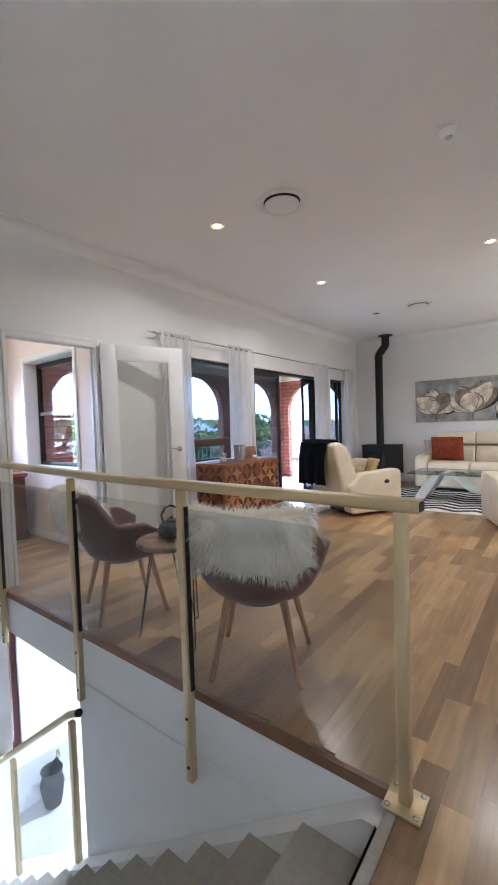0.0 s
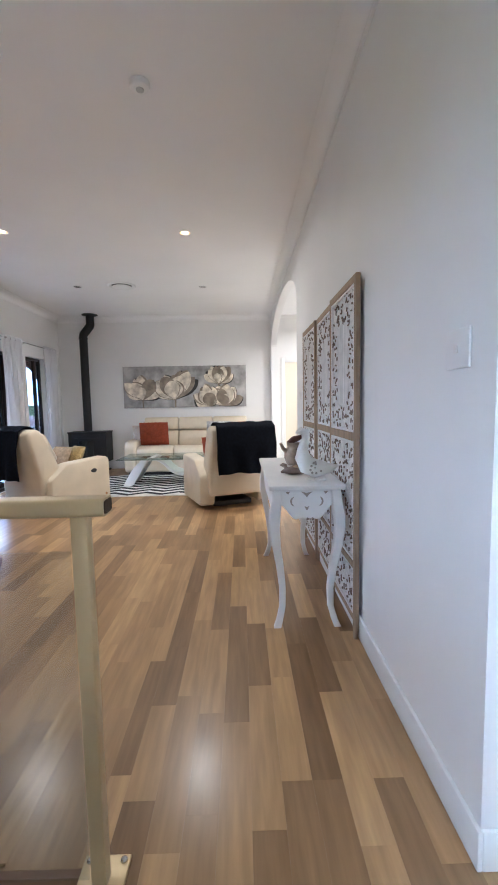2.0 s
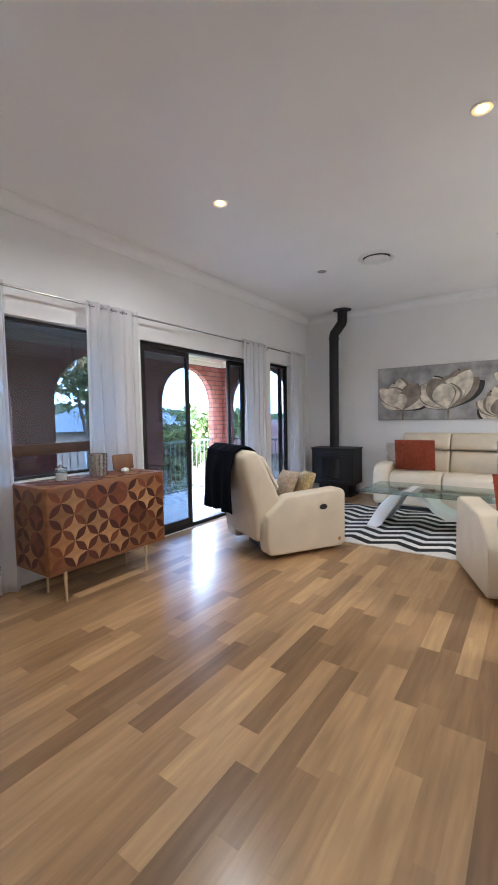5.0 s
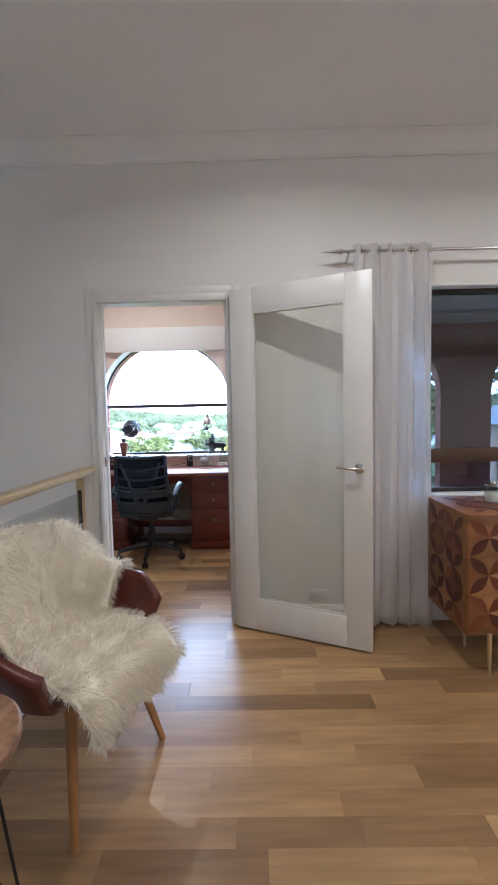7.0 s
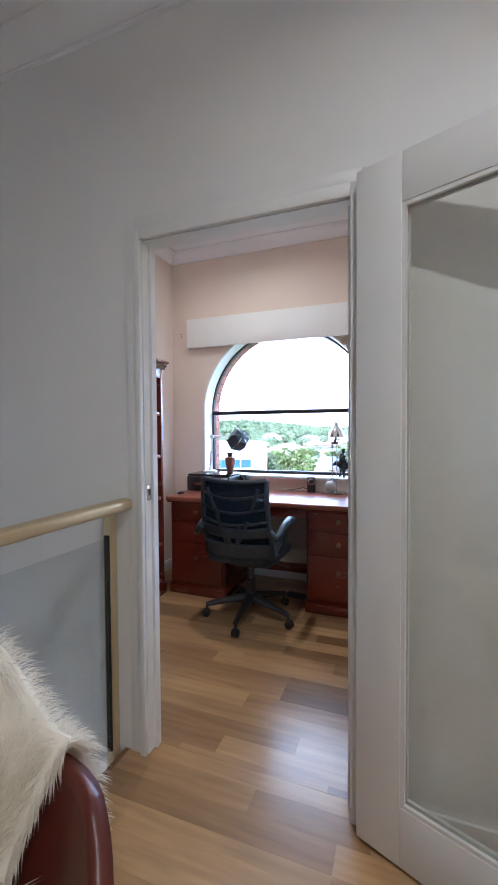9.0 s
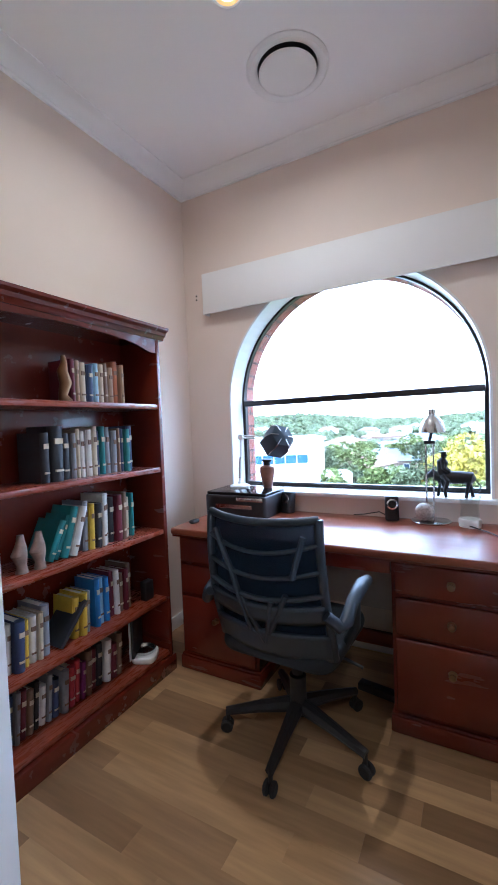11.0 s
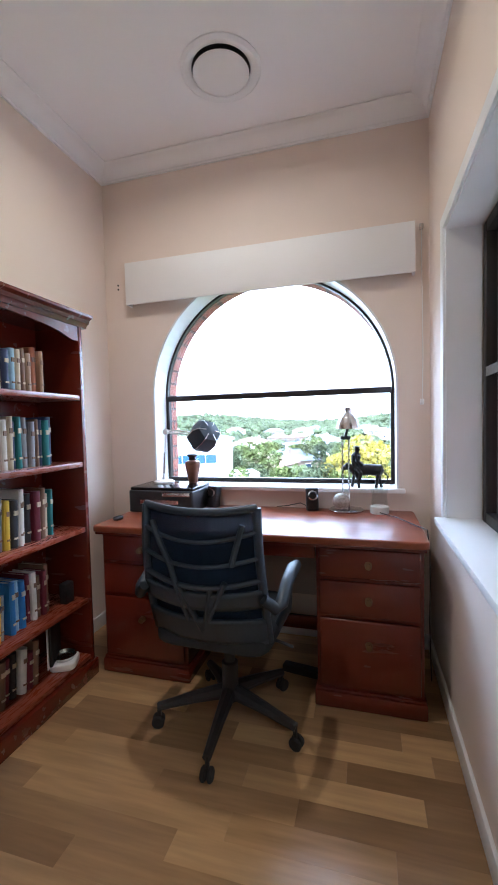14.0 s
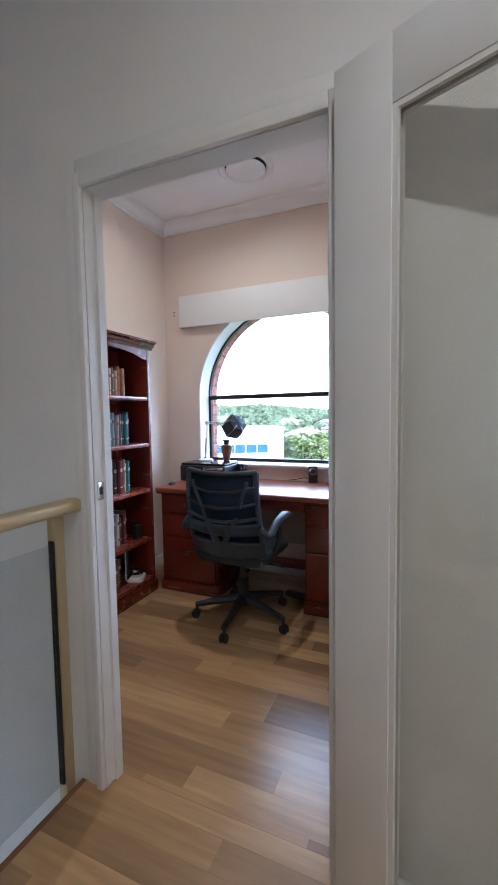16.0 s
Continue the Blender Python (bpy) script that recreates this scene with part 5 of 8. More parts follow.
INLAY = [mat("inlay_" + n_, c, 0.42, var=0.22, scale=6, stretch=(2, 2, 8), bump=0.06, bscale=60, rand=0.25) for n_, c in
         (("dark_red", (0.075, 0.016, 0.009)), ("tan", (0.33, 0.155, 0.055)), ("red_brown", (0.16, 0.045, 0.017)), ("pale", (0.42, 0.23, 0.095)), ("olive", (0.24, 0.115, 0.042)))]
g = 0.0942


def star_mesh(material):
    pts = []
    r0 = g * 0.96
    for q in range(4):
        a0 = q * math.pi / 2
        tip = (r0 * math.cos(a0), r0 * math.sin(a0))
        nxt = (r0 * math.cos(a0 + math.pi / 2), r0 * math.sin(a0 + math.pi / 2))
        for k in range(5):
            t = k / 5
            mx, my = tip[0] * (1 - t) + nxt[0] * t, tip[1] * (1 - t) + nxt[1] * t
            pull = 1 - 0.42 * math.sin(math.pi * t) ** 0.9
            pts.append((mx * pull, my * pull))
    return mesh_of("star", P(pts, "z", 0.0, 0.0018), material, False)


def petal_mesh(material):
    h = g * 0.5 * math.sqrt(2) * 0.95
    pts = [(h * (2 * k / 8 - 1), h * 0.40 * math.sin(math.pi * k / 8)) for k in range(9)] + [(h * (1 - 2 * k / 8), -h * 0.40 * math.sin(math.pi * k / 8)) for k in range(1, 8)]
    return mesh_of("petal", P(pts, "z", 0.0, 0.0022), material, False)


stars = [star_mesh(INLAY[i]) for i in (1, 3, 4, 2)]
petals = [petal_mesh(INLAY[i]) for i in (0, 2, 0)]
rnd = random.Random(12)


def inlay_face(to, u0, u1, v0, v1):
    """to maps face coordinates (u, v) and a turn to a pose on the face."""
    nu, nv = int((u1 - u0) / g), int((v1 - v0) / g)
    ou, ov = (u0 + u1 - nu * g) / 2, (v0 + v1 - nv * g) / 2
    for i in range(nu + 1):
        for j in range(nv + 1):
            if (i + j) % 2 and 0 < i < nu and 0 < j < nv:
                s = new("star_inlay", rnd.choice(stars))
                s.parent = sb
                s.matrix_local = to(ou + i * g, ov + j * g, 0)
            if (i + j) % 2 == 0 and i < nu:
                for dj in (-1, 1):
                    if 0 <= j + dj <= nv:
                        s = new("petal_inlay", rnd.choice(petals))
                        s.parent = sb
                        s.matrix_local = to(ou + (i + 0.5) * g, ov + (j + dj * 0.5) * g, 45 * dj)


inlay_face(lambda u, v, r: pose(SX1 + 0.0005, u, v, 90, 0, 90) @ pose(0, 0, 0, 0, 0, r), SY0 + 0.008, SY1 - 0.008, SZ0 + 0.008, SZ1 - 0.008)
inlay_face(lambda u, v, r: pose(u, SY0 - 0.0005, v, 90, 0, 0) @ pose(0, 0, 0, 0, 0, r), SX0 + 0.012, SX1 - 0.012, SZ0 + 0.008, SZ1 - 0.008)
inlay_face(lambda u, v, r: pose(u, v, SZ1 + 0.0005) @ pose(0, 0, 0, 0, 0, r), SX0 + 0.03, SX1 - 0.03, SY0 + 0.03, SY1 - 0.03)
ob = thing("glass_jar", "glass jar candle with a lid on the sideboard", "jar", pose(-2.74, 4.12, SZ1 + 0.0025))
part("jar", lathe([(0.001, 0), (0.045, 0), (0.045, 0.085), (0.040, 0.09), (0.037, 0.088), (0.040, 0.08), (0.040, 0.004), (0.001, 0.004)]), GLASS, ob)
part("wax", lathe([(0.001, 0.005), (0.039, 0.005), (0.039, 0.055), (0.001, 0.055)]), WHITE_WOOD, ob, "white wax")
part("lid", lathe([(0.001, 0.09), (0.047, 0.09), (0.047, 0.098), (0.012, 0.102), (0.010, 0.115), (0.001, 0.118)]), CHROME, ob, "silver lid")
ob = thing("candle_holder", "tall ribbed silver glass candle holder on the sideboard", "candle holder", pose(-2.74, 4.44, SZ1 + 0.0025) @ Matrix.Diagonal((1.12, 1.12, 1.12, 1)))
part("cup", lathe([(0.001, 0), (0.058, 0), (0.062, 0.16), (0.057, 0.16), (0.053, 0.006), (0.001, 0.006)], 30), mat("mercury_glass", (0.45, 0.42, 0.38), 0.25, 0.6, var=0.5, scale=50), ob)
for k in range(14):
    a = 2 * math.pi * k / 14
    part("rib", T([(0.0585 * math.cos(a), 0.0585 * math.sin(a), 0.004), (0.0625 * math.cos(a), 0.0625 * math.sin(a), 0.158)], 0.004, 6), CHROME, ob)
ob = thing("small_sign", "small brown wooden board standing on the sideboard", "sign board", pose(-2.80, 4.74, SZ1 + 0.0025, -8, 0, 78))
SIGN = mat("tan_brown_board", (0.22, 0.105, 0.045), 0.5, var=0.15, scale=4, stretch=(9, 9, 1))
part("board", B(-0.095, -0.006, 0.012, 0.095, 0.006, 0.145, 0.012), SIGN, ob)
part("foot", B(-0.06, -0.02, 0.0, 0.06, 0.02, 0.012, 0.003), SIGN, ob)
ob = single("trinket_pot", lathe([(0.001, 0), (0.026, 0), (0.035, 0.018), (0.028, 0.034), (0.010, 0.042), (0.001, 0.042)]), WHITE_WOOD, "small round white trinket pot on the sideboard", "pot", pose(-2.68, 4.66, SZ1 + 0.0025))

# ---- console table and screen ----
CX0, CX1, CY0, CY1, CZ = 0.575, 0.975, 2.875, 4.015, 0.775
# for flat patches in place of cut-outs, with the holes' shade in the colour
CUT_SHADE = mat("shaded_cutout_wood", (0.36, 0.31, 0.26), 0.9)
con = thing("console_table", "white painted console table with curved legs and a carved apron", "console table", pose(0, 0, 0))
part("top", soft_prism([(CX0, CY0), (CX1, CY0), (CX1, CY1), (CX0, CY1)], "z", CZ - 0.026, CZ, 0.012, 0.006), WHITE_WOOD, con)


def cabriole(x, y, sx, sy):
    path = [(0.0, 0.745), (0.004, 0.70), (0.016, 0.62), (0.020, 0.55), (0.010, 0.45), (-0.010, 0.33), (-0.024, 0.20), (-0.022, 0.10), (-0.004, 0.03), (0.008, 0.0)]
    half = [0.026, 0.027, 0.029, 0.027, 0.023, 0.020, 0.017, 0.016, 0.017, 0.019]
    bm = bmesh.new()
    rings = []
    for (o, z), h in zip(path, half):
        cx, cy = x + sx * o, y + sy * o
        rings.append([bm.verts.new((cx + a * h, cy + b * h, z)) for a, b in ((-1, -0.8), (-0.8, -1), (0.8, -1), (1, -0.8), (1, 0.8), (0.8, 1), (-0.8, 1), (-1, 0.8))])
    for a, b in zip(rings, rings[1:]):
        for k in range(8):
            bm.faces.new((a[k], b[k], b[(k + 1) % 8], a[(k + 1) % 8]))
    bm.faces.new(rings[0])
    bm.faces.new(rings[-1][::-1])
    bmesh.ops.recalc_face_normals(bm, faces=bm.faces)
    part("leg", bm, WHITE_WOOD, con)


for x, sx in ((CX0 + 0.047, -1), (CX1 - 0.047, 1)):
    for y, sy in ((CY0 + 0.047, -1), (CY1 - 0.047, 1)):
        cabriole(x, y, sx, sy)


def apron(u0, u1, steps=28):
    pts = []
    for k in range(steps + 1):
        t = k / steps
        e = abs(2 * t - 1)
        z = 0.595 + 0.055 * e ** 2 + 0.016 * math.cos(t * math.pi * 4) - 0.012 * (e < 0.2)
        pts.append((u0 + (u1 - u0) * t, z))
    return pts + [(u1, CZ - 0.0265), (u0, CZ - 0.0265)]


for y in (CY0 + 0.028, CY1 - 0.042):
    part("end_apron", P(apron(CX0 + 0.07, CX1 - 0.07), "y", y, y + 0.014), WHITE_WOOD, con)
    yy = (y - 0.0015, y + 0.0005) if y < 3.5 else (y + 0.0135, y + 0.0155)
    cx = (CX0 + CX1) / 2
    for sg in (-1, 1):
        arc = [(cx + sg * (0.062 + 0.026 * math.sin(a_)), 0.686 + 0.026 * math.cos(a_)) for a_ in (0.2, 0.7, 1.2, 1.7, 2.2, 2.7, 3.1)]
        arc += [(cx + sg * (0.062 + 0.006 + 0.010 * math.sin(a_)), 0.686 + 0.020 * math.cos(a_)) for a_ in (2.9, 2.2, 1.4, 0.6, 0.2)]
        part("crescent_cutout", P(arc, "y", *yy), CUT_SHADE, con, "crescent patch coloured as a shaded cut-out")
        part("corner_cutout", P([(cx + sg * 0.112, 0.738), (cx + sg * 0.088, 0.738), (cx + sg * 0.098, 0.724)], "y", *yy), CUT_SHADE, con)
    part("centre_cutout", P([(cx - 0.030, 0.738), (cx, 0.731), (cx + 0.030, 0.738), (cx + 0.006, 0.716), (cx, 0.706), (cx - 0.006, 0.716)], "y", *yy), CUT_SHADE, con)
    part("heart_cutout", P([(cx - 0.012, 0.662), (cx, 0.655), (cx + 0.012, 0.662), (cx + 0.006, 0.645), (cx, 0.638), (cx - 0.006, 0.645)], "y", *yy), CUT_SHADE, con)
for x in (CX0 + 0.028, CX1 - 0.042):
    part("side_apron", P(apron(CY0 + 0.07, CY1 - 0.07, 44), "x", x, x + 0.014), WHITE_WOOD, con)
# ornaments on the console
GREY_GLAZE = mat("grey_glaze", (0.40, 0.37, 0.34), 0.4)
GOOSE = mat("white_glazed_pottery", (0.80, 0.78, 0.74), 0.3, var=0.05, scale=10)
ob = thing("goose_ornament", "white pottery goose ornament with a floral breast on the console", "ornament", pose(0.845, 3.03, CZ, 0, 0, 8))
bm = bmesh.new()
tube(bm, [(0.13, 0, 0.075), (0.08, 0, 0.062), (0.0, 0, 0.065), (-0.05, 0, 0.085), (-0.075, 0, 0.13), (-0.072, 0, 0.18), (-0.055, 0, 0.23), (-0.058, 0, 0.265), (-0.085, 0, 0.275), (-0.11, 0, 0.262)],
     [0.005, 0.028, 0.050, 0.052, 0.042, 0.028, 0.022, 0.025, 0.020, 0.007], 18)
part("body", bm, GOOSE, ob)
part("base", lathe([(0.001, 0), (0.055, 0), (0.058, 0.008), (0.05, 0.016), (0.001, 0.016)], 24), GOOSE, ob)
for k in range(9):
    a = k * 0.7
    q = part("painted_flower", lathe([(0.001, 0.0), (0.007, 0.0), (0.005, 0.002), (0.001, 0.003)], 8), GREY_GLAZE, ob)
    q.matrix_local = pose(-0.02 + 0.011 * k * math.cos(a) * 0.5, -0.0525 + 0.001 * abs(k - 4), 0.075 + 0.03 * math.sin(a), 90, 0, 0)
JUGP = mat("brown_purple_pottery", (0.13, 0.055, 0.05), 0.35, var=0.5, scale=9)
JUGW = mat("mottled_cream_pottery", (0.36, 0.29, 0.23), 0.4, var=0.5, scale=16)
ob = thing("owl_jug", "mottled pottery jug with purple handle on the console", "jug", pose(0.80, 3.62, CZ, 0, 0, 20))
part("body", lathe([(0.001, 0), (0.045, 0), (0.052, 0.01), (0.068, 0.05), (0.066, 0.09), (0.045, 0.125), (0.05, 0.155), (0.042, 0.155), (0.036, 0.125), (0.001, 0.11)]), JUGW, ob)
part("handle", T([(0.05, 0, 0.14), (0.09, 0, 0.15), (0.10, 0, 0.11), (0.085, 0, 0.06), (0.062, 0, 0.045)], 0.012, 10), JUGP, ob)
part("spout", T([(-0.05, 0, 0.09), (-0.085, 0, 0.12), (-0.10, 0, 0.155)], [0.018, 0.013, 0.010], 10), JUGW, ob)
part("crest", T([(-0.04, 0, 0.15), (0.0, 0, 0.175), (0.04, 0, 0.185), (0.07, 0, 0.20)], [0.018, 0.024, 0.018, 0.010], 12), JUGP, ob, "purple crest")
for s in (-1, 1):
    q = part("wing", T([(0.0, s * 0.055, 0.12), (0.02, s * 0.07, 0.08), (0.025, s * 0.066, 0.04)], [0.014, 0.020, 0.008], 10), JUGP, ob)
ob = thing("duck_ornament", "small dark duck ornament lying on the console", "ornament", pose(0.745, 3.22, CZ, 0, 0, -20))
part("body", T([(-0.075, 0, 0.012), (-0.045, 0, 0.022), (0.0, 0, 0.026), (0.05, 0, 0.022), (0.08, 0, 0.016)], [0.006, 0.018, 0.026, 0.02, 0.006], 12), CARVED_DARK, ob)
part("head", T([(-0.045, 0, 0.035), (-0.05, 0, 0.052), (-0.065, 0, 0.056), (-0.08, 0, 0.052)], [0.011, 0.014, 0.012, 0.004], 10), CARVED_DARK, ob)
part("breast", T([(-0.01, 0, 0.035), (0.02, 0, 0.048), (0.045, 0, 0.038)], [0.012, 0.018, 0.008], 10), RAW_WOOD, ob)

# carved folding screen: three leaves, slightly zigzagged, leaning near the wall
screen = thing("folding_screen", "whitewashed carved wooden screen of three leaves against the wall", "folding screen", pose(0, 0, 0))
rnd = random.Random(21)


def leaf_shape(cx, cz, a, L, W):
    pts = [(0.0, 0.0), (L * 0.3, W * 0.95), (L * 0.75, W * 0.7), (L, 0.0), (L * 0.75, -W * 0.7), (L * 0.3, -W * 0.95)]
    return [(cx + x * math.cos(a) - z * math.sin(a), cz + x * math.sin(a) + z * math.cos(a)) for x, z in pts]


def carving(bm, u0, u1, z0, z1, y0, y1, hole=None, density=900, grow=1.0):
    """Scrolls of overlapping leaves that fill a field, but for an inner field."""
    area = (u1 - u0) * (z1 - z0) - ((hole[1] - hole[0]) * (hole[3] - hole[2]) if hole else 0)
    for _ in range(int(area * density)):
        for _try in range(20):
            cx, cz = rnd.uniform(u0, u1), rnd.uniform(z0, z1)
            if not hole or not (hole[0] < cx < hole[1] and hole[2] < cz < hole[3]):
                break
        L, W = rnd.uniform(0.035, 0.065) * grow, rnd.uniform(0.008, 0.015) * grow
        a = rnd.uniform(0, 2 * math.pi)
        pts = [(max(u0, min(u1, p)), max(z0, min(z1, q))) for p, q in leaf_shape(cx, cz, a, L, W)]
        d = rnd.uniform(0, 0.003)
        try:
            prism(bm, pts, "y", y0 - d, y1 - d)
        except ValueError:
            pass


def screen_leaf(m, w=0.545, h=1.80):
    lf = part("screen_leaf", B(0.0, -0.012, 0.04, 0.032, 0.012, h, 0.003), RAW_WOOD, screen)
    lf.matrix_local = m
    part("stile", B(w - 0.032, -0.012, 0.04, w, 0.012, h, 0.003), RAW_WOOD, lf)
    for za, zb in ((h - 0.036, h), (1.005, 1.045), (0.36, 0.395), (0.09, 0.12)):
        part("rail", B(0.032, -0.0115, za, w - 0.032, 0.0115, zb, 0.003), RAW_WOOD, lf, "limed brown frame rail")
    for x in (0.004, w - 0.03):
        part("foot", B(x, -0.011, 0.0, x + 0.026, 0.011, 0.04, 0.002), RAW_WOOD, lf)
    a, b = 0.050, w - 0.050
    bm = bmesh.new()
    for z0, z1 in ((1.06, h - 0.05), (0.41, 0.99), (0.13, 0.35)):
        for q in ((a - 0.018, a, z0 - 0.012, z1 + 0.012), (b, b + 0.018, z0 - 0.012, z1 + 0.012), (a, b, z0 - 0.012, z0), (a, b, z1, z1 + 0.012)):
            box(bm, q[0], -0.009, q[2], q[1], 0.009, q[3])
    part("inner_frame", bm, CARVED, lf, "whitewashed inner frame")
    fields = ((1.06, h - 0.05, (a + 0.115, b - 0.115, 1.19, h - 0.18)), (0.41, 0.99, None), (0.13, 0.35, None))
    bm = bmesh.new()
    for z0, z1, hole in fields:
        carving(bm, a, b, z0, z1, -0.006, 0.001, hole, 8200, 0.60)
    part("leaf_carving", bm, CARVED, lf, "pierced leaf carving", kind="stuff")
    # brown leaves added behind, for the gaps' shade and brown wood sides
    bm = bmesh.new()
    for z0, z1, hole in fields:
        carving(bm, a, b, z0, z1, 0.003, 0.008, hole, 700, 0.45)
    part("gap_darkening", bm, CARVED_DARK, lf, "brown leaves added behind to darken the gaps", kind="stuff")
    bm = bmesh.new()
    x0, x1, z0, z1 = fields[0][2]
    n = int((z1 - z0) / 0.022)
    for k in range(n + 1):
        z = z0 + (z1 - z0) * k / n
        box(bm, x0, -0.006, z - 0.006, x1, -0.001, z + 0.006)
    m_ = int((x1 - x0) / 0.022)
    for k in range(m_ + 1):
        x = x0 + (x1 - x0) * k / m_
        box(bm, x - 0.006, -0.003, z0, x + 0.006, 0.002, z1)
    part("woven_panel", bm, CARVED, lf, "woven lattice centre", kind="stuff")


for k in range(3):
    screen_leaf(pose(1.001 + (0.006 if k % 2 else 0.0), 2.765 + 0.5465 * k, 0.0, 0, 0, 90 - (0.7 if k % 2 else -0.7)) @ Matrix.Diagonal((1, -1, 1, 1)) @ Matrix.Diagonal((1, -1, 1, 1)))

# switches
def switch_plate(m, w, h, toggles, label):
    ob = thing("light_switch", label, "light switch", m, "wall switches")
    part("plate", B(-w / 2, -0.008, -h / 2, w / 2, 0.0, h / 2, 0.003), GLOSS, ob)
    for k in range(toggles):
        part("rocker", B(-0.008 + 0.03 * (k - (toggles - 1) / 2), -0.014, -0.012, 0.008 + 0.03 * (k - (toggles - 1) / 2), -0.008, 0.012, 0.002), WHITE_WOOD, ob)


switch_plate(pose(XR, 1.905, 1.33, 0, 0, -90), 0.12, 0.105, 1, "white plastic light switch on the wall near the corner")
switch_plate(pose(XR, 4.86, 1.30, 0, 0, -90), 0.075, 0.115, 1, "white plastic light switch beside the arched opening")


po = thing("power_outlet", "white double power outlet low on the wall behind the door", "power outlet", pose(XW, 3.21, 0.17, 0, 0, 90))
part("plate", B(-0.058, -0.008, -0.036, 0.058, 0.0, 0.036, 0.003), GLOSS, po)
for sx in (-1, 1):
    part("rocker", B(sx * 0.040 - 0.006, -0.012, 0.012, sx * 0.040 + 0.006, -0.008, 0.026, 0.001), WHITE_WOOD, po)
    # black slips on the plate for the shade in the pin holes
    for dx, dz, rot in ((-0.007, 0.004, 30), (0.007, 0.004, -30), (0.0, -0.012, 0)):
        part("pin_hole_shade", B(-0.0012, -0.0005, -0.004, 0.0012, 0.0005, 0.004), BLACK, po).matrix_local = pose(sx * 0.024 + dx, -0.0082, dz - 0.004, 0, rot, 0)

# ---- tub chairs, sheepskins and the small table ----
def tub_chair(m, label):
    ob = thing("tub_chair", label, "chair", m, "tub chairs by the balustrade")

    def rim(th):
        a = abs(th)
        k = max(0.0, min(1.0, (a - 0.75) / 0.55))
        k = k * k * (3 - 2 * k)
        f = max(0.0, (a - 1.75) / 0.45)
        return 0.83 * (1 - k) + 0.635 * k - 0.085 * f

    def shell(u, v):
        th = (2 * u - 1) * 2.15
        r = 0.12 + 0.215 * v ** 0.55
        lean = 0.05 * v * v * max(0.0, math.cos(th))
        x, y = math.sin(th) * r * 1.04, -math.cos(th) * (r + lean) * 0.98
        return (x, y, 0.375 + (rim(th) - 0.375) * v ** 1.5)
    part("shell", surface(shell, 56, 18), TAN_SHELL, ob, "dark brown leather tub shell", solid=0.036)
    part("seat", lathe([(0.001, 0.36), (0.16, 0.37), (0.225, 0.40), (0.245, 0.435), (0.225, 0.462), (0.001, 0.47)], 36), TAN_SHELL, ob)
    part("under_frame", lathe([(0.001, 0.345), (0.14, 0.345), (0.15, 0.362), (0.001, 0.362)], 24), BLACK, ob)
    for x, y in ((-0.235, 0.215), (0.235, 0.215), (-0.215, -0.215), (0.215, -0.215)):
        part("leg", T([(x * 0.62, y * 0.62, 0.40), (x, y, 0.0)], [0.021, 0.0125], 14), BEECH, ob, "honey coloured wooden leg")
    return ob


CH_A = pose(-1.955, 2.14, 0, 0, 0, -21)
CH_B = pose(-0.785, 2.135, 0, 0, 0, 27)
tub_chair(CH_A, "dark brown leather tub chair on honey wood legs")
tub_chair(CH_B, "dark brown leather tub chair standing back to the balustrade")


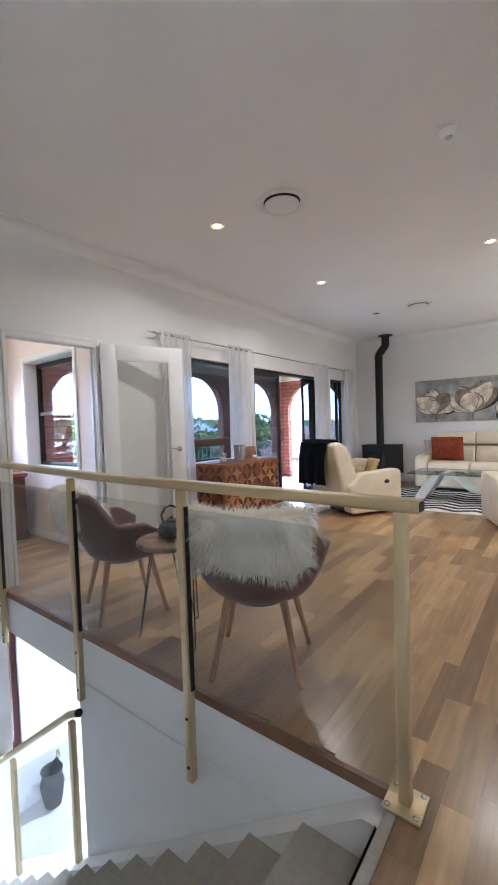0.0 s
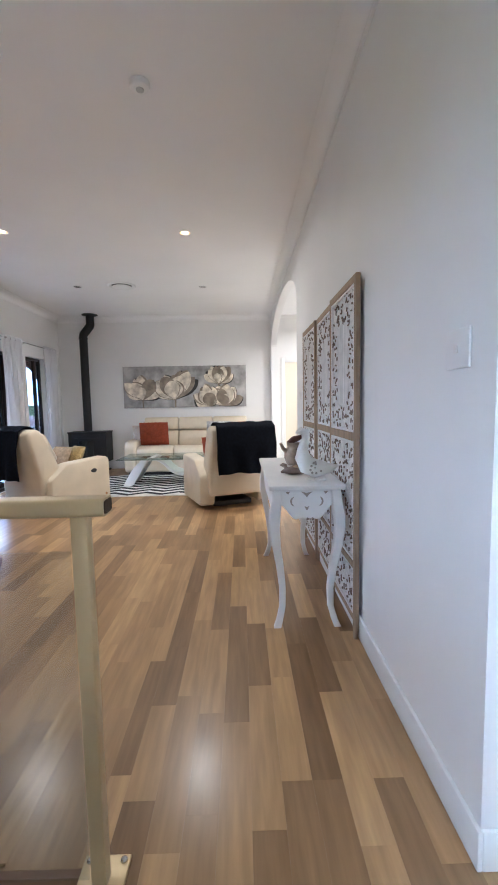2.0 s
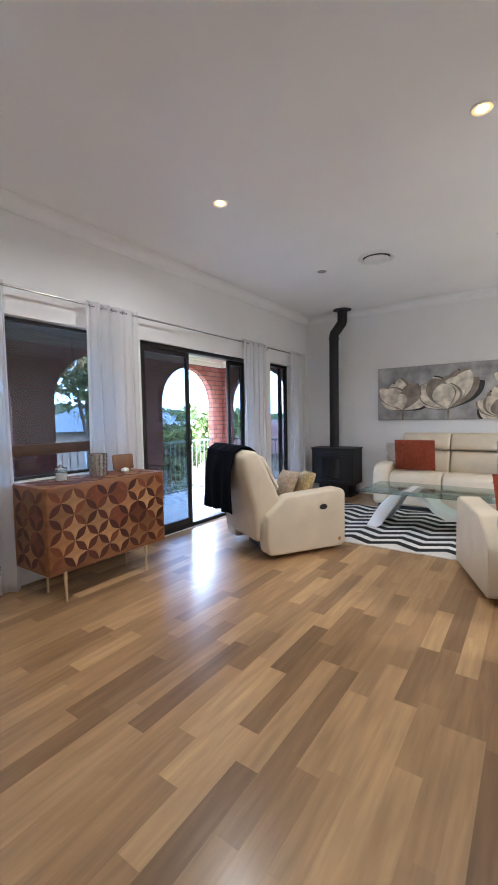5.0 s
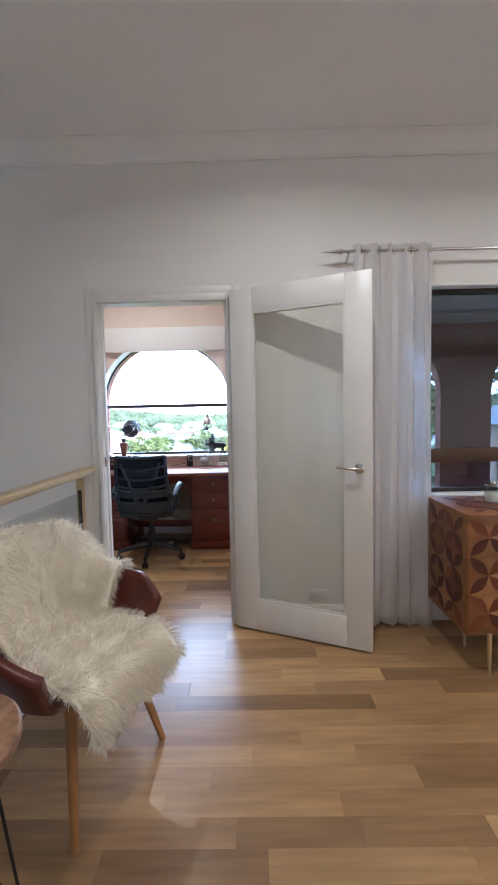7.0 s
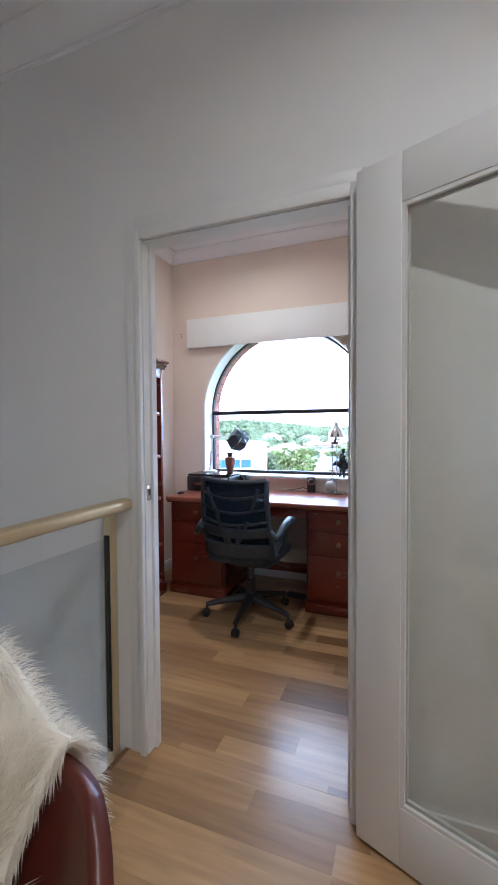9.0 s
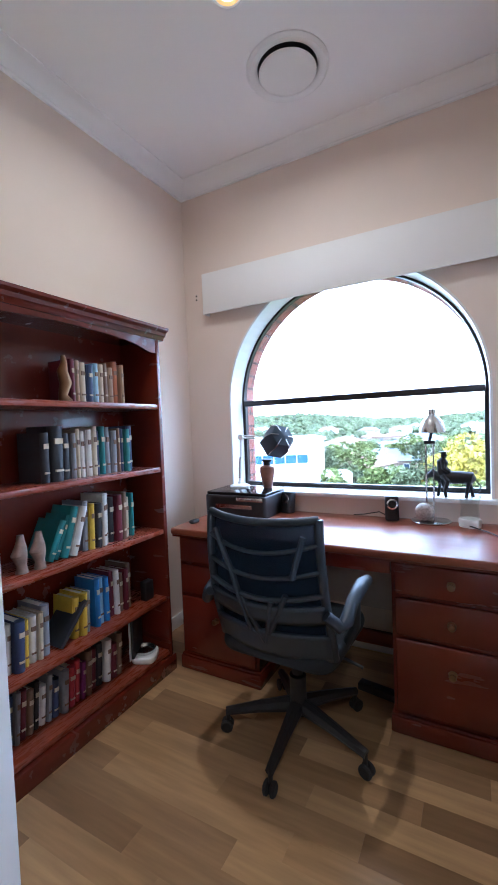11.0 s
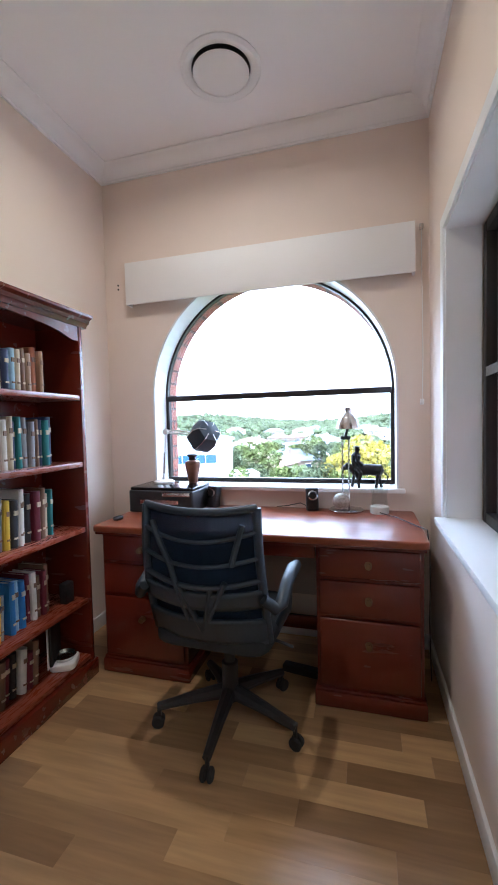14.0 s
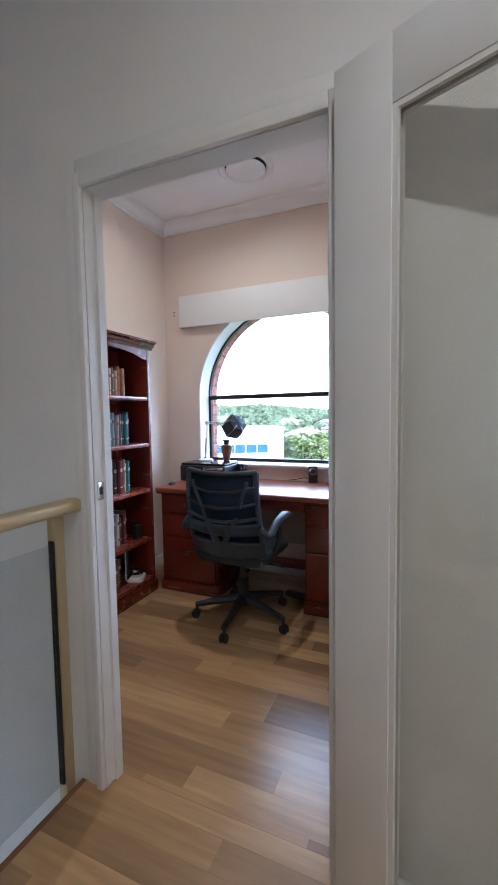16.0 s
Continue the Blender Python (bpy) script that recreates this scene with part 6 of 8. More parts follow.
def sheepskin(m, label, seed, th0, th1, outer, reach, wide):
    """A fleece over a tub chair: down behind, over the rim between two angles, down the inside, along the seat."""
    rnd = random.Random(seed)
    ob = thing("sheepskin_rug", label, "sheepskin", m, "sheepskins on the chairs")
    ph = [rnd.uniform(0, 6) for _ in range(6)]

    def rows(u):
        th = th0 + (th1 - th0) * u
        a = abs(th)
        k = max(0.0, min(1.0, (a - 0.75) / 0.55))
        k = k * k * (3 - 2 * k)
        top = 0.83 * (1 - k) + 0.635 * k
        s, c = math.sin(th), -math.cos(th)
        back = 0.05 * max(0.0, math.cos(th))
        drop = outer * (1 + 0.10 * math.sin(9 * u + ph[0]) + 0.05 * math.sin(23 * u + ph[1]))

        def ring(r, z):
            return Vector((s * r * 1.04, c * (r + back * max(0.0, (z - 0.4) / 0.43)) * 0.98, z))
        x = wide * (2 * u - 1) * (1 + 0.06 * math.sin(14 * u + ph[2]))
        mid = 0.47 + (top - 0.47) * 0.45
        pts = [ring(0.372, top - drop), ring(0.378, top - drop * 0.5), ring(0.374, top - 0.01), ring(0.342, top + 0.03), ring(0.300, top - 0.015),
               ring(0.268, mid + 0.03), ring(0.225, 0.505)]
        e = 0.5 + 0.5 * math.cos(2 * math.pi * u)
        pts += [Vector((x * 0.92, 0.0 + 0.02 * e, 0.492)), Vector((x, 0.14, 0.488)), Vector((x * 1.02, 0.235 + 0.02 * math.sin(8 * u + ph[3]), 0.470)), Vector((x * 0.98, 0.285, 0.41)), Vector((x * 0.95, 0.295, 0.36 + 0.02 * math.sin(11 * u + ph[4])))]
        return pts[:reach]

    def f(u, v):
        pts = rows(min(1.0, max(0.0, u)))
        q = v * (len(pts) - 1)
        i = max(0, min(int(q), len(pts) - 2))
        t = q - i
        p0, p1, p2, p3 = pts[max(0, i - 1)], pts[i], pts[i + 1], pts[min(len(pts) - 1, i + 2)]
        p = p1 * (1 - t) + p2 * t + (p2 - p0) * 0.25 * t * (1 - t) ** 2 - (p3 - p1) * 0.25 * t * t * (1 - t)
        return tuple(p)
    part("hide", surface(f, 26, 52), FUR, ob, solid=0.012)
    tufts = {}
    pts = []
    d = 0.004
    for n in range(int(21000 * reach / 12)):
        u, v = rnd.uniform(0, 1), rnd.uniform(0, 1)
        if n % 8 == 0:
            u, v = rnd.choice(((rnd.choice((0.0, 1.0)), v), (u, rnd.choice((0.0, 1.0)))))
        p = Vector(f(u, v))
        du, dv = Vector(f(min(1, u + d), v)) - Vector(f(max(0, u - d), v)), Vector(f(u, min(1, v + d))) - Vector(f(u, max(0, v - d)))
        nr = du.cross(dv)
        nr = nr.normalized() if nr.length > 1e-9 else Vector((0, 0, 1))
        along_ = dv.normalized() * (1 if v > 0.27 else -1) if dv.length > 1e-9 else Vector((0, 0, -1))
        side = du.normalized() * (1.1 if u > 0.97 else -1.1 if u < 0.03 else 0.0) if du.length > 1e-9 else Vector((0, 0, 0))
        key = (int(u * 17), int(v * 34))
        if key not in tufts:
            tufts[key] = Vector((rnd.uniform(-1, 1), rnd.uniform(-1, 1), rnd.uniform(-0.6, 0.6))) * 0.36
        pts.append((p, (nr * 0.8 + along_ * 0.38 + side + tufts[key]).normalized()))
    part("fleece", strands(pts, 0.050, 0.0011, rnd, 0.5, 0.2), FLEECE, ob, "long white fleece", kind="stuff")


sheepskin(CH_A, "long white sheepskin draped over the chair back and seat", 31, -1.42, 0.62, 0.20, 12, 0.235)
sheepskin(CH_B, "long white sheepskin hanging over the back of the chair", 32, -1.25, 0.80, 0.235, 9, 0.20)

tb = thing("side_table", "small round wooden table on thin black hairpin legs", "side table", pose(-1.35, 2.06, 0))
part("top", lathe([(0.001, 0.555), (0.205, 0.555), (0.212, 0.562), (0.212, 0.578), (0.205, 0.585), (0.001, 0.585)], 40), mat("patterned_round_top", (0.24, 0.115, 0.05), 0.4, var=0.5, scale=18, bump=0.1, col2=(0.34, 0.19, 0.10)), tb)
for k in range(3):
    a = radians(90 + 120 * k + 12)
    c_, s_ = math.cos(a), math.sin(a)
    part("hairpin_leg", T([(c_ * 0.12 - s_ * 0.06, s_ * 0.12 + c_ * 0.06, 0.556), (c_ * 0.215 - s_ * 0.012, s_ * 0.215 + c_ * 0.012, 0.012), (c_ * 0.222, s_ * 0.222, 0.005),
                            (c_ * 0.215 + s_ * 0.012, s_ * 0.215 - c_ * 0.012, 0.012), (c_ * 0.12 + s_ * 0.06, s_ * 0.12 - c_ * 0.06, 0.556)], 0.0038, 8), IRON, tb)
tea = thing("teapot", "black cast iron teapot with a hoop handle on the side table", "teapot", pose(-1.37, 2.07, 0.585, 0, 0, 30))
part("pot", lathe([(0.001, 0), (0.05, 0), (0.075, 0.015), (0.085, 0.045), (0.07, 0.08), (0.035, 0.095), (0.001, 0.097)]), IRON, tea)
part("lid", lathe([(0.036, 0.094), (0.032, 0.104), (0.010, 0.110), (0.012, 0.122), (0.001, 0.126)], 20), IRON, tea)
part("spout", T([(0.07, 0, 0.05), (0.10, 0, 0.075), (0.112, 0, 0.09)], [0.016, 0.011, 0.009], 10), IRON, tea)
part("hoop_handle", T([(-0.05, 0, 0.085), (-0.062, 0, 0.13), (-0.035, 0, 0.175), (0.0, 0, 0.188), (0.035, 0, 0.175), (0.062, 0, 0.13), (0.05, 0, 0.085)], 0.006, 8), IRON, tea)
cup = thing("tea_cup", "small black cast iron cup on the side table", "cup", pose(-1.22, 2.10, 0.585))
part("bowl", lathe([(0.001, 0), (0.022, 0), (0.034, 0.03), (0.036, 0.062), (0.032, 0.062), (0.029, 0.03), (0.001, 0.008)], 20), IRON, cup)

# next room: framed doorway, a panel standing in for the cream room beyond, shelf
bm = bmesh.new()
for a in ((1.22, 1.30, 0, 2.08), (2.20, 2.28, 0, 2.08), (1.30, 2.20, 2.0, 2.08)):
    box(bm, a[0], YF - 0.03, a[2], a[1], YF, a[3], 0.006)
structure("trim_kitchen_door", bm, GLOSS, "white architrave of the next room's doorway", "architrave")
structure("doorway_panel", B(1.30, YF - 0.012, 0.0, 2.20, YF - 0.0005, 2.0), CREAM_WALL, "pale cream panel in place of the room beyond the doorway", "door")
ob = thing("wall_shelf", "pale timber shelf unit in the next room", "shelf", pose(1.62, YF - 0.17, 0))
for z in (0.5, 0.9, 1.3):
    part("shelf", B(0.0, 0.0, z, 0.5, 0.15, z + 0.03, 0.003), RAW_WOOD, ob)
for x in (0.0, 0.48):
    part("side", B(x, 0.0, 0.0, x + 0.02, 0.15, 0.5 if x else 1.35, 0.003), WHITE_WOOD, ob)

# ---- study ----
DX0, DX1, DY0, DY1, DZ = OX0 + 0.006, -4.455, 1.068, 2.655, 0.765
desk = thing("desk", "red-brown stained timber pedestal desk with brass-knobbed drawers", "desk", pose(0, 0, 0))
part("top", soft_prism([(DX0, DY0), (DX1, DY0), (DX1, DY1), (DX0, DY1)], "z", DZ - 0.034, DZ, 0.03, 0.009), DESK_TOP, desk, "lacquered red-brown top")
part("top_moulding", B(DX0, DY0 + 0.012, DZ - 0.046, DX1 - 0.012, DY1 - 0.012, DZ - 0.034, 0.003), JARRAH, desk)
KNOB = mat("antique_brass", (0.20, 0.11, 0.05), 0.4, 0.8)


def pedestal(y0, y1, nm):
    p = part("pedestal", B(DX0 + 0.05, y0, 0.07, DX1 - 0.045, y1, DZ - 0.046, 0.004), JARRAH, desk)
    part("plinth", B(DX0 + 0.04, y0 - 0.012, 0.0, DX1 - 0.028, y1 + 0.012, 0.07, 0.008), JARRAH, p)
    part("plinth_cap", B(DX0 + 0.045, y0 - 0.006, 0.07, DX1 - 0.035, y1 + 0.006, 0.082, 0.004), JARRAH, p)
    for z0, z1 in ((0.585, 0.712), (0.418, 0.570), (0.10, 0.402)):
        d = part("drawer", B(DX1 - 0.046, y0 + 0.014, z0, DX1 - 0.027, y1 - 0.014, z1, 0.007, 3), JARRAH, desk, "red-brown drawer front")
        k = part("knob", lathe([(0.001, 0), (0.016, 0), (0.016, 0.003), (0.006, 0.005), (0.006, 0.014), (0.014, 0.020), (0.013, 0.027), (0.001, 0.030)], 16), KNOB, d)
        k.matrix_local = pose(DX1 - 0.027, (y0 + y1) / 2, (z0 + z1) / 2 + (0.05 if z0 < 0.2 else 0), 0, 90, 0)


pedestal(1.10, 1.56, "left")
pedestal(2.19, 2.635, "right")
part("modesty_panel", B(DX0 + 0.10, 1.56, 0.30, DX0 + 0.118, 2.19, DZ - 0.046), mat("pale_back_panel", (0.45, 0.40, 0.36), 0.6), desk, "pale back panel")
part("centre_drawer", B(DX1 - 0.075, 1.565, 0.655, DX1 - 0.05, 2.185, 0.715, 0.004), JARRAH, desk)
part("foot_rail", B(DX0 + 0.13, 1.56, 0.12, DX0 + 0.16, 2.19, 0.19, 0.004), JARRAH, desk)

# bookcase
BX0, BX1, BY0, BY1, BZ = -4.455, -3.36, OY0 + 0.016, 1.06, 1.815
bc = thing("bookcase", "red-brown stained timber bookcase, about half filled with books", "bookcase", pose(0, 0, 0))
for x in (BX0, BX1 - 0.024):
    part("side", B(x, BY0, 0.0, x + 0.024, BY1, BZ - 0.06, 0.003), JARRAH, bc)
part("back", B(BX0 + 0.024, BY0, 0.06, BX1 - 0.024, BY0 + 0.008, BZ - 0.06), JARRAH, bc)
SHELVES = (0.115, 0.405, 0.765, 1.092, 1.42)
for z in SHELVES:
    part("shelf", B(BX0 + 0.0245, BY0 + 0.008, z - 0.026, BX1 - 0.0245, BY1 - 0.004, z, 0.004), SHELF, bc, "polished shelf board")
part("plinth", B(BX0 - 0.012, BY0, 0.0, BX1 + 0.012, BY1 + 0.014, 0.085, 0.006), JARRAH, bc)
n = 24
x0, x1 = BX0 + 0.024, BX1 - 0.024
arch = [(x0 + (x1 - x0) * k / n, 1.685 + 0.05 * max(0.0, 1 - ((2 * k / n - 1) / 0.86) ** 2) ** 0.5) for k in range(n + 1)]
part("arched_rail", P(arch + [(x1, BZ - 0.061), (x0, BZ - 0.061)], "y", BY1 - 0.024, BY1 - 0.003), JARRAH, bc, "arched top rail")
crown = [(BY0, BZ - 0.06), (BY1, BZ - 0.06), (BY1 + 0.006, BZ - 0.045), (BY1 + 0.018, BZ - 0.038), (BY1 + 0.022, BZ - 0.022), (BY1 + 0.040, BZ - 0.012), (BY1 + 0.042, BZ), (BY0, BZ)]
part("crown_moulding", P(crown, "x", BX0 - 0.036, BX1 + 0.036), JARRAH, bc, "stepped crown moulding")

BOOK_COLS = {"white": (0.62, 0.60, 0.55), "cream": (0.52, 0.44, 0.30), "brown": (0.17, 0.10, 0.06), "tan": (0.33, 0.22, 0.13), "black": (0.02, 0.02, 0.024), "navy": (0.03, 0.05, 0.12), "blue": (0.03, 0.17, 0.42),
             "light_blue": (0.28, 0.45, 0.58), "teal": (0.02, 0.17, 0.17), "red": (0.36, 0.02, 0.03), "maroon": (0.12, 0.01, 0.025), "purple": (0.17, 0.02, 0.14), "yellow": (0.62, 0.42, 0.03), "grey": (0.24, 0.25, 0.27), "rust": (0.34, 0.11, 0.04)}
BOOK_MATS = {k: mat("book_" + k, v, 0.5, var=0.12, scale=20, bump=0.05) for k, v in BOOK_COLS.items()}
PAGES = mat("book_pages", (0.60, 0.54, 0.42), 0.9, var=0.15, scale=4, stretch=(200, 1, 1))


def book(x, z, thick, height, depth, colour, tilt=0.0, back=0.012):
    """A book standing with its spine to the room; x is its edge nearer the door side."""
    ob = thing("book", f"{colour.replace('_', ' ')} covered book standing on the bookcase shelf", "book", pose(x, BY1 - back, z, 0, tilt, 0), "books on the shelves")
    bm = bmesh.new()
    box(bm, 0, -depth, 0, 0.0025, 0, height)
    box(bm, thick - 0.0025, -depth, 0, thick, 0, height)
    tube(bm, [(thick / 2, -0.003, 0.0), (thick / 2, -0.003, height)], thick / 2 * 0.96, 10)
    part("cover", bm, BOOK_MATS[colour], ob)
    part("page_block", B(0.003, -depth + 0.004, 0.003, thick - 0.003, -0.008, height - 0.004), PAGES, ob)
    if thick > 0.016:
        for zz, hh in ((height * 0.68, height * 0.10), (height * 0.18, height * 0.04)):
            part("spine_label", B(thick * 0.22, 0.0, zz, thick * 0.78, thick / 2 * 0.96 - 0.0022, zz + hh), BOOK_MATS["cream" if colour in ("black", "navy", "maroon", "purple", "red", "teal", "blue", "brown") else "brown"], ob)


def row(z, x0, x1, spec, seed, hmax, lean=0.0, back=0.06):
    """Books side by side from the window end x0 towards the door, filling the shelf as far as x1."""
    rnd = random.Random(seed)
    colours = spec.split()
    wide = [rnd.uniform(0.7, 1.35) for _ in colours]
    k = (x1 - x0) / sum(wide)
    x = x0
    for colour, w_ in zip(colours, wide):
        t = w_ * k
        tilt = lean + rnd.uniform(-1.2, 0.4)
        book(x, z + 0.0005 + max(0.0, t * math.sin(radians(tilt))), t - 0.0015, hmax * rnd.uniform(0.78, 1.0), rnd.uniform(0.12, 0.15), colour, tilt, back + rnd.uniform(0.0, 0.025))
        x += t


row(1.42, -4.255, -3.965, "tan rust tan brown cream light_blue navy cream tan maroon", 1, 0.215)
row(1.092, -4.305, -3.945, "navy teal navy brown grey grey teal navy cream white white cream grey", 2, 0.235)
row(1.092, -3.94, -3.79, "black black black", 8, 0.245)
row(0.765, -4.285, -3.985, "teal cream brown maroon black white white black yellow grey", 3, 0.24, -1.5)
row(0.765, -3.93, -3.86, "white teal", 31, 0.225, -17, 0.05)
row(0.765, -3.855, -3.80, "teal teal", 32, 0.19, -24, 0.06)
row(0.405, -4.265, -4.135, "brown maroon brown white maroon", 4, 0.225, 0.0, 0.08)
row(0.405, -4.115, -4.025, "blue light_blue blue", 41, 0.225, 0.0, 0.07)
row(0.405, -3.995, -3.905, "grey yellow yellow", 14, 0.215, -3.0, 0.06)
row(0.405, -3.80, -3.62, "grey cream white yellow navy white", 15, 0.215, -2.0, 0.06)
row(0.115, -4.175, -3.62, "brown maroon white black maroon brown purple red red grey navy grey white black brown maroon grey navy", 5, 0.195, -3.5, 0.09)
book(-3.835, 0.4055, 0.016, 0.20, 0.14, "black", -42, 0.05)
fig = single("brass_statuette", T([(0, 0, 0), (0.012, 0, 0.03), (-0.005, 0, 0.08), (0.01, 0, 0.13), (0.0, 0, 0.165), (0.004, 0, 0.195)], [0.03, 0.018, 0.026, 0.022, 0.014, 0.010], 12), KNOB, "slim dark aged brass statuette on the top shelf", "statuette", pose(-3.93, 0.99, 1.42))
FIGURE_WOOD = mat("carved_grey_wood", (0.22, 0.15, 0.11), 0.6, var=0.3, scale=30, bump=0.3, bscale=80)
for fx, fy in ((-3.765, 1.0), (-3.70, 0.985)):
    single("wooden_figurine", T([(0, 0, 0), (0, 0, 0.03), (0.008, 0, 0.07), (0, 0, 0.10), (0, 0, 0.12), (0, 0, 0.145)], [0.024, 0.018, 0.030, 0.022, 0.016, 0.012], 12), FIGURE_WOOD, "small carved wooden figurine on the shelf", "figurine", pose(fx, fy, 0.765), "carved figurines")
ob = thing("tablet_stand", "black and white tilted device stand on the bottom shelf", "device stand", pose(-4.315, 0.995, 0.115, 0, 0, 25))
part("base", soft_prism([(-0.065, -0.06), (0.065, -0.06), (0.065, 0.06), (-0.065, 0.06)], "z", 0.0, 0.035, 0.04, 0.008), GLOSS, ob)
part("dish", lathe([(0.001, 0.036), (0.045, 0.036), (0.055, 0.055), (0.050, 0.055), (0.040, 0.042), (0.001, 0.040)], 24), CHROME, ob)
part("screen", B(-0.07, -0.05, 0.03, 0.07, -0.035, 0.23, 0.006), BLACK, ob, "black slanted screen")
part("bezel", B(-0.078, -0.056, 0.022, 0.078, -0.0505, 0.24, 0.004), GLOSS, ob)
ob = thing("paper_pile", "small pile of papers and a folded cloth on the bookcase", "papers", pose(-4.10, 0.95, BZ))
for k in range(4):
    part("sheet", B(-0.16 + 0.01 * k, -0.09, 0.004 * k, 0.14 - 0.02 * k, 0.09, 0.004 * k + 0.0035), WHITE_WOOD if k % 2 else BOOK_MATS["grey"], ob)
part("cloth", cushion(0.12, 0.10, 0.05, 8), WHITE_WOOD, ob).matrix_local = pose(0.02, 0.0, 0.040, 90, 0, 0)
ob = single("dark_box", B(-0.03, -0.02, 0, 0.03, 0.02, 0.10, 0.006), BLACK, "small black speaker box on the shelf", "box", pose(-4.36, 0.985, 0.405))


# office chair
oc = thing("office_chair", "black mesh-back office swivel chair on five castors", "office chair", pose(-4.30, 1.845, 0, 0, 0, -3))
for k in range(5):
    a = radians(5 + 72 * k)
    c_, s_ = math.cos(a), math.sin(a)
    arm_ = part("base_spoke", T([(c_ * 0.03, s_ * 0.03, 0.135), (c_ * 0.16, s_ * 0.16, 0.115), (c_ * 0.305, s_ * 0.305, 0.085)], [0.032, 0.024, 0.017], 8), BLACK, oc)
    part("castor_stem", T([(c_ * 0.30, s_ * 0.30, 0.09), (c_ * 0.30, s_ * 0.30, 0.045)], 0.009, 8), BLACK, arm_)
    for s in (-1, 1):
        wv = part("castor_wheel", lathe([(0.001, -0.009), (0.020, -0.009), (0.026, -0.004), (0.026, 0.004), (0.020, 0.009), (0.001, 0.009)], 20), RUBBER, arm_)
        wv.matrix_local = pose(c_ * 0.305 - s_ * 0.013 * s, s_ * 0.305 + c_ * 0.013 * s, 0.0262, 0, 0, math.degrees(a)) @ pose(0, 0, 0, 90, 0, 0)
part("gas_column", lathe([(0.001, 0.10), (0.034, 0.10), (0.034, 0.26), (0.022, 0.265), (0.022, 0.40), (0.001, 0.40)], 20), BLACK, oc)
part("mechanism", B(-0.10, -0.09, 0.375, 0.12, 0.09, 0.42, 0.012), BLACK, oc)
part("seat", soft_prism([(-0.25, -0.23), (0.23, -0.235), (0.23, 0.235), (-0.25, 0.23)], "z", 0.42, 0.485, 0.09, 0.025), MESH_BLACK, oc, "black fabric seat")


def back_f(u, v, push=0.0):
    y = (2 * u - 1)
    z = 0.47 + 0.49 * v
    w = 0.235 - 0.018 * v - 0.02 * max(0, 0.3 - v)
    x = 0.225 + 0.050 * math.sin(v * 2.4) + 0.045 * v - 0.055 * y * y + push
    return (x, y * w, z + 0.012 * v * y * y)


part("back_mesh", surface(lambda u, v: back_f(u, v, -0.012), 20, 20), sheer("black_net", (0.012, 0.018, 0.025), 0.12, 0.3), oc, "black mesh back", solid=0.006)
edge = [back_f(k / 16, 1.0) for k in range(17)]
part("top_rail", T(edge, 0.014, 10), PLASTIC_GREY, oc)
for u in (0.0, 1.0):
    part("back_upright", T([back_f(u, k / 16) for k in range(17)], 0.016, 10), PLASTIC_GREY, oc)
for v, r in ((0.84, 0.008), (0.66, 0.008), (0.50, 0.010)):
    part("back_slat", T([back_f(k / 14, v - 0.05 * math.sin(math.pi * k / 14), 0.006) for k in range(15)], r, 8), PLASTIC_GREY, oc)
part("lumbar_band", surface(lambda u, v: back_f(u, 0.28 + 0.13 * v + 0.02 * (2 * u - 1) ** 2, 0.012), 20, 4), PLASTIC_GREY, oc, solid=0.012)
part("back_shell", surface(lambda u, v: back_f(u, 0.0 + 0.20 * v, 0.012), 20, 6), PLASTIC_GREY, oc, solid=0.014)
for ua, va, ub, vb in ((0.10, 0.90, 0.28, 0.62), (0.90, 0.90, 0.80, 0.62), (0.28, 0.62, 0.40, 0.18), (0.74, 0.50, 0.56, 0.18), (0.36, 0.45, 0.50, 0.10), (0.62, 0.45, 0.52, 0.10)):
    part("back_brace", T([back_f(ua + (ub - ua) * k / 6, va + (vb - va) * k / 6, 0.010) for k in range(7)], 0.011, 8), PLASTIC_GREY, oc)
for s in (-1, 1):
    part("armrest", T([(0.255, s * 0.235, 0.66), (0.23, s * 0.27, 0.62), (0.20, s * 0.285, 0.63), (0.13, s * 0.285, 0.672), (0.02, s * 0.285, 0.69), (-0.07, s * 0.28, 0.675)], [0.018, 0.022, 0.024, 0.022, 0.026, 0.02], 12), PLASTIC_GREY, oc)
    part("arm_support", T([(0.10, s * 0.285, 0.66), (0.06, s * 0.27, 0.55), (0.03, s * 0.20, 0.415)], 0.017, 10), PLASTIC_GREY, oc)
part("height_lever", T([(0.0, 0.08, 0.40), (0.02, 0.22, 0.39), (0.02, 0.28, 0.375)], 0.006, 8), BLACK, oc)

# on the desk
pr = thing("printer", "black flat inkjet printer on the desk", "printer", pose(-4.93, 1.275, DZ))
part("body", soft_prism([(-0.145, -0.205), (0.13, -0.205), (0.145, -0.15), (0.145, 0.205), (-0.145, 0.205)], "z", 0.0, 0.125, 0.02, 0.008), BLACK, pr)
part("lid", soft_prism([(-0.14, -0.20), (0.125, -0.20), (0.125, 0.20), (-0.14, 0.20)], "z", 0.125, 0.142, 0.02, 0.005), mat("glossy_black_lid", (0.02, 0.02, 0.022), 0.15), pr)
part("paper_slot", B(0.141, -0.12, 0.052, 0.147, 0.12, 0.075), CHROME, pr, "silver paper slot")
part("control_strip", B(0.13, 0.02, 0.095, 0.1465, 0.19, 0.118, 0.003), CHROME, pr)

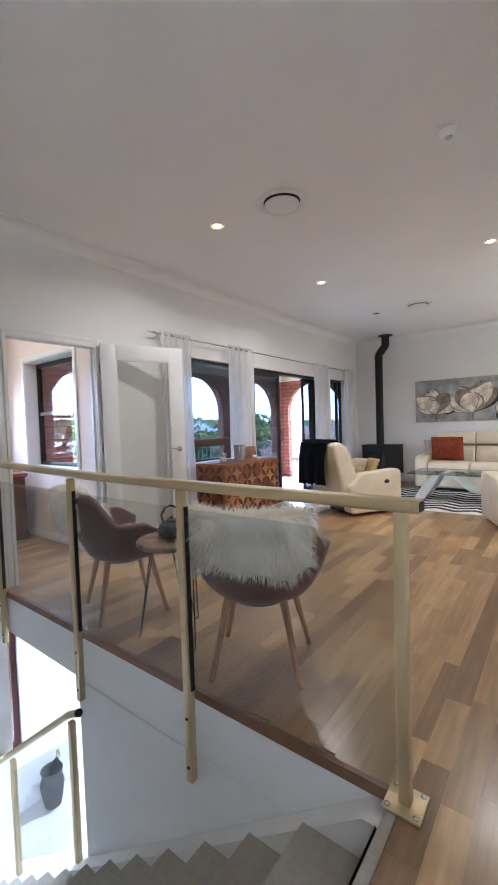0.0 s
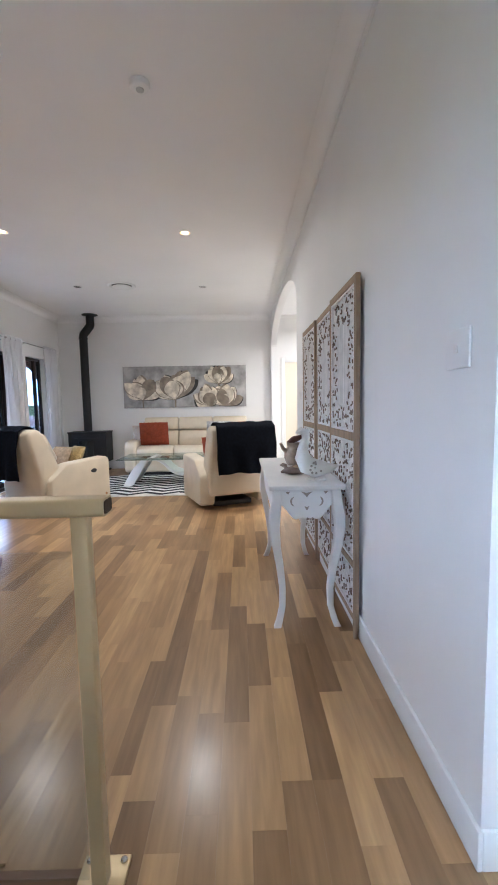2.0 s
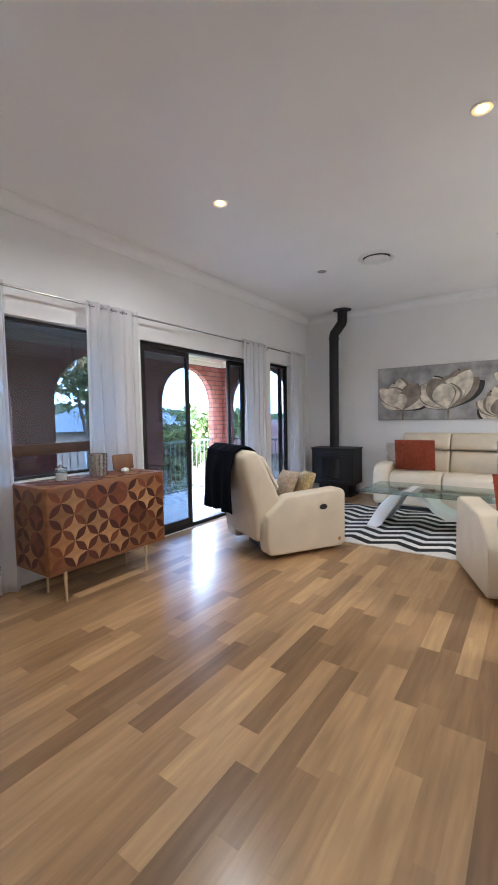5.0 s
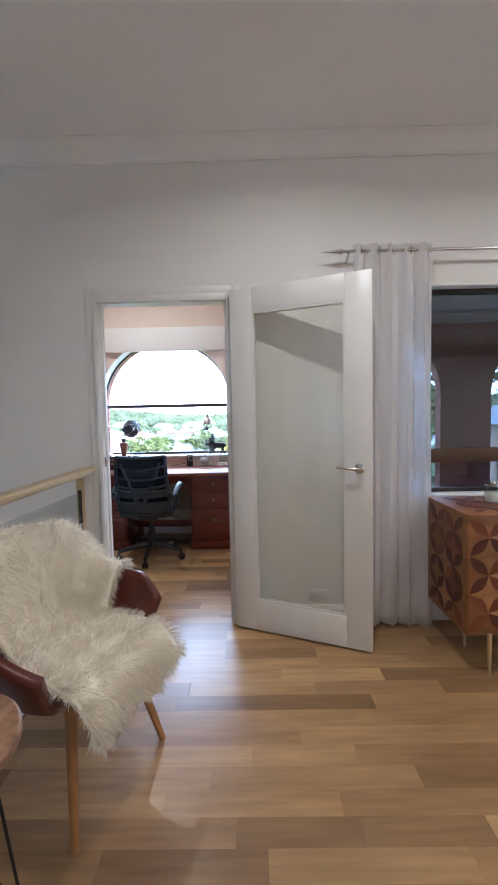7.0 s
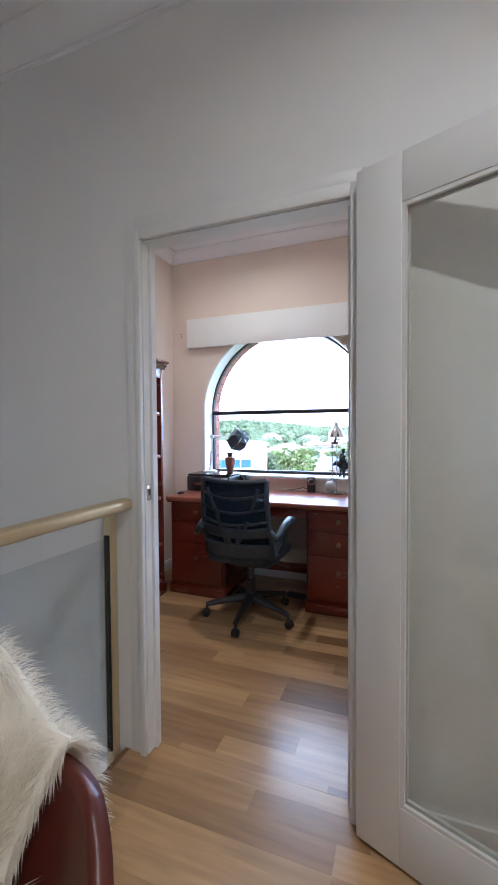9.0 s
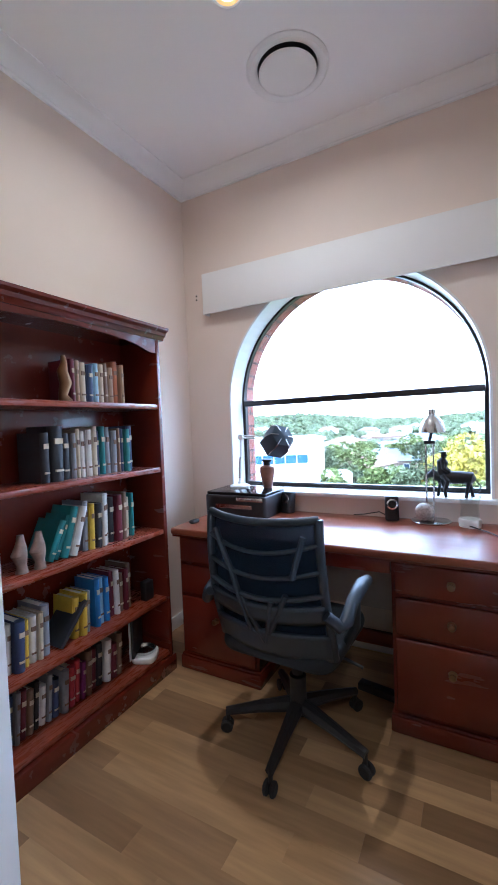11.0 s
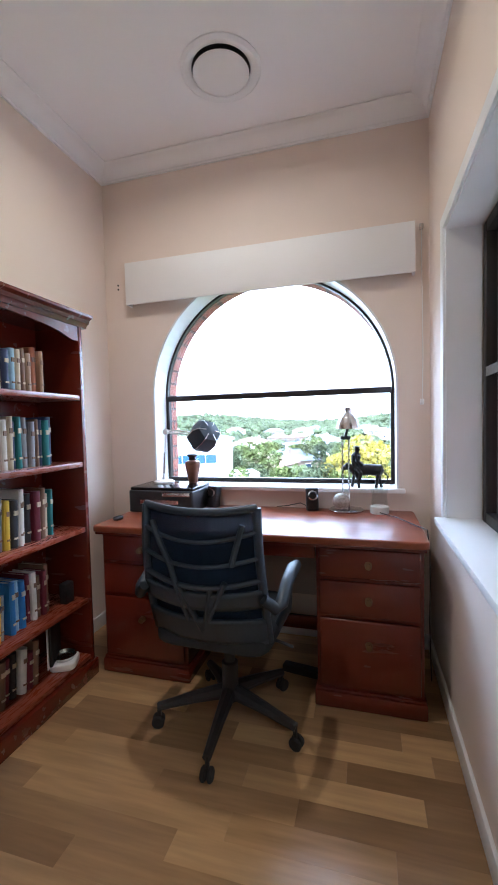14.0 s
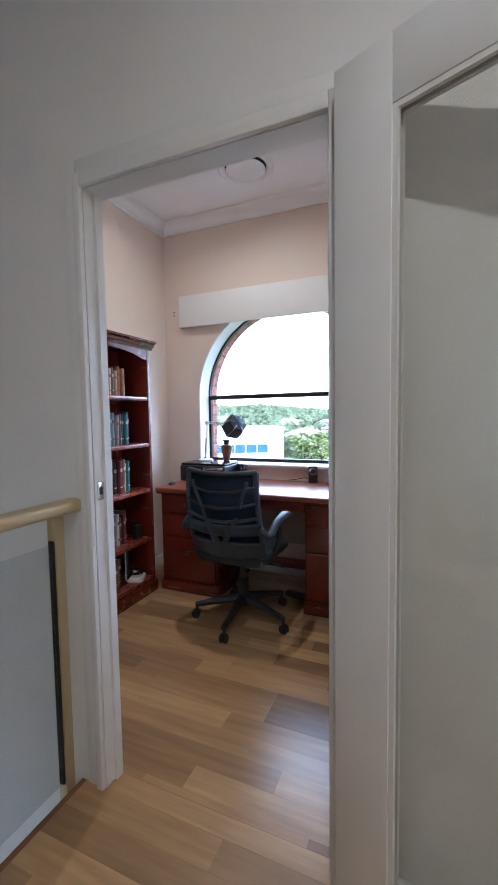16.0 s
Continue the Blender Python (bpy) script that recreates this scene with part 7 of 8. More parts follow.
hx = thing("desk_lamp", "white swing-arm desk lamp with a dark hexagonal shade", "desk lamp", pose(-5.0, 1.20, DZ + 0.142))
part("base", lathe([(0.001, 0), (0.062, 0), (0.064, 0.010), (0.05, 0.018), (0.012, 0.022), (0.010, 0.04), (0.001, 0.04)], 28), GLOSS, hx)
for dx in (-0.006, 0.006):
    part("lower_arm", T([(dx, 0.0, 0.04), (dx, 0.012, 0.12), (dx, 0.022, 0.315)], 0.0045, 8), GLOSS, hx, "white arm rod")
part("elbow", lathe([(0.001, -0.014), (0.017, -0.014), (0.017, 0.014), (0.001, 0.014)], 16), GLOSS, hx).matrix_local = pose(0, 0.022, 0.315, 0, 90, 0)
for dz in (-0.007, 0.007):
    part("upper_arm", T([(0, 0.022, 0.318 + dz), (0.02, 0.13, 0.312 + dz), (0.04, 0.215, 0.303 + dz)], 0.0042, 8), GLOSS, hx, "white arm rod")
part("spring", T([(0.014, 0.004, 0.06), (0.014, 0.014, 0.19)], 0.006, 8), CHROME, hx)
sh_ = part("shade", lathe([(0.050, 0.0), (0.074, 0.006), (0.074, 0.075), (0.058, 0.105), (0.022, 0.11), (0.001, 0.112)], 6), PLASTIC_GREY, hx, "dark hexagonal shade")
sh_.matrix_local = pose(0.055, 0.265, 0.262, 62, 12, 140) @ Matrix.Diagonal((1.2, 1.2, 1.2, 1))
for k in range(6):
    a_ = k * math.pi / 3
    part("shade_rib", T([(0.024 * math.cos(a_), 0.024 * math.sin(a_), 0.111), (0.058 * math.cos(a_), 0.058 * math.sin(a_), 0.106), (0.0745 * math.cos(a_), 0.0745 * math.sin(a_), 0.075), (0.0745 * math.cos(a_), 0.0745 * math.sin(a_), 0.006)], 0.0022, 6), CHROME, sh_, "pale edge rib")
vs = thing("vase", "small brown glazed vase with a dark neck on the printer", "vase", pose(-5.02, 1.385, DZ + 0.142) @ Matrix.Diagonal((1.18, 1.18, 1.12, 1)))
part("body", lathe([(0.001, 0), (0.022, 0), (0.026, 0.02), (0.040, 0.09), (0.038, 0.115), (0.022, 0.125), (0.001, 0.125)]), mat("brown_glaze", (0.24, 0.10, 0.06), 0.3, var=0.4, scale=14), vs)
part("neck", lathe([(0.020, 0.122), (0.018, 0.14), (0.030, 0.155), (0.026, 0.158), (0.001, 0.15)]), BLACK, vs, "dark neck")
for y, rz in ((1.52, -12), (2.115, 14)):
    sp = thing("desk_speaker", "small black desk speaker with a silver ring", "speaker", pose(-5.0, y, DZ, 0, -8, rz), "pair of desk speakers")
    part("cabinet", soft_prism([(-0.035, -0.034), (0.035, -0.034), (0.035, 0.034), (-0.035, 0.034)], "z", 0.0, 0.125, 0.02, 0.006), BLACK, sp)
    part("ring", lathe([(0.020, 0.0), (0.028, 0.0), (0.028, 0.004), (0.020, 0.006)], 24, caps=False), CHROME, sp, "silver ring").matrix_local = pose(0.035, 0, 0.085, 0, 90, 0)
    part("cone", lathe([(0.001, 0.0005), (0.020, 0.0005), (0.020, 0.002), (0.001, 0.001)], 20), RUBBER, sp).matrix_local = pose(0.035, 0, 0.085, 0, 90, 0)
dl = thing("desk_lamp", "chrome desk lamp with a dome shade on twin stems", "desk lamp", pose(-5.03, 2.30, DZ))
part("base", lathe([(0.001, 0), (0.092, 0), (0.094, 0.006), (0.085, 0.012), (0.001, 0.014)], 36), CHROME, dl)
for s in (-1, 1):
    part("stem", T([(0.02, s * 0.016, 0.012), (0.0, s * 0.018, 0.40)], 0.0042, 8), CHROME, dl)
part("bridge", B(-0.012, -0.026, 0.395, 0.012, 0.026, 0.415, 0.003), BLACK, dl)
part("neck", T([(0, 0, 0.41), (0.01, 0.01, 0.45), (0.015, 0.015, 0.47)], 0.008, 8), BLACK, dl)
part("shade", lathe([(0.062, 0.455), (0.062, 0.462), (0.050, 0.505), (0.028, 0.535), (0.018, 0.545), (0.018, 0.570), (0.001, 0.574)], 30, (0.015, 0.015, 0), caps=False), CHROME, dl, "dark chrome dome shade")
ball = single("stone_ball", lathe([(0.001 + 0.045 * math.sin(math.pi * k / 16), 0.045 - 0.045 * math.cos(math.pi * k / 16)) for k in range(17)], 24), mat("speckled_stone", (0.42, 0.39, 0.36), 0.6, var=0.4, scale=70), "speckled stone ball resting on the lamp base", "ornament", pose(-4.985, 2.275, DZ + 0.0135))
rd = single("rider_statuette", bmesh.new(), IRON, "dark bronze figure on a bull, on the desk", "statuette", pose(-5.08, 2.40, DZ + 0.1235))
bm = bmesh.new()
tube(bm, [(0, -0.07, 0.085), (0, -0.03, 0.10), (0, 0.03, 0.10), (0, 0.085, 0.095), (0, 0.10, 0.085)], [0.020, 0.034, 0.032, 0.034, 0.012], 12)
tube(bm, [(0, -0.06, 0.10), (0, -0.095, 0.12), (0, -0.125, 0.10)], [0.026, 0.022, 0.010], 10)
for x, y, k in ((-0.018, -0.05, -0.02), (0.018, -0.045, 0.015), (-0.018, 0.07, 0.02), (0.018, 0.075, -0.015)):
    tube(bm, [(x, y, 0.09), (x, y + k * 0.6, 0.045), (x, y + k, 0.0)], [0.014, 0.008, 0.008], 8)
tube(bm, [(0, -0.045, 0.10), (0, -0.05, 0.14), (0, -0.045, 0.18), (0, -0.04, 0.20)], [0.026, 0.022, 0.028, 0.010], 10)
tube(bm, [(0, -0.04, 0.198), (0, -0.038, 0.215), (0, -0.038, 0.232)], [0.010, 0.017, 0.008], 10)
tube(bm, [(0, -0.038, 0.228), (0, -0.038, 0.232)], [0.026, 0.024], 12)
for s_ in (-1, 1):
    tube(bm, [(s_ * 0.02, -0.045, 0.185), (s_ * 0.036, -0.04, 0.15), (s_ * 0.024, -0.01, 0.128)], [0.010, 0.009, 0.007], 8)
    tube(bm, [(s_ * 0.02, -0.045, 0.11), (s_ * 0.042, -0.02, 0.085), (s_ * 0.04, -0.03, 0.045)], [0.015, 0.012, 0.010], 8)
tube(bm, [(0, 0.10, 0.09), (0, 0.125, 0.06), (0, 0.115, 0.03)], 0.004, 6)
old = rd.data
rd.data = mesh_of("rider_statuette", bm, IRON)
bpy.data.meshes.remove(old)
rd.location.z = 0.888
gj = thing("glass_carafe", "clear glass carafe with a white base on the desk", "carafe", pose(-4.99, 2.475, DZ))
part("base", lathe([(0.001, 0), (0.048, 0), (0.050, 0.03), (0.046, 0.038), (0.001, 0.038)], 28), WHITE_WOOD, gj, "white base")
part("carafe", lathe([(0.040, 0.038), (0.044, 0.06), (0.038, 0.09), (0.050, 0.15), (0.048, 0.15), (0.036, 0.09), (0.042, 0.06), (0.038, 0.039)], 28, caps=False), GLASS, gj)
ms = single("computer_mouse", soft_prism([(-0.03, -0.018), (0.03, -0.018), (0.03, 0.018), (-0.03, 0.018)], "z", 0, 0.018, 0.014, 0.006), BLACK, "small black gadget at the edge of the desk", "gadget", pose(-4.60, 1.13, DZ))


def cable(pts, label, r=0.0028):
    single("cable", T(pts, r, 6), BLACK, label, "cable", group="cables")


cable([(-4.94, 2.475, DZ + 0.012), (-4.86, 2.56, DZ + 0.006), (-4.70, 2.64, DZ + 0.004), (-4.66, 2.668, DZ + 0.002), (-4.655, 2.678, 0.68), (-4.70, 2.685, 0.50), (-4.76, 2.69, 0.30), (-4.74, 2.69, 0.18), (-4.78, 2.70, 0.004)], "thin black cable hanging over the desk's edge")
cable([(-5.03, 2.10, DZ + 0.01), (-5.05, 2.04, DZ + 0.03), (-5.05, 1.96, DZ + 0.012), (-5.055, 1.90, DZ + 0.004)], "thin black speaker cable on the desk")
WIRE = mat("pale_wire", (0.45, 0.42, 0.40), 0.5)
rnd = random.Random(5)
for k in range(6):
    pts = [(-4.60 + rnd.uniform(-0.04, 0.04), 1.062 + rnd.uniform(0, 0.022), 0.012 + 0.62 * (1 - q / 7) * rnd.uniform(0.7, 1.0) if q < 7 else 0.006) for q in range(8)]
    single("cable", T(pts, 0.003, 6), WIRE, "tangled pale cables beside the desk", "cable", group="cables")
pb = thing("power_board", "black power board with sockets on the floor under the desk", "power board", pose(-4.70, 2.10, 0, 0, 0, 80))
part("body", B(-0.11, -0.025, 0.0, 0.11, 0.025, 0.035, 0.005), BLACK, pb)
for k in range(4):
    part("socket", B(-0.085 + 0.05 * k, -0.014, 0.035, -0.055 + 0.05 * k, 0.014, 0.037), PLASTIC_GREY, pb)
for y, z in ((0.875, 2.15), (0.875, 2.175)):
    single("wall_screw", lathe([(0.001, 0), (0.006, 0), (0.005, 0.004), (0.001, 0.005)], 10), BLACK, "small dark screw in the peach wall", "screw", pose(OX0, y, z, 0, 90, 0), "wall screws")
cordt = thing("blind_cord", "thin white blind cord hanging beside the pelmet", "blind cord", pose(0, 0, 0))
part("cord", T([(OX0 + 0.012, 2.70, 2.27), (OX0 + 0.012, 2.705, 1.6), (OX0 + 0.012, 2.70, 1.36)], 0.0022, 6), GLOSS, cordt)
part("cleat", B(OX0, 2.69, 1.34, OX0 + 0.016, 2.71, 1.37, 0.003), GLOSS, cordt)
part("pulley", B(OX0, 2.69, 2.255, OX0 + 0.02, 2.71, 2.285, 0.003), CHROME, cordt)

# ---- outdoors ----
def land(x, y):
    """Height of the ground: it falls from the house into a valley and rises to wooded hills."""
    d = math.hypot(x + 4, y - 4)
    a = math.atan2(y - 4, x + 4)
    fall = -3.0 - 9.5 * min(1.0, max(0.0, (d - 12) / 90)) ** 0.8
    rise = max(0.0, (d - 260) / 640)
    hill = (24 + 9 * math.sin(a * 5 + 1) + 5 * math.sin(a * 13)) * min(1.15, rise) ** 0.9
    return fall + hill + (0.9 * math.sin(x * 0.03) * math.cos(y * 0.027) if d > 30 else 0)


bm = bmesh.new()
radii = [0.5, 8, 14, 22, 32, 45, 60, 80, 105, 135, 175, 225, 290, 370, 470, 590, 730, 900, 1150, 1500, 2200, 4000]
SEC = 96
rings = []
for r in radii:
    rings.append([bm.verts.new((-4 + r * math.cos(2 * math.pi * k / SEC), 4 + r * math.sin(2 * math.pi * k / SEC),
                                land(-4 + r * math.cos(2 * math.pi * k / SEC), 4 + r * math.sin(2 * math.pi * k / SEC)) if r < 1600 else -10.0)) for k in range(SEC)])
bm.faces.new(rings[0])
for a, b in zip(rings, rings[1:]):
    for k in range(SEC):
        bm.faces.new((a[k], b[k], b[(k + 1) % SEC], a[(k + 1) % SEC]))
bmesh.ops.recalc_face_normals(bm, faces=bm.faces)
structure("ground", bm, GROUND, "grassy ground falling into a wooded valley", "ground")


def clump(rnd, n, r, squash=0.8, leaf=0.5):
    """Leaf cards in tufts within a lumpy crown."""
    out = []
    for _ in range(n):
        d = Vector((rnd.gauss(0, 1), rnd.gauss(0, 1), rnd.gauss(0, 1))).normalized() * r * rnd.uniform(0.55, 1.0) ** 0.6
        d.z *= squash
        out.append(d)
    return out


def tree(x, y, height, crown, leaf_mat, label, seed, lobes=9, leaves=1500, size=0.16, trunk=0.16, base=None):
    rnd = random.Random(seed)
    z = land(x, y) if base is None else base
    ob = thing("tree", label, "tree", pose(x, y, z - 0.2), "garden and valley trees")
    bm = bmesh.new()
    top = height - crown * 0.7
    tube(bm, [(0, 0, 0), (0.05, 0.03, top * 0.5), (0.0, 0.1, top)], [trunk, trunk * 0.75, trunk * 0.45], 8)
    centres = []
    for k in range(lobes):
        a = 2.4 * k
        rr = crown * (0.18 + 0.5 * ((k * 0.618) % 1))
        c = Vector((rr * math.cos(a), rr * math.sin(a), top + crown * rnd.uniform(-0.35, 0.75)))
        centres.append(c)
        tube(bm, [(0, 0.05, top * 0.62), (c.x * 0.45, c.y * 0.45, top * 0.75 + c.z * 0.2), tuple(c)], [trunk * 0.4, trunk * 0.25, trunk * 0.08], 5)
    part("trunk", bm, BARK, ob)
    verts, faces = [], []
    for c in centres:
        for p in clump(rnd, leaves // lobes, crown * rnd.uniform(0.32, 0.50)):
            q = c + p
            u = Vector((rnd.gauss(0, 1), rnd.gauss(0, 1), rnd.gauss(0, 1))).normalized()
            w = u.cross(Vector((rnd.gauss(0, 1), rnd.gauss(0, 1), rnd.gauss(0, 1)))).normalized()
            s = size * rnd.uniform(0.6, 1.4)
            i = len(verts)
            verts += [tuple(q - u * s), tuple(q + w * s * 0.55), tuple(q + u * s), tuple(q - w * s * 0.55)]
            faces.append((i, i + 1, i + 2, i + 3))
    me = bpy.data.meshes.new("crown")
    me.from_pydata(verts, [], faces)
    me.materials.append(leaf_mat)
    cr = new("crown", me)
    cr.parent = ob
    return ob


def along(yaw_deg, d, cx=-2.8, cy=2.2):
    """A place d metres off in the compass direction yaw (0 is +y, 90 is -x)."""
    a = radians(yaw_deg)
    return cx - d * math.sin(a), cy + d * math.cos(a)


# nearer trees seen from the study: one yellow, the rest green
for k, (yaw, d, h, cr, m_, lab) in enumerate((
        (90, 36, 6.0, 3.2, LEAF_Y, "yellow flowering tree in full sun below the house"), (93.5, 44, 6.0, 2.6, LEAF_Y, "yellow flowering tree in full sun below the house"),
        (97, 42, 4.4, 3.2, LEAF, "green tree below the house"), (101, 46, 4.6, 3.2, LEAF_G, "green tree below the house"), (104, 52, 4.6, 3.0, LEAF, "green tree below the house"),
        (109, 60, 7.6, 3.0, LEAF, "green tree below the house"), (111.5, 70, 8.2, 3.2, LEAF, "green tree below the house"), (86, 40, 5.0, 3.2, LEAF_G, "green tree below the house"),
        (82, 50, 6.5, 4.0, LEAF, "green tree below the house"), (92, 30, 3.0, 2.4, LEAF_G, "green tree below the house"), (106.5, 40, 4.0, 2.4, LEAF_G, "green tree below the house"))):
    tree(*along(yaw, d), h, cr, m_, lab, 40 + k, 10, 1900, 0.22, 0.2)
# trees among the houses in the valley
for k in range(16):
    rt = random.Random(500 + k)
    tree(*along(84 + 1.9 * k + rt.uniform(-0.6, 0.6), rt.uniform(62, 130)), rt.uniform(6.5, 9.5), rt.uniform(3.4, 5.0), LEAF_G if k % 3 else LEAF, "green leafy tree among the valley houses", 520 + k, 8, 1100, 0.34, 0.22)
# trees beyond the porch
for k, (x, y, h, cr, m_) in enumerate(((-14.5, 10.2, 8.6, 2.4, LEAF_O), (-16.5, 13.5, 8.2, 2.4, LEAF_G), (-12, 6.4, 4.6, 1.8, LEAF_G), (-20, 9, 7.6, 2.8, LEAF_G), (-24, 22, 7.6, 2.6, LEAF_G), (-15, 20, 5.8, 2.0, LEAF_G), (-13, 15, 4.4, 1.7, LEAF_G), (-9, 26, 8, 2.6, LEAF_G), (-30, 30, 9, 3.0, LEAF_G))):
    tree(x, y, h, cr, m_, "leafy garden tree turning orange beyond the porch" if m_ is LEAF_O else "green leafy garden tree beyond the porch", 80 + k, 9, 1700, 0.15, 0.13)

# far woods: thousands of small crowns in one mesh
rnd = random.Random(77)
verts, faces = [], []


def crown_blob(x, y, z, r):
    i = len(verts)
    rows_, cols = 3, 6
    for a in range(rows_ + 1):
        for b in range(cols):
            th, ph = math.pi * (0.06 + 0.62 * a / rows_), 2 * math.pi * (b + 0.5 * (a % 2)) / cols
            k = r * rnd.uniform(0.72, 1.2)
            verts.append((x + k * math.sin(th) * math.cos(ph), y + k * math.sin(th) * math.sin(ph), z + k * math.cos(th) * 0.95))
    for a in range(rows_):
        for b in range(cols):
            p, q = i + a * cols + b, i + a * cols + (b + 1) % cols
            faces.append((p, q, q + cols, p + cols))
    faces.append(tuple(i + b for b in range(cols)))


for _ in range(6500):
    d = 70 + 900 * rnd.random() ** 1.15
    x, y = along(rnd.uniform(35, 140), d)
    if rnd.random() < 0.30 * (d < 330):
        continue
    r = rnd.uniform(1.3, 3.0) * (0.75 + d / 500)
    crown_blob(x, y, land(x, y) + r * 0.5, r)
me = bpy.data.meshes.new("far_woods")
me.from_pydata(verts, [], faces)
me.materials.append(LEAF)
tagged(new("far_woods", me), "hazy green wooded hills on the horizon", "woods", kind="stuff")


def house(yaw, d, w, l, h, roof_h, turn, roof, wall, label, lift=0.0, origin=(-2.8, 2.2)):
    x, y = along(yaw, d, *origin)
    ob = thing("house", label, "house", pose(x, y, land(x, y) - 0.5 + lift, 0, 0, turn), "houses in the valley")
    part("wall", B(-w / 2, -l / 2, 0, w / 2, l / 2, h), wall, ob)
    e = 0.5
    bm = bmesh.new()
    b0 = [bm.verts.new(p) for p in ((-w / 2 - e, -l / 2 - e, h), (w / 2 + e, -l / 2 - e, h), (w / 2 + e, l / 2 + e, h), (-w / 2 - e, l / 2 + e, h))]
    t0 = [bm.verts.new(p) for p in ((0, -l / 2 + w * 0.35, h + roof_h), (0, l / 2 - w * 0.35, h + roof_h))]
    for f in ((b0[0], b0[1], t0[0]), (b0[1], b0[2], t0[1], t0[0]), (b0[2], b0[3], t0[1]), (b0[3], b0[0], t0[0], t0[1]), (b0[3], b0[2], b0[1], b0[0])):
        bm.faces.new(f)
    part("roof", bm, roof, ob)
    for s in (-1, 1):
        for k in range(3):
            yy = -l / 2 + l * (k + 0.5) / 3
            q = part("window", B(s * w / 2 - 0.04, yy - 0.7, h * 0.35, s * w / 2 + 0.04, yy + 0.7, h * 0.8), GLOSS, ob)
            part("pane", B(s * (w / 2 + 0.02) - 0.03, yy - 0.6, h * 0.38, s * (w / 2 + 0.02) + 0.03, yy + 0.6, h * 0.77), DARK_PANE, q)
    for s in (-1, 1):
        q = part("window", B(-0.8, s * l / 2 - 0.04, h * 0.35, 0.8, s * l / 2 + 0.04, h * 0.8), GLOSS, ob)
        part("pane", B(-0.7, s * (l / 2 + 0.02) - 0.03, h * 0.38, 0.7, s * (l / 2 + 0.02) + 0.03, h * 0.77), DARK_PANE, q)
    part("chimney", B(w * 0.2, l * 0.1, h, w * 0.2 + 0.6, l * 0.1 + 0.6, h + roof_h + 0.4), wall, ob)


house(101.5, 105, 12, 18, 3.6, 2.6, 20, ROOF_GREY, HOUSE_WALL, "pale brick house with a grey roof among trees", 1.5)
house(104.5, 92, 11, 15, 3.2, 2.4, -15, ROOF_RED, HOUSE_WALL, "pale brick house with a terracotta roof among trees", 1.5)
house(99.0, 130, 12, 16, 3.4, 2.4, 35, ROOF_GREY, RENDERED, "white house with a grey roof among trees", 2.0)
for k in range(26):
    rr = random.Random(300 + k)
    house(rr.uniform(60, 125), rr.uniform(170, 420), 11, 15, 3.4, 2.3, rr.uniform(0, 180), rr.choice((ROOF_GREY, ROOF_RED)), rr.choice((RENDERED, HOUSE_WALL)), "distant house on the valley's slope", 2.5)
# house beyond the porch
house(52, 34, 11, 14, 4.2, 2.9, 35, ROOF_GREY, HOUSE_WALL, "neighbouring brick house with a blue-grey roof", 3.4, (-3.5, 5.5))
house(30, 30, 10, 13, 3.4, 2.4, 10, ROOF_RED, HOUSE_WALL, "neighbouring brick house with a terracotta roof", 2.0, (-3.5, 8.0))

# white flat-roofed building with solar panels
x, y = along(113.5, 48)
wb = thing("white_building", "white rendered flat-roofed building with blue windows and solar panels", "building", pose(x, y, land(x, y) - 1.0, 0, 0, 25))
BH = -0.35 - (land(x, y) - 1.0)
part("wall", B(-5.0, -4.4, 0, 5.0, 4.0, BH), RENDERED, wb)
part("roof", B(-5.2, -4.6, BH, 5.2, 4.2, BH + 0.25), RENDERED, wb)
part("lower_wing", B(5.0, -4.4, 0, 8.5, 6.2, BH - 3.2), RENDERED, wb)
for k in range(5):
    p = part("solar_panel", B(5.02, -3.6 + 1.2 * k, BH - 2.4, 5.10, -2.5 + 1.2 * k, BH - 1.5), SOLAR, wb, "blue panel")
for k in range(4):
    p = part("window", B(4.98, -3.2 + 1.7 * k, BH - 5.0, 5.06, -2.2 + 1.7 * k, BH - 3.6), GLOSS, wb)
    part("pane", B(5.05, -3.1 + 1.7 * k, BH - 4.9, 5.09, -2.3 + 1.7 * k, BH - 3.7), DARK_PANE, p)


# ---- floor strips ----
SWD, GAP = 0.0975, 0.00005
strip_cache = {}


def strip_mesh(length):
    key = round(length, 2)
    if key not in strip_cache:
        bm = bmesh.new()
        h = key / 2 - GAP
        w_ = SWD / 2 - GAP
        lo = [bm.verts.new((sx * w_, sy * h, -0.008)) for sx, sy in ((-1, -1), (1, -1), (1, 1), (-1, 1))]
        mi = [bm.verts.new((sx * w_, sy * h, -0.0003)) for sx, sy in ((-1, -1), (1, -1), (1, 1), (-1, 1))]
        hi = [bm.verts.new((sx * (w_ - 0.00015), sy * (h - 0.00015), 0.0)) for sx, sy in ((-1, -1), (1, -1), (1, 1), (-1, 1))]
        for a, b in ((lo, mi), (mi, hi)):
            for k in range(4):
                bm.faces.new((a[k], a[(k + 1) % 4], b[(k + 1) % 4], b[k]))
        bm.faces.new(hi)
        strip_cache[key] = mesh_of("strip", bm, PLANK, False)
    return strip_cache[key]


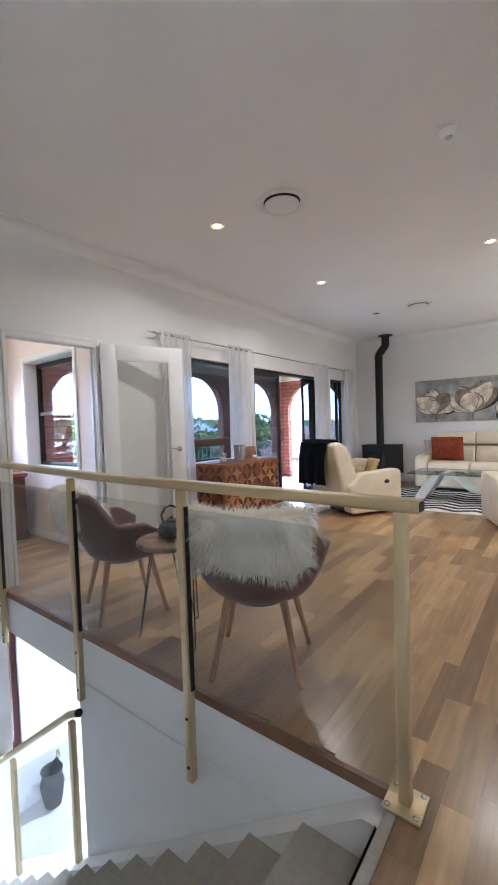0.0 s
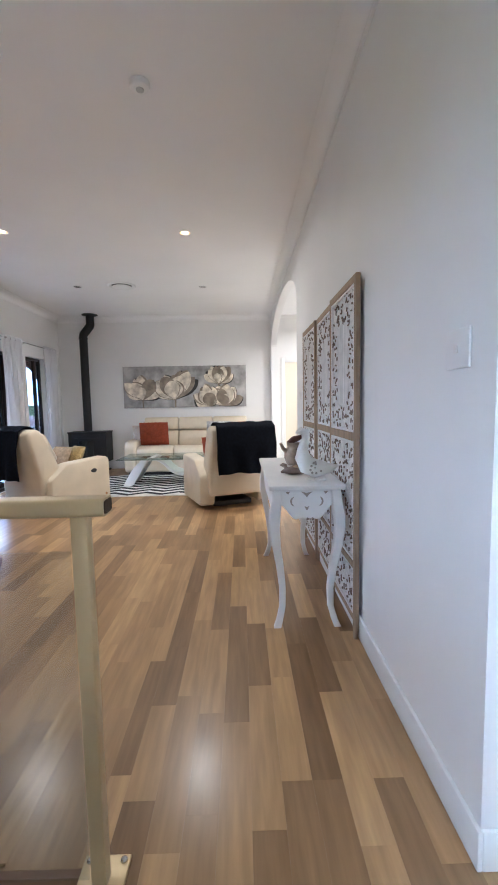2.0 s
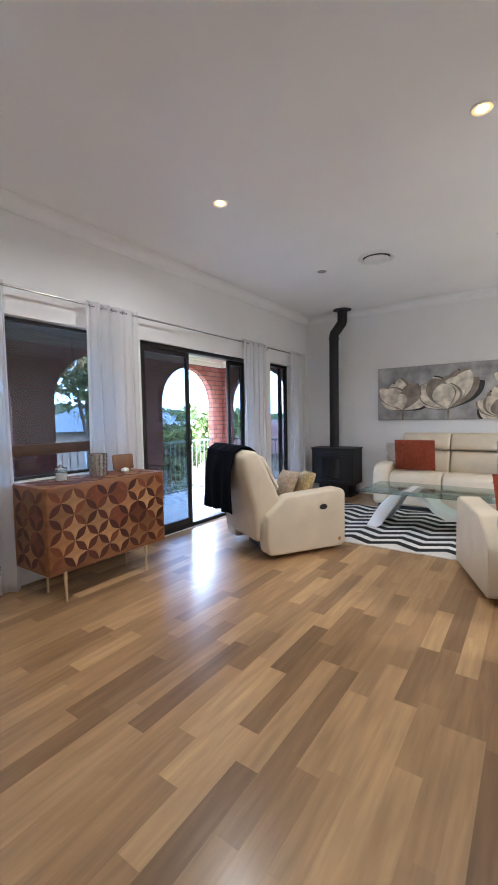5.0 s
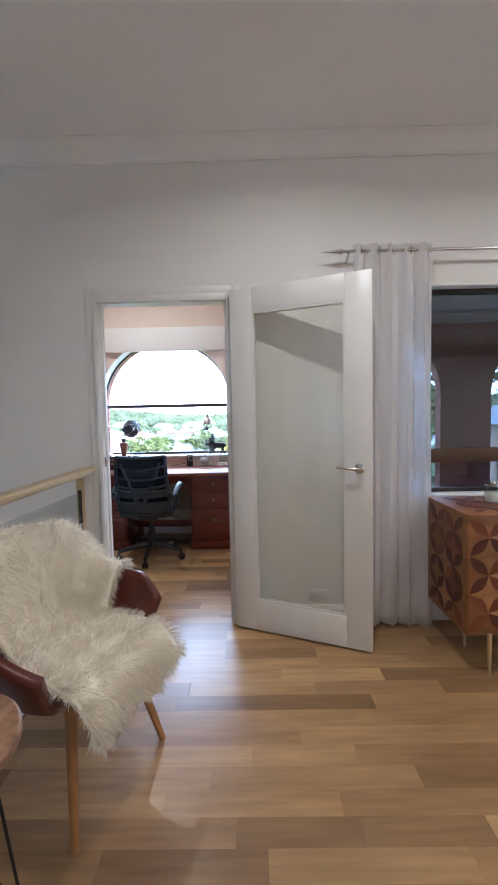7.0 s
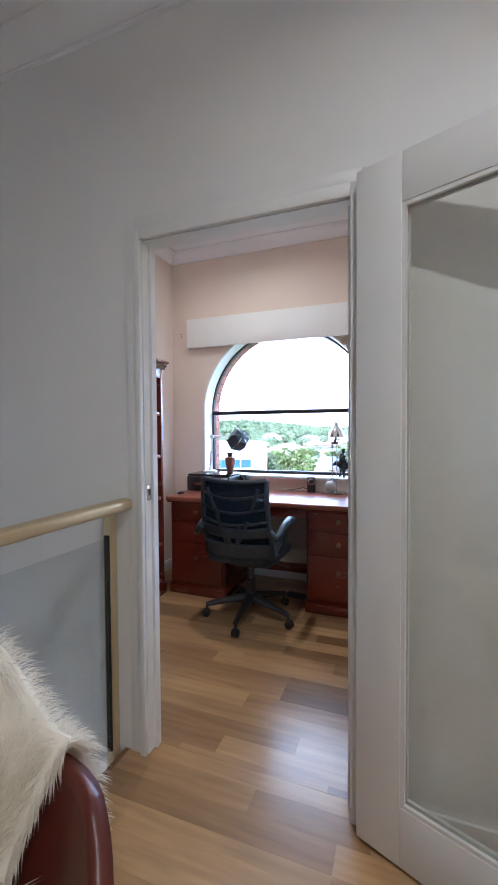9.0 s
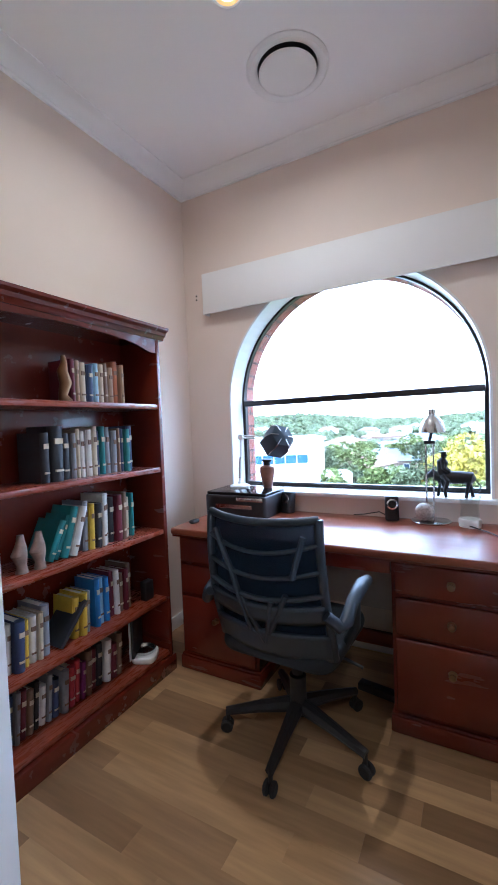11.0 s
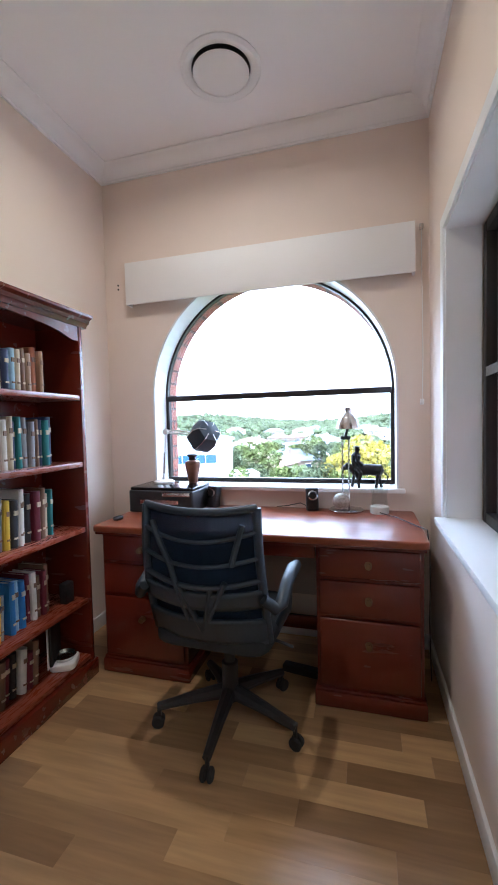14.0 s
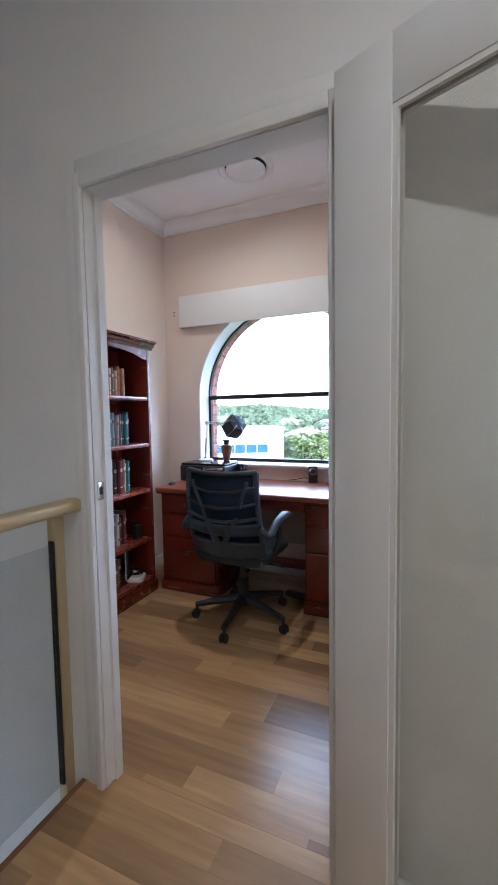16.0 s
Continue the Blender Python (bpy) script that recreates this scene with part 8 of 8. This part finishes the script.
def lay(floor_name, x0, x1, y0, y1, seed, near, line=None):
    """Strips of random length along y; those within near(x, y) are parts, the rest one joined part."""
    rnd = random.Random(seed)
    parent = bpy.data.objects[floor_name]
    verts, faces = [], []
    cols = int(math.ceil((x1 - x0) / SWD - 1e-6))
    for c in range(cols):
        xa, xb = x0 + c * SWD, min(x1, x0 + (c + 1) * SWD)
        y = y0 - rnd.choice((0.0, 0.15, 0.3, 0.45, 0.6))
        first = line((xa + xb) / 2) if line else y0
        while y < y1 - 0.001:
            L = rnd.choice((0.40, 0.50, 0.60, 0.60, 0.75, 0.90))
            ya, yb = max(y, first), min(y + L, y1)
            y += L
            if yb - ya < 0.02:
                continue
            if near(xa, ya) and abs((xb - xa) - SWD) < 1e-4:
                ob = new("floor_strip", strip_mesh(yb - ya))
                ob.parent = parent
                ob.location = ((xa + xb) / 2, (ya + yb) / 2, 0.0)
            else:
                i = len(verts)
                g_ = GAP
                for z in (-0.008, 0.0):
                    verts += [(xa + g_, ya + g_, z), (xb - g_, ya + g_, z), (xb - g_, yb - g_, z), (xa + g_, yb - g_, z)]
                faces += [(i + 4, i + 5, i + 6, i + 7)] + [(i + k, i + (k + 1) % 4, i + 4 + (k + 1) % 4, i + 4 + k) for k in range(4)]
    if verts:
        me = bpy.data.meshes.new("floor_strips")
        me.from_pydata(verts, [], faces)
        me.materials.append(PLANK_FAR)
        ob = tagged(new("floor_strips", me), "oak-look floor strips", kind="stuff")
        ob.parent = parent


lay("floor", XW, 0.06, YS, YF, 1, lambda x, y: y < 4.6, well_edge)
lay("floor", 0.06, XR, -1.9, YF, 4, lambda x, y: 0.9 < y < 4.6)
lay("floor_study", OX0, -3.10, OY0, OY1, 2, lambda x, y: y > 1.1)
structure("floor_threshold", B(-3.0995, DOOR[0] + 0.022, -0.3, -3.031, DOOR[1] - 0.022, -0.0005), PLANK_FAR, "oak-look floor in the doorway", "floor")
lay("floor_hall", XR, 2.9, -1.9, YS, 3, lambda x, y: y > 0.9 and x < 1.3)
